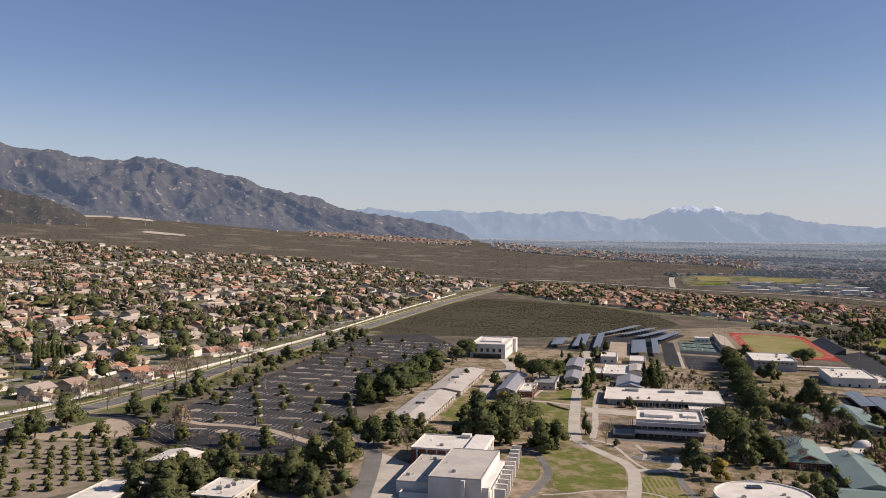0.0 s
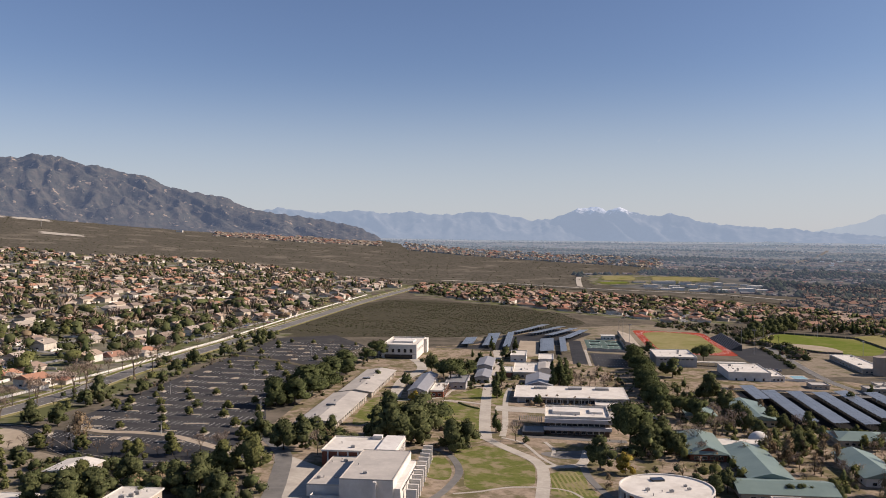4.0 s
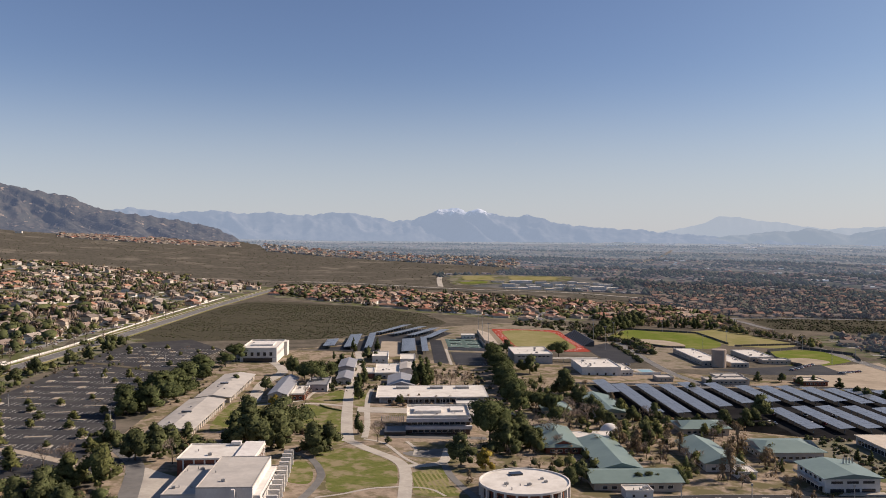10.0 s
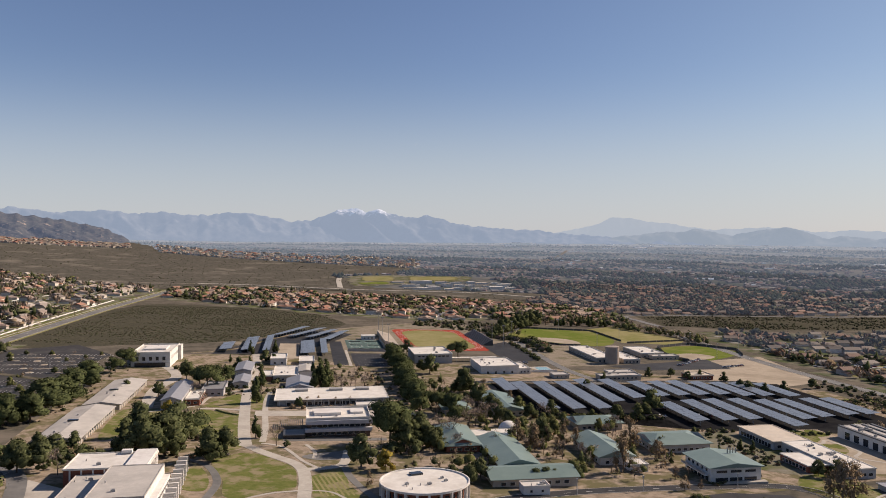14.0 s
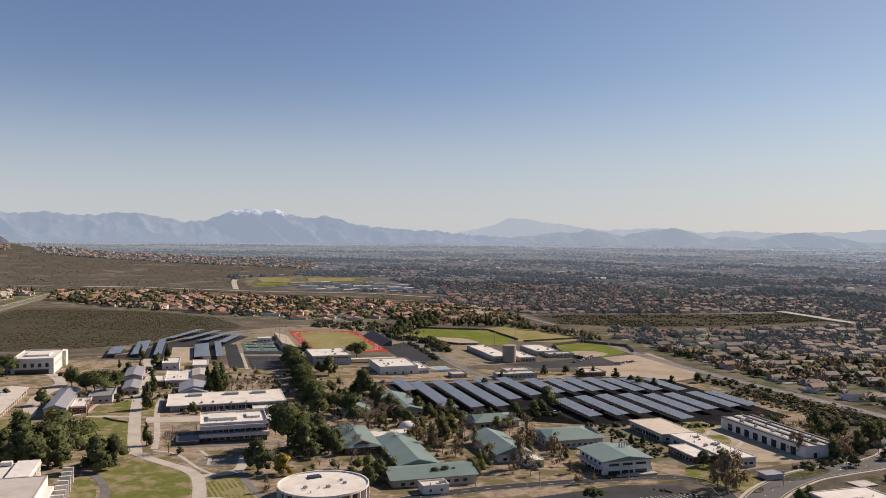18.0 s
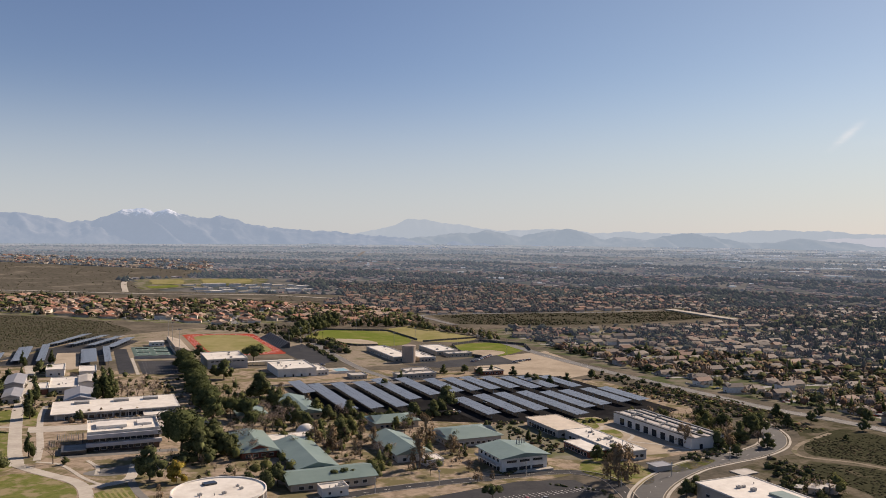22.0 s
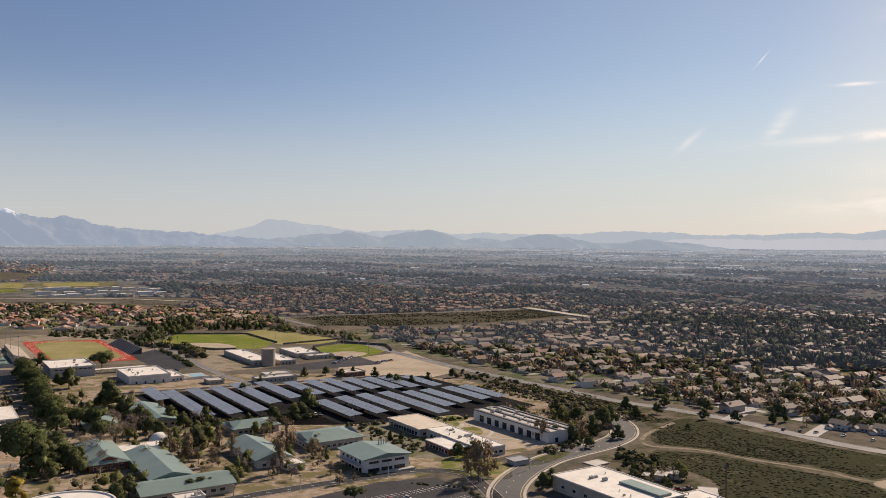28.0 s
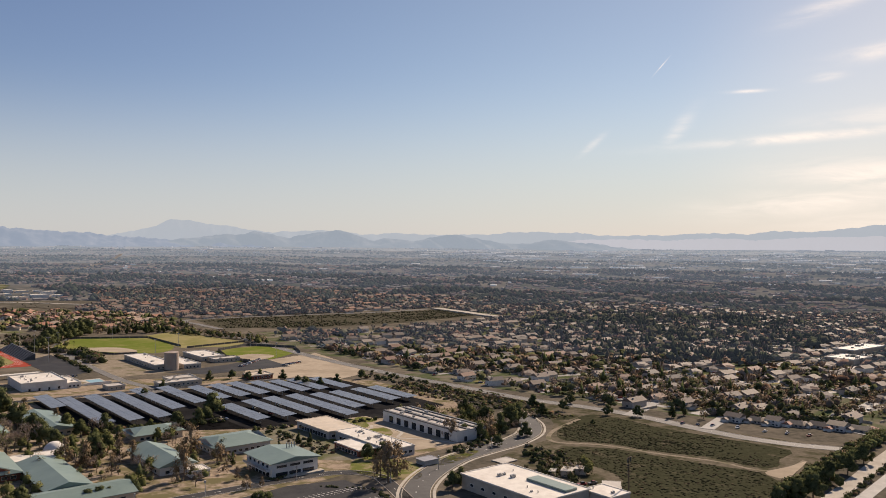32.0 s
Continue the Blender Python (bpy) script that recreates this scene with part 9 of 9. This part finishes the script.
# far school with its green field
drape("school_field", [(625, 2140), (660, 2300), (690, 2410), (820, 2420), (1035, 2345), (985, 2240), (745, 2175)], M_YARD, 0.9, "dry far-off school field", "field", 16.0)
for q in ([(650, 2170), (665, 2215), (735, 2225), (720, 2185)], [(690, 2260), (720, 2380), (800, 2385), (770, 2270)], [(830, 2270), (860, 2370), (990, 2335), (950, 2250)]):
    drape("school_pitch", q, M_FIELD if q[0][0] < 660 else M_STRAW, 1.5, "green far-off school sports pitch", "field", 10.0)
for k in range(26):
    s_, q_ = (k % 9) / 8.0, (k // 9) / 2.0
    x, y = 735 + s_ * 290 + q_ * 40 + r6.uniform(-10, 10), 2040 + q_ * 170 - s_ * (10 + q_ * 60) + r6.uniform(-12, 12)
    w, d, h = r6.uniform(9, 20), r6.uniform(8, 16), r6.choice((2.5, 3, 3.5, 6))
    e = thing("school_building", x, y, "pale far-off flat-roofed school building", "building", "far school buildings", turn=r6.uniform(-20, 0))
    part("wall", box_mesh(-w, w, -d, d, -3, h), M_WHITE, e)
    part("roof", flat_roof(2 * w, 2 * d, h + 0.4, 0.5), M_WHITEROOF if k % 3 else M_TANROOF, e)
for x, y, w, d in ((1270, 282, 90, 30), (1120, 262, 46, 36)):
    e = thing("shopping_block", x, y, "pale flat-roofed shop building in the east tract", "building", turn=-14)
    part("wall", box_mesh(-w / 2, w / 2, -d / 2, d / 2, -3, 7), M_TANWALL, e)
    part("roof", flat_roof(w, d, 7.4, 0.8), M_WHITEROOF, e)
    roof_units(e, w * 0.8, d * 0.8, 7.4, 4, RNG, 4)
# yard sheds beside the warehouse
for x, y, t, w, d, h in ((410, 240, 20, 9, 6, 3), (418, 236, 20, 7, 6, 3), (404, 246, 20, 6, 3, 2.5), (395, 205, 30, 14, 9, 3.5), (412, 284, -10, 12, 9, 0.3)):
    e = thing("yard_shed", x, y, "weathered storage shed beside the scrub lot", "shed", turn=t)
    part("wall", box_mesh(-w / 2, w / 2, -d / 2, d / 2, -1, h), M_TANWALL, e)
    part("roof", flat_roof(w, d, h + 0.36, 0.1, over=0.3), M_GREYROOF, e)

# quarry, reservoir tank and pylons at the mountain's foot
for q in ([(-1640, 3590), (-1440, 3690), (-1420, 3620), (-1600, 3510)], [(-1400, 3680), (-1300, 3720), (-1240, 3640), (-1360, 3600)], [(-1100, 3140), (-970, 3150), (-950, 3090), (-1060, 3060)]):
    drape("quarry_floor", q, M_CONCRETE, 2.5, "pale quarry floor at the foot of the mountain", "quarry", 18.0)
e = thing("reservoir_tank", -745, 3760, "small white water tank on the scrub fan", "tank")
part("tank_shell", box_mesh(-13, 13, -9, 9, -4, 8), M_WHITE, e)
for x, y in ((-1537, 3026), (-1319, 3142), (-600, 3780), (-1182, 3371)):
    e = thing("pylon", x, y, "slim far-off steel power pylon on the scrub fan", "pylon", "power pylons")
    bm = bmesh.new()
    cyl(bm, 0, 0, -2, 34, 1.4, 0.5, 6)
    part("mast", bm, M_STEEL, e)
    for z in (24, 29):
        part("arm", box_mesh(-6, 6, -0.5, 0.5, z, z + 0.8), M_STEEL, e)
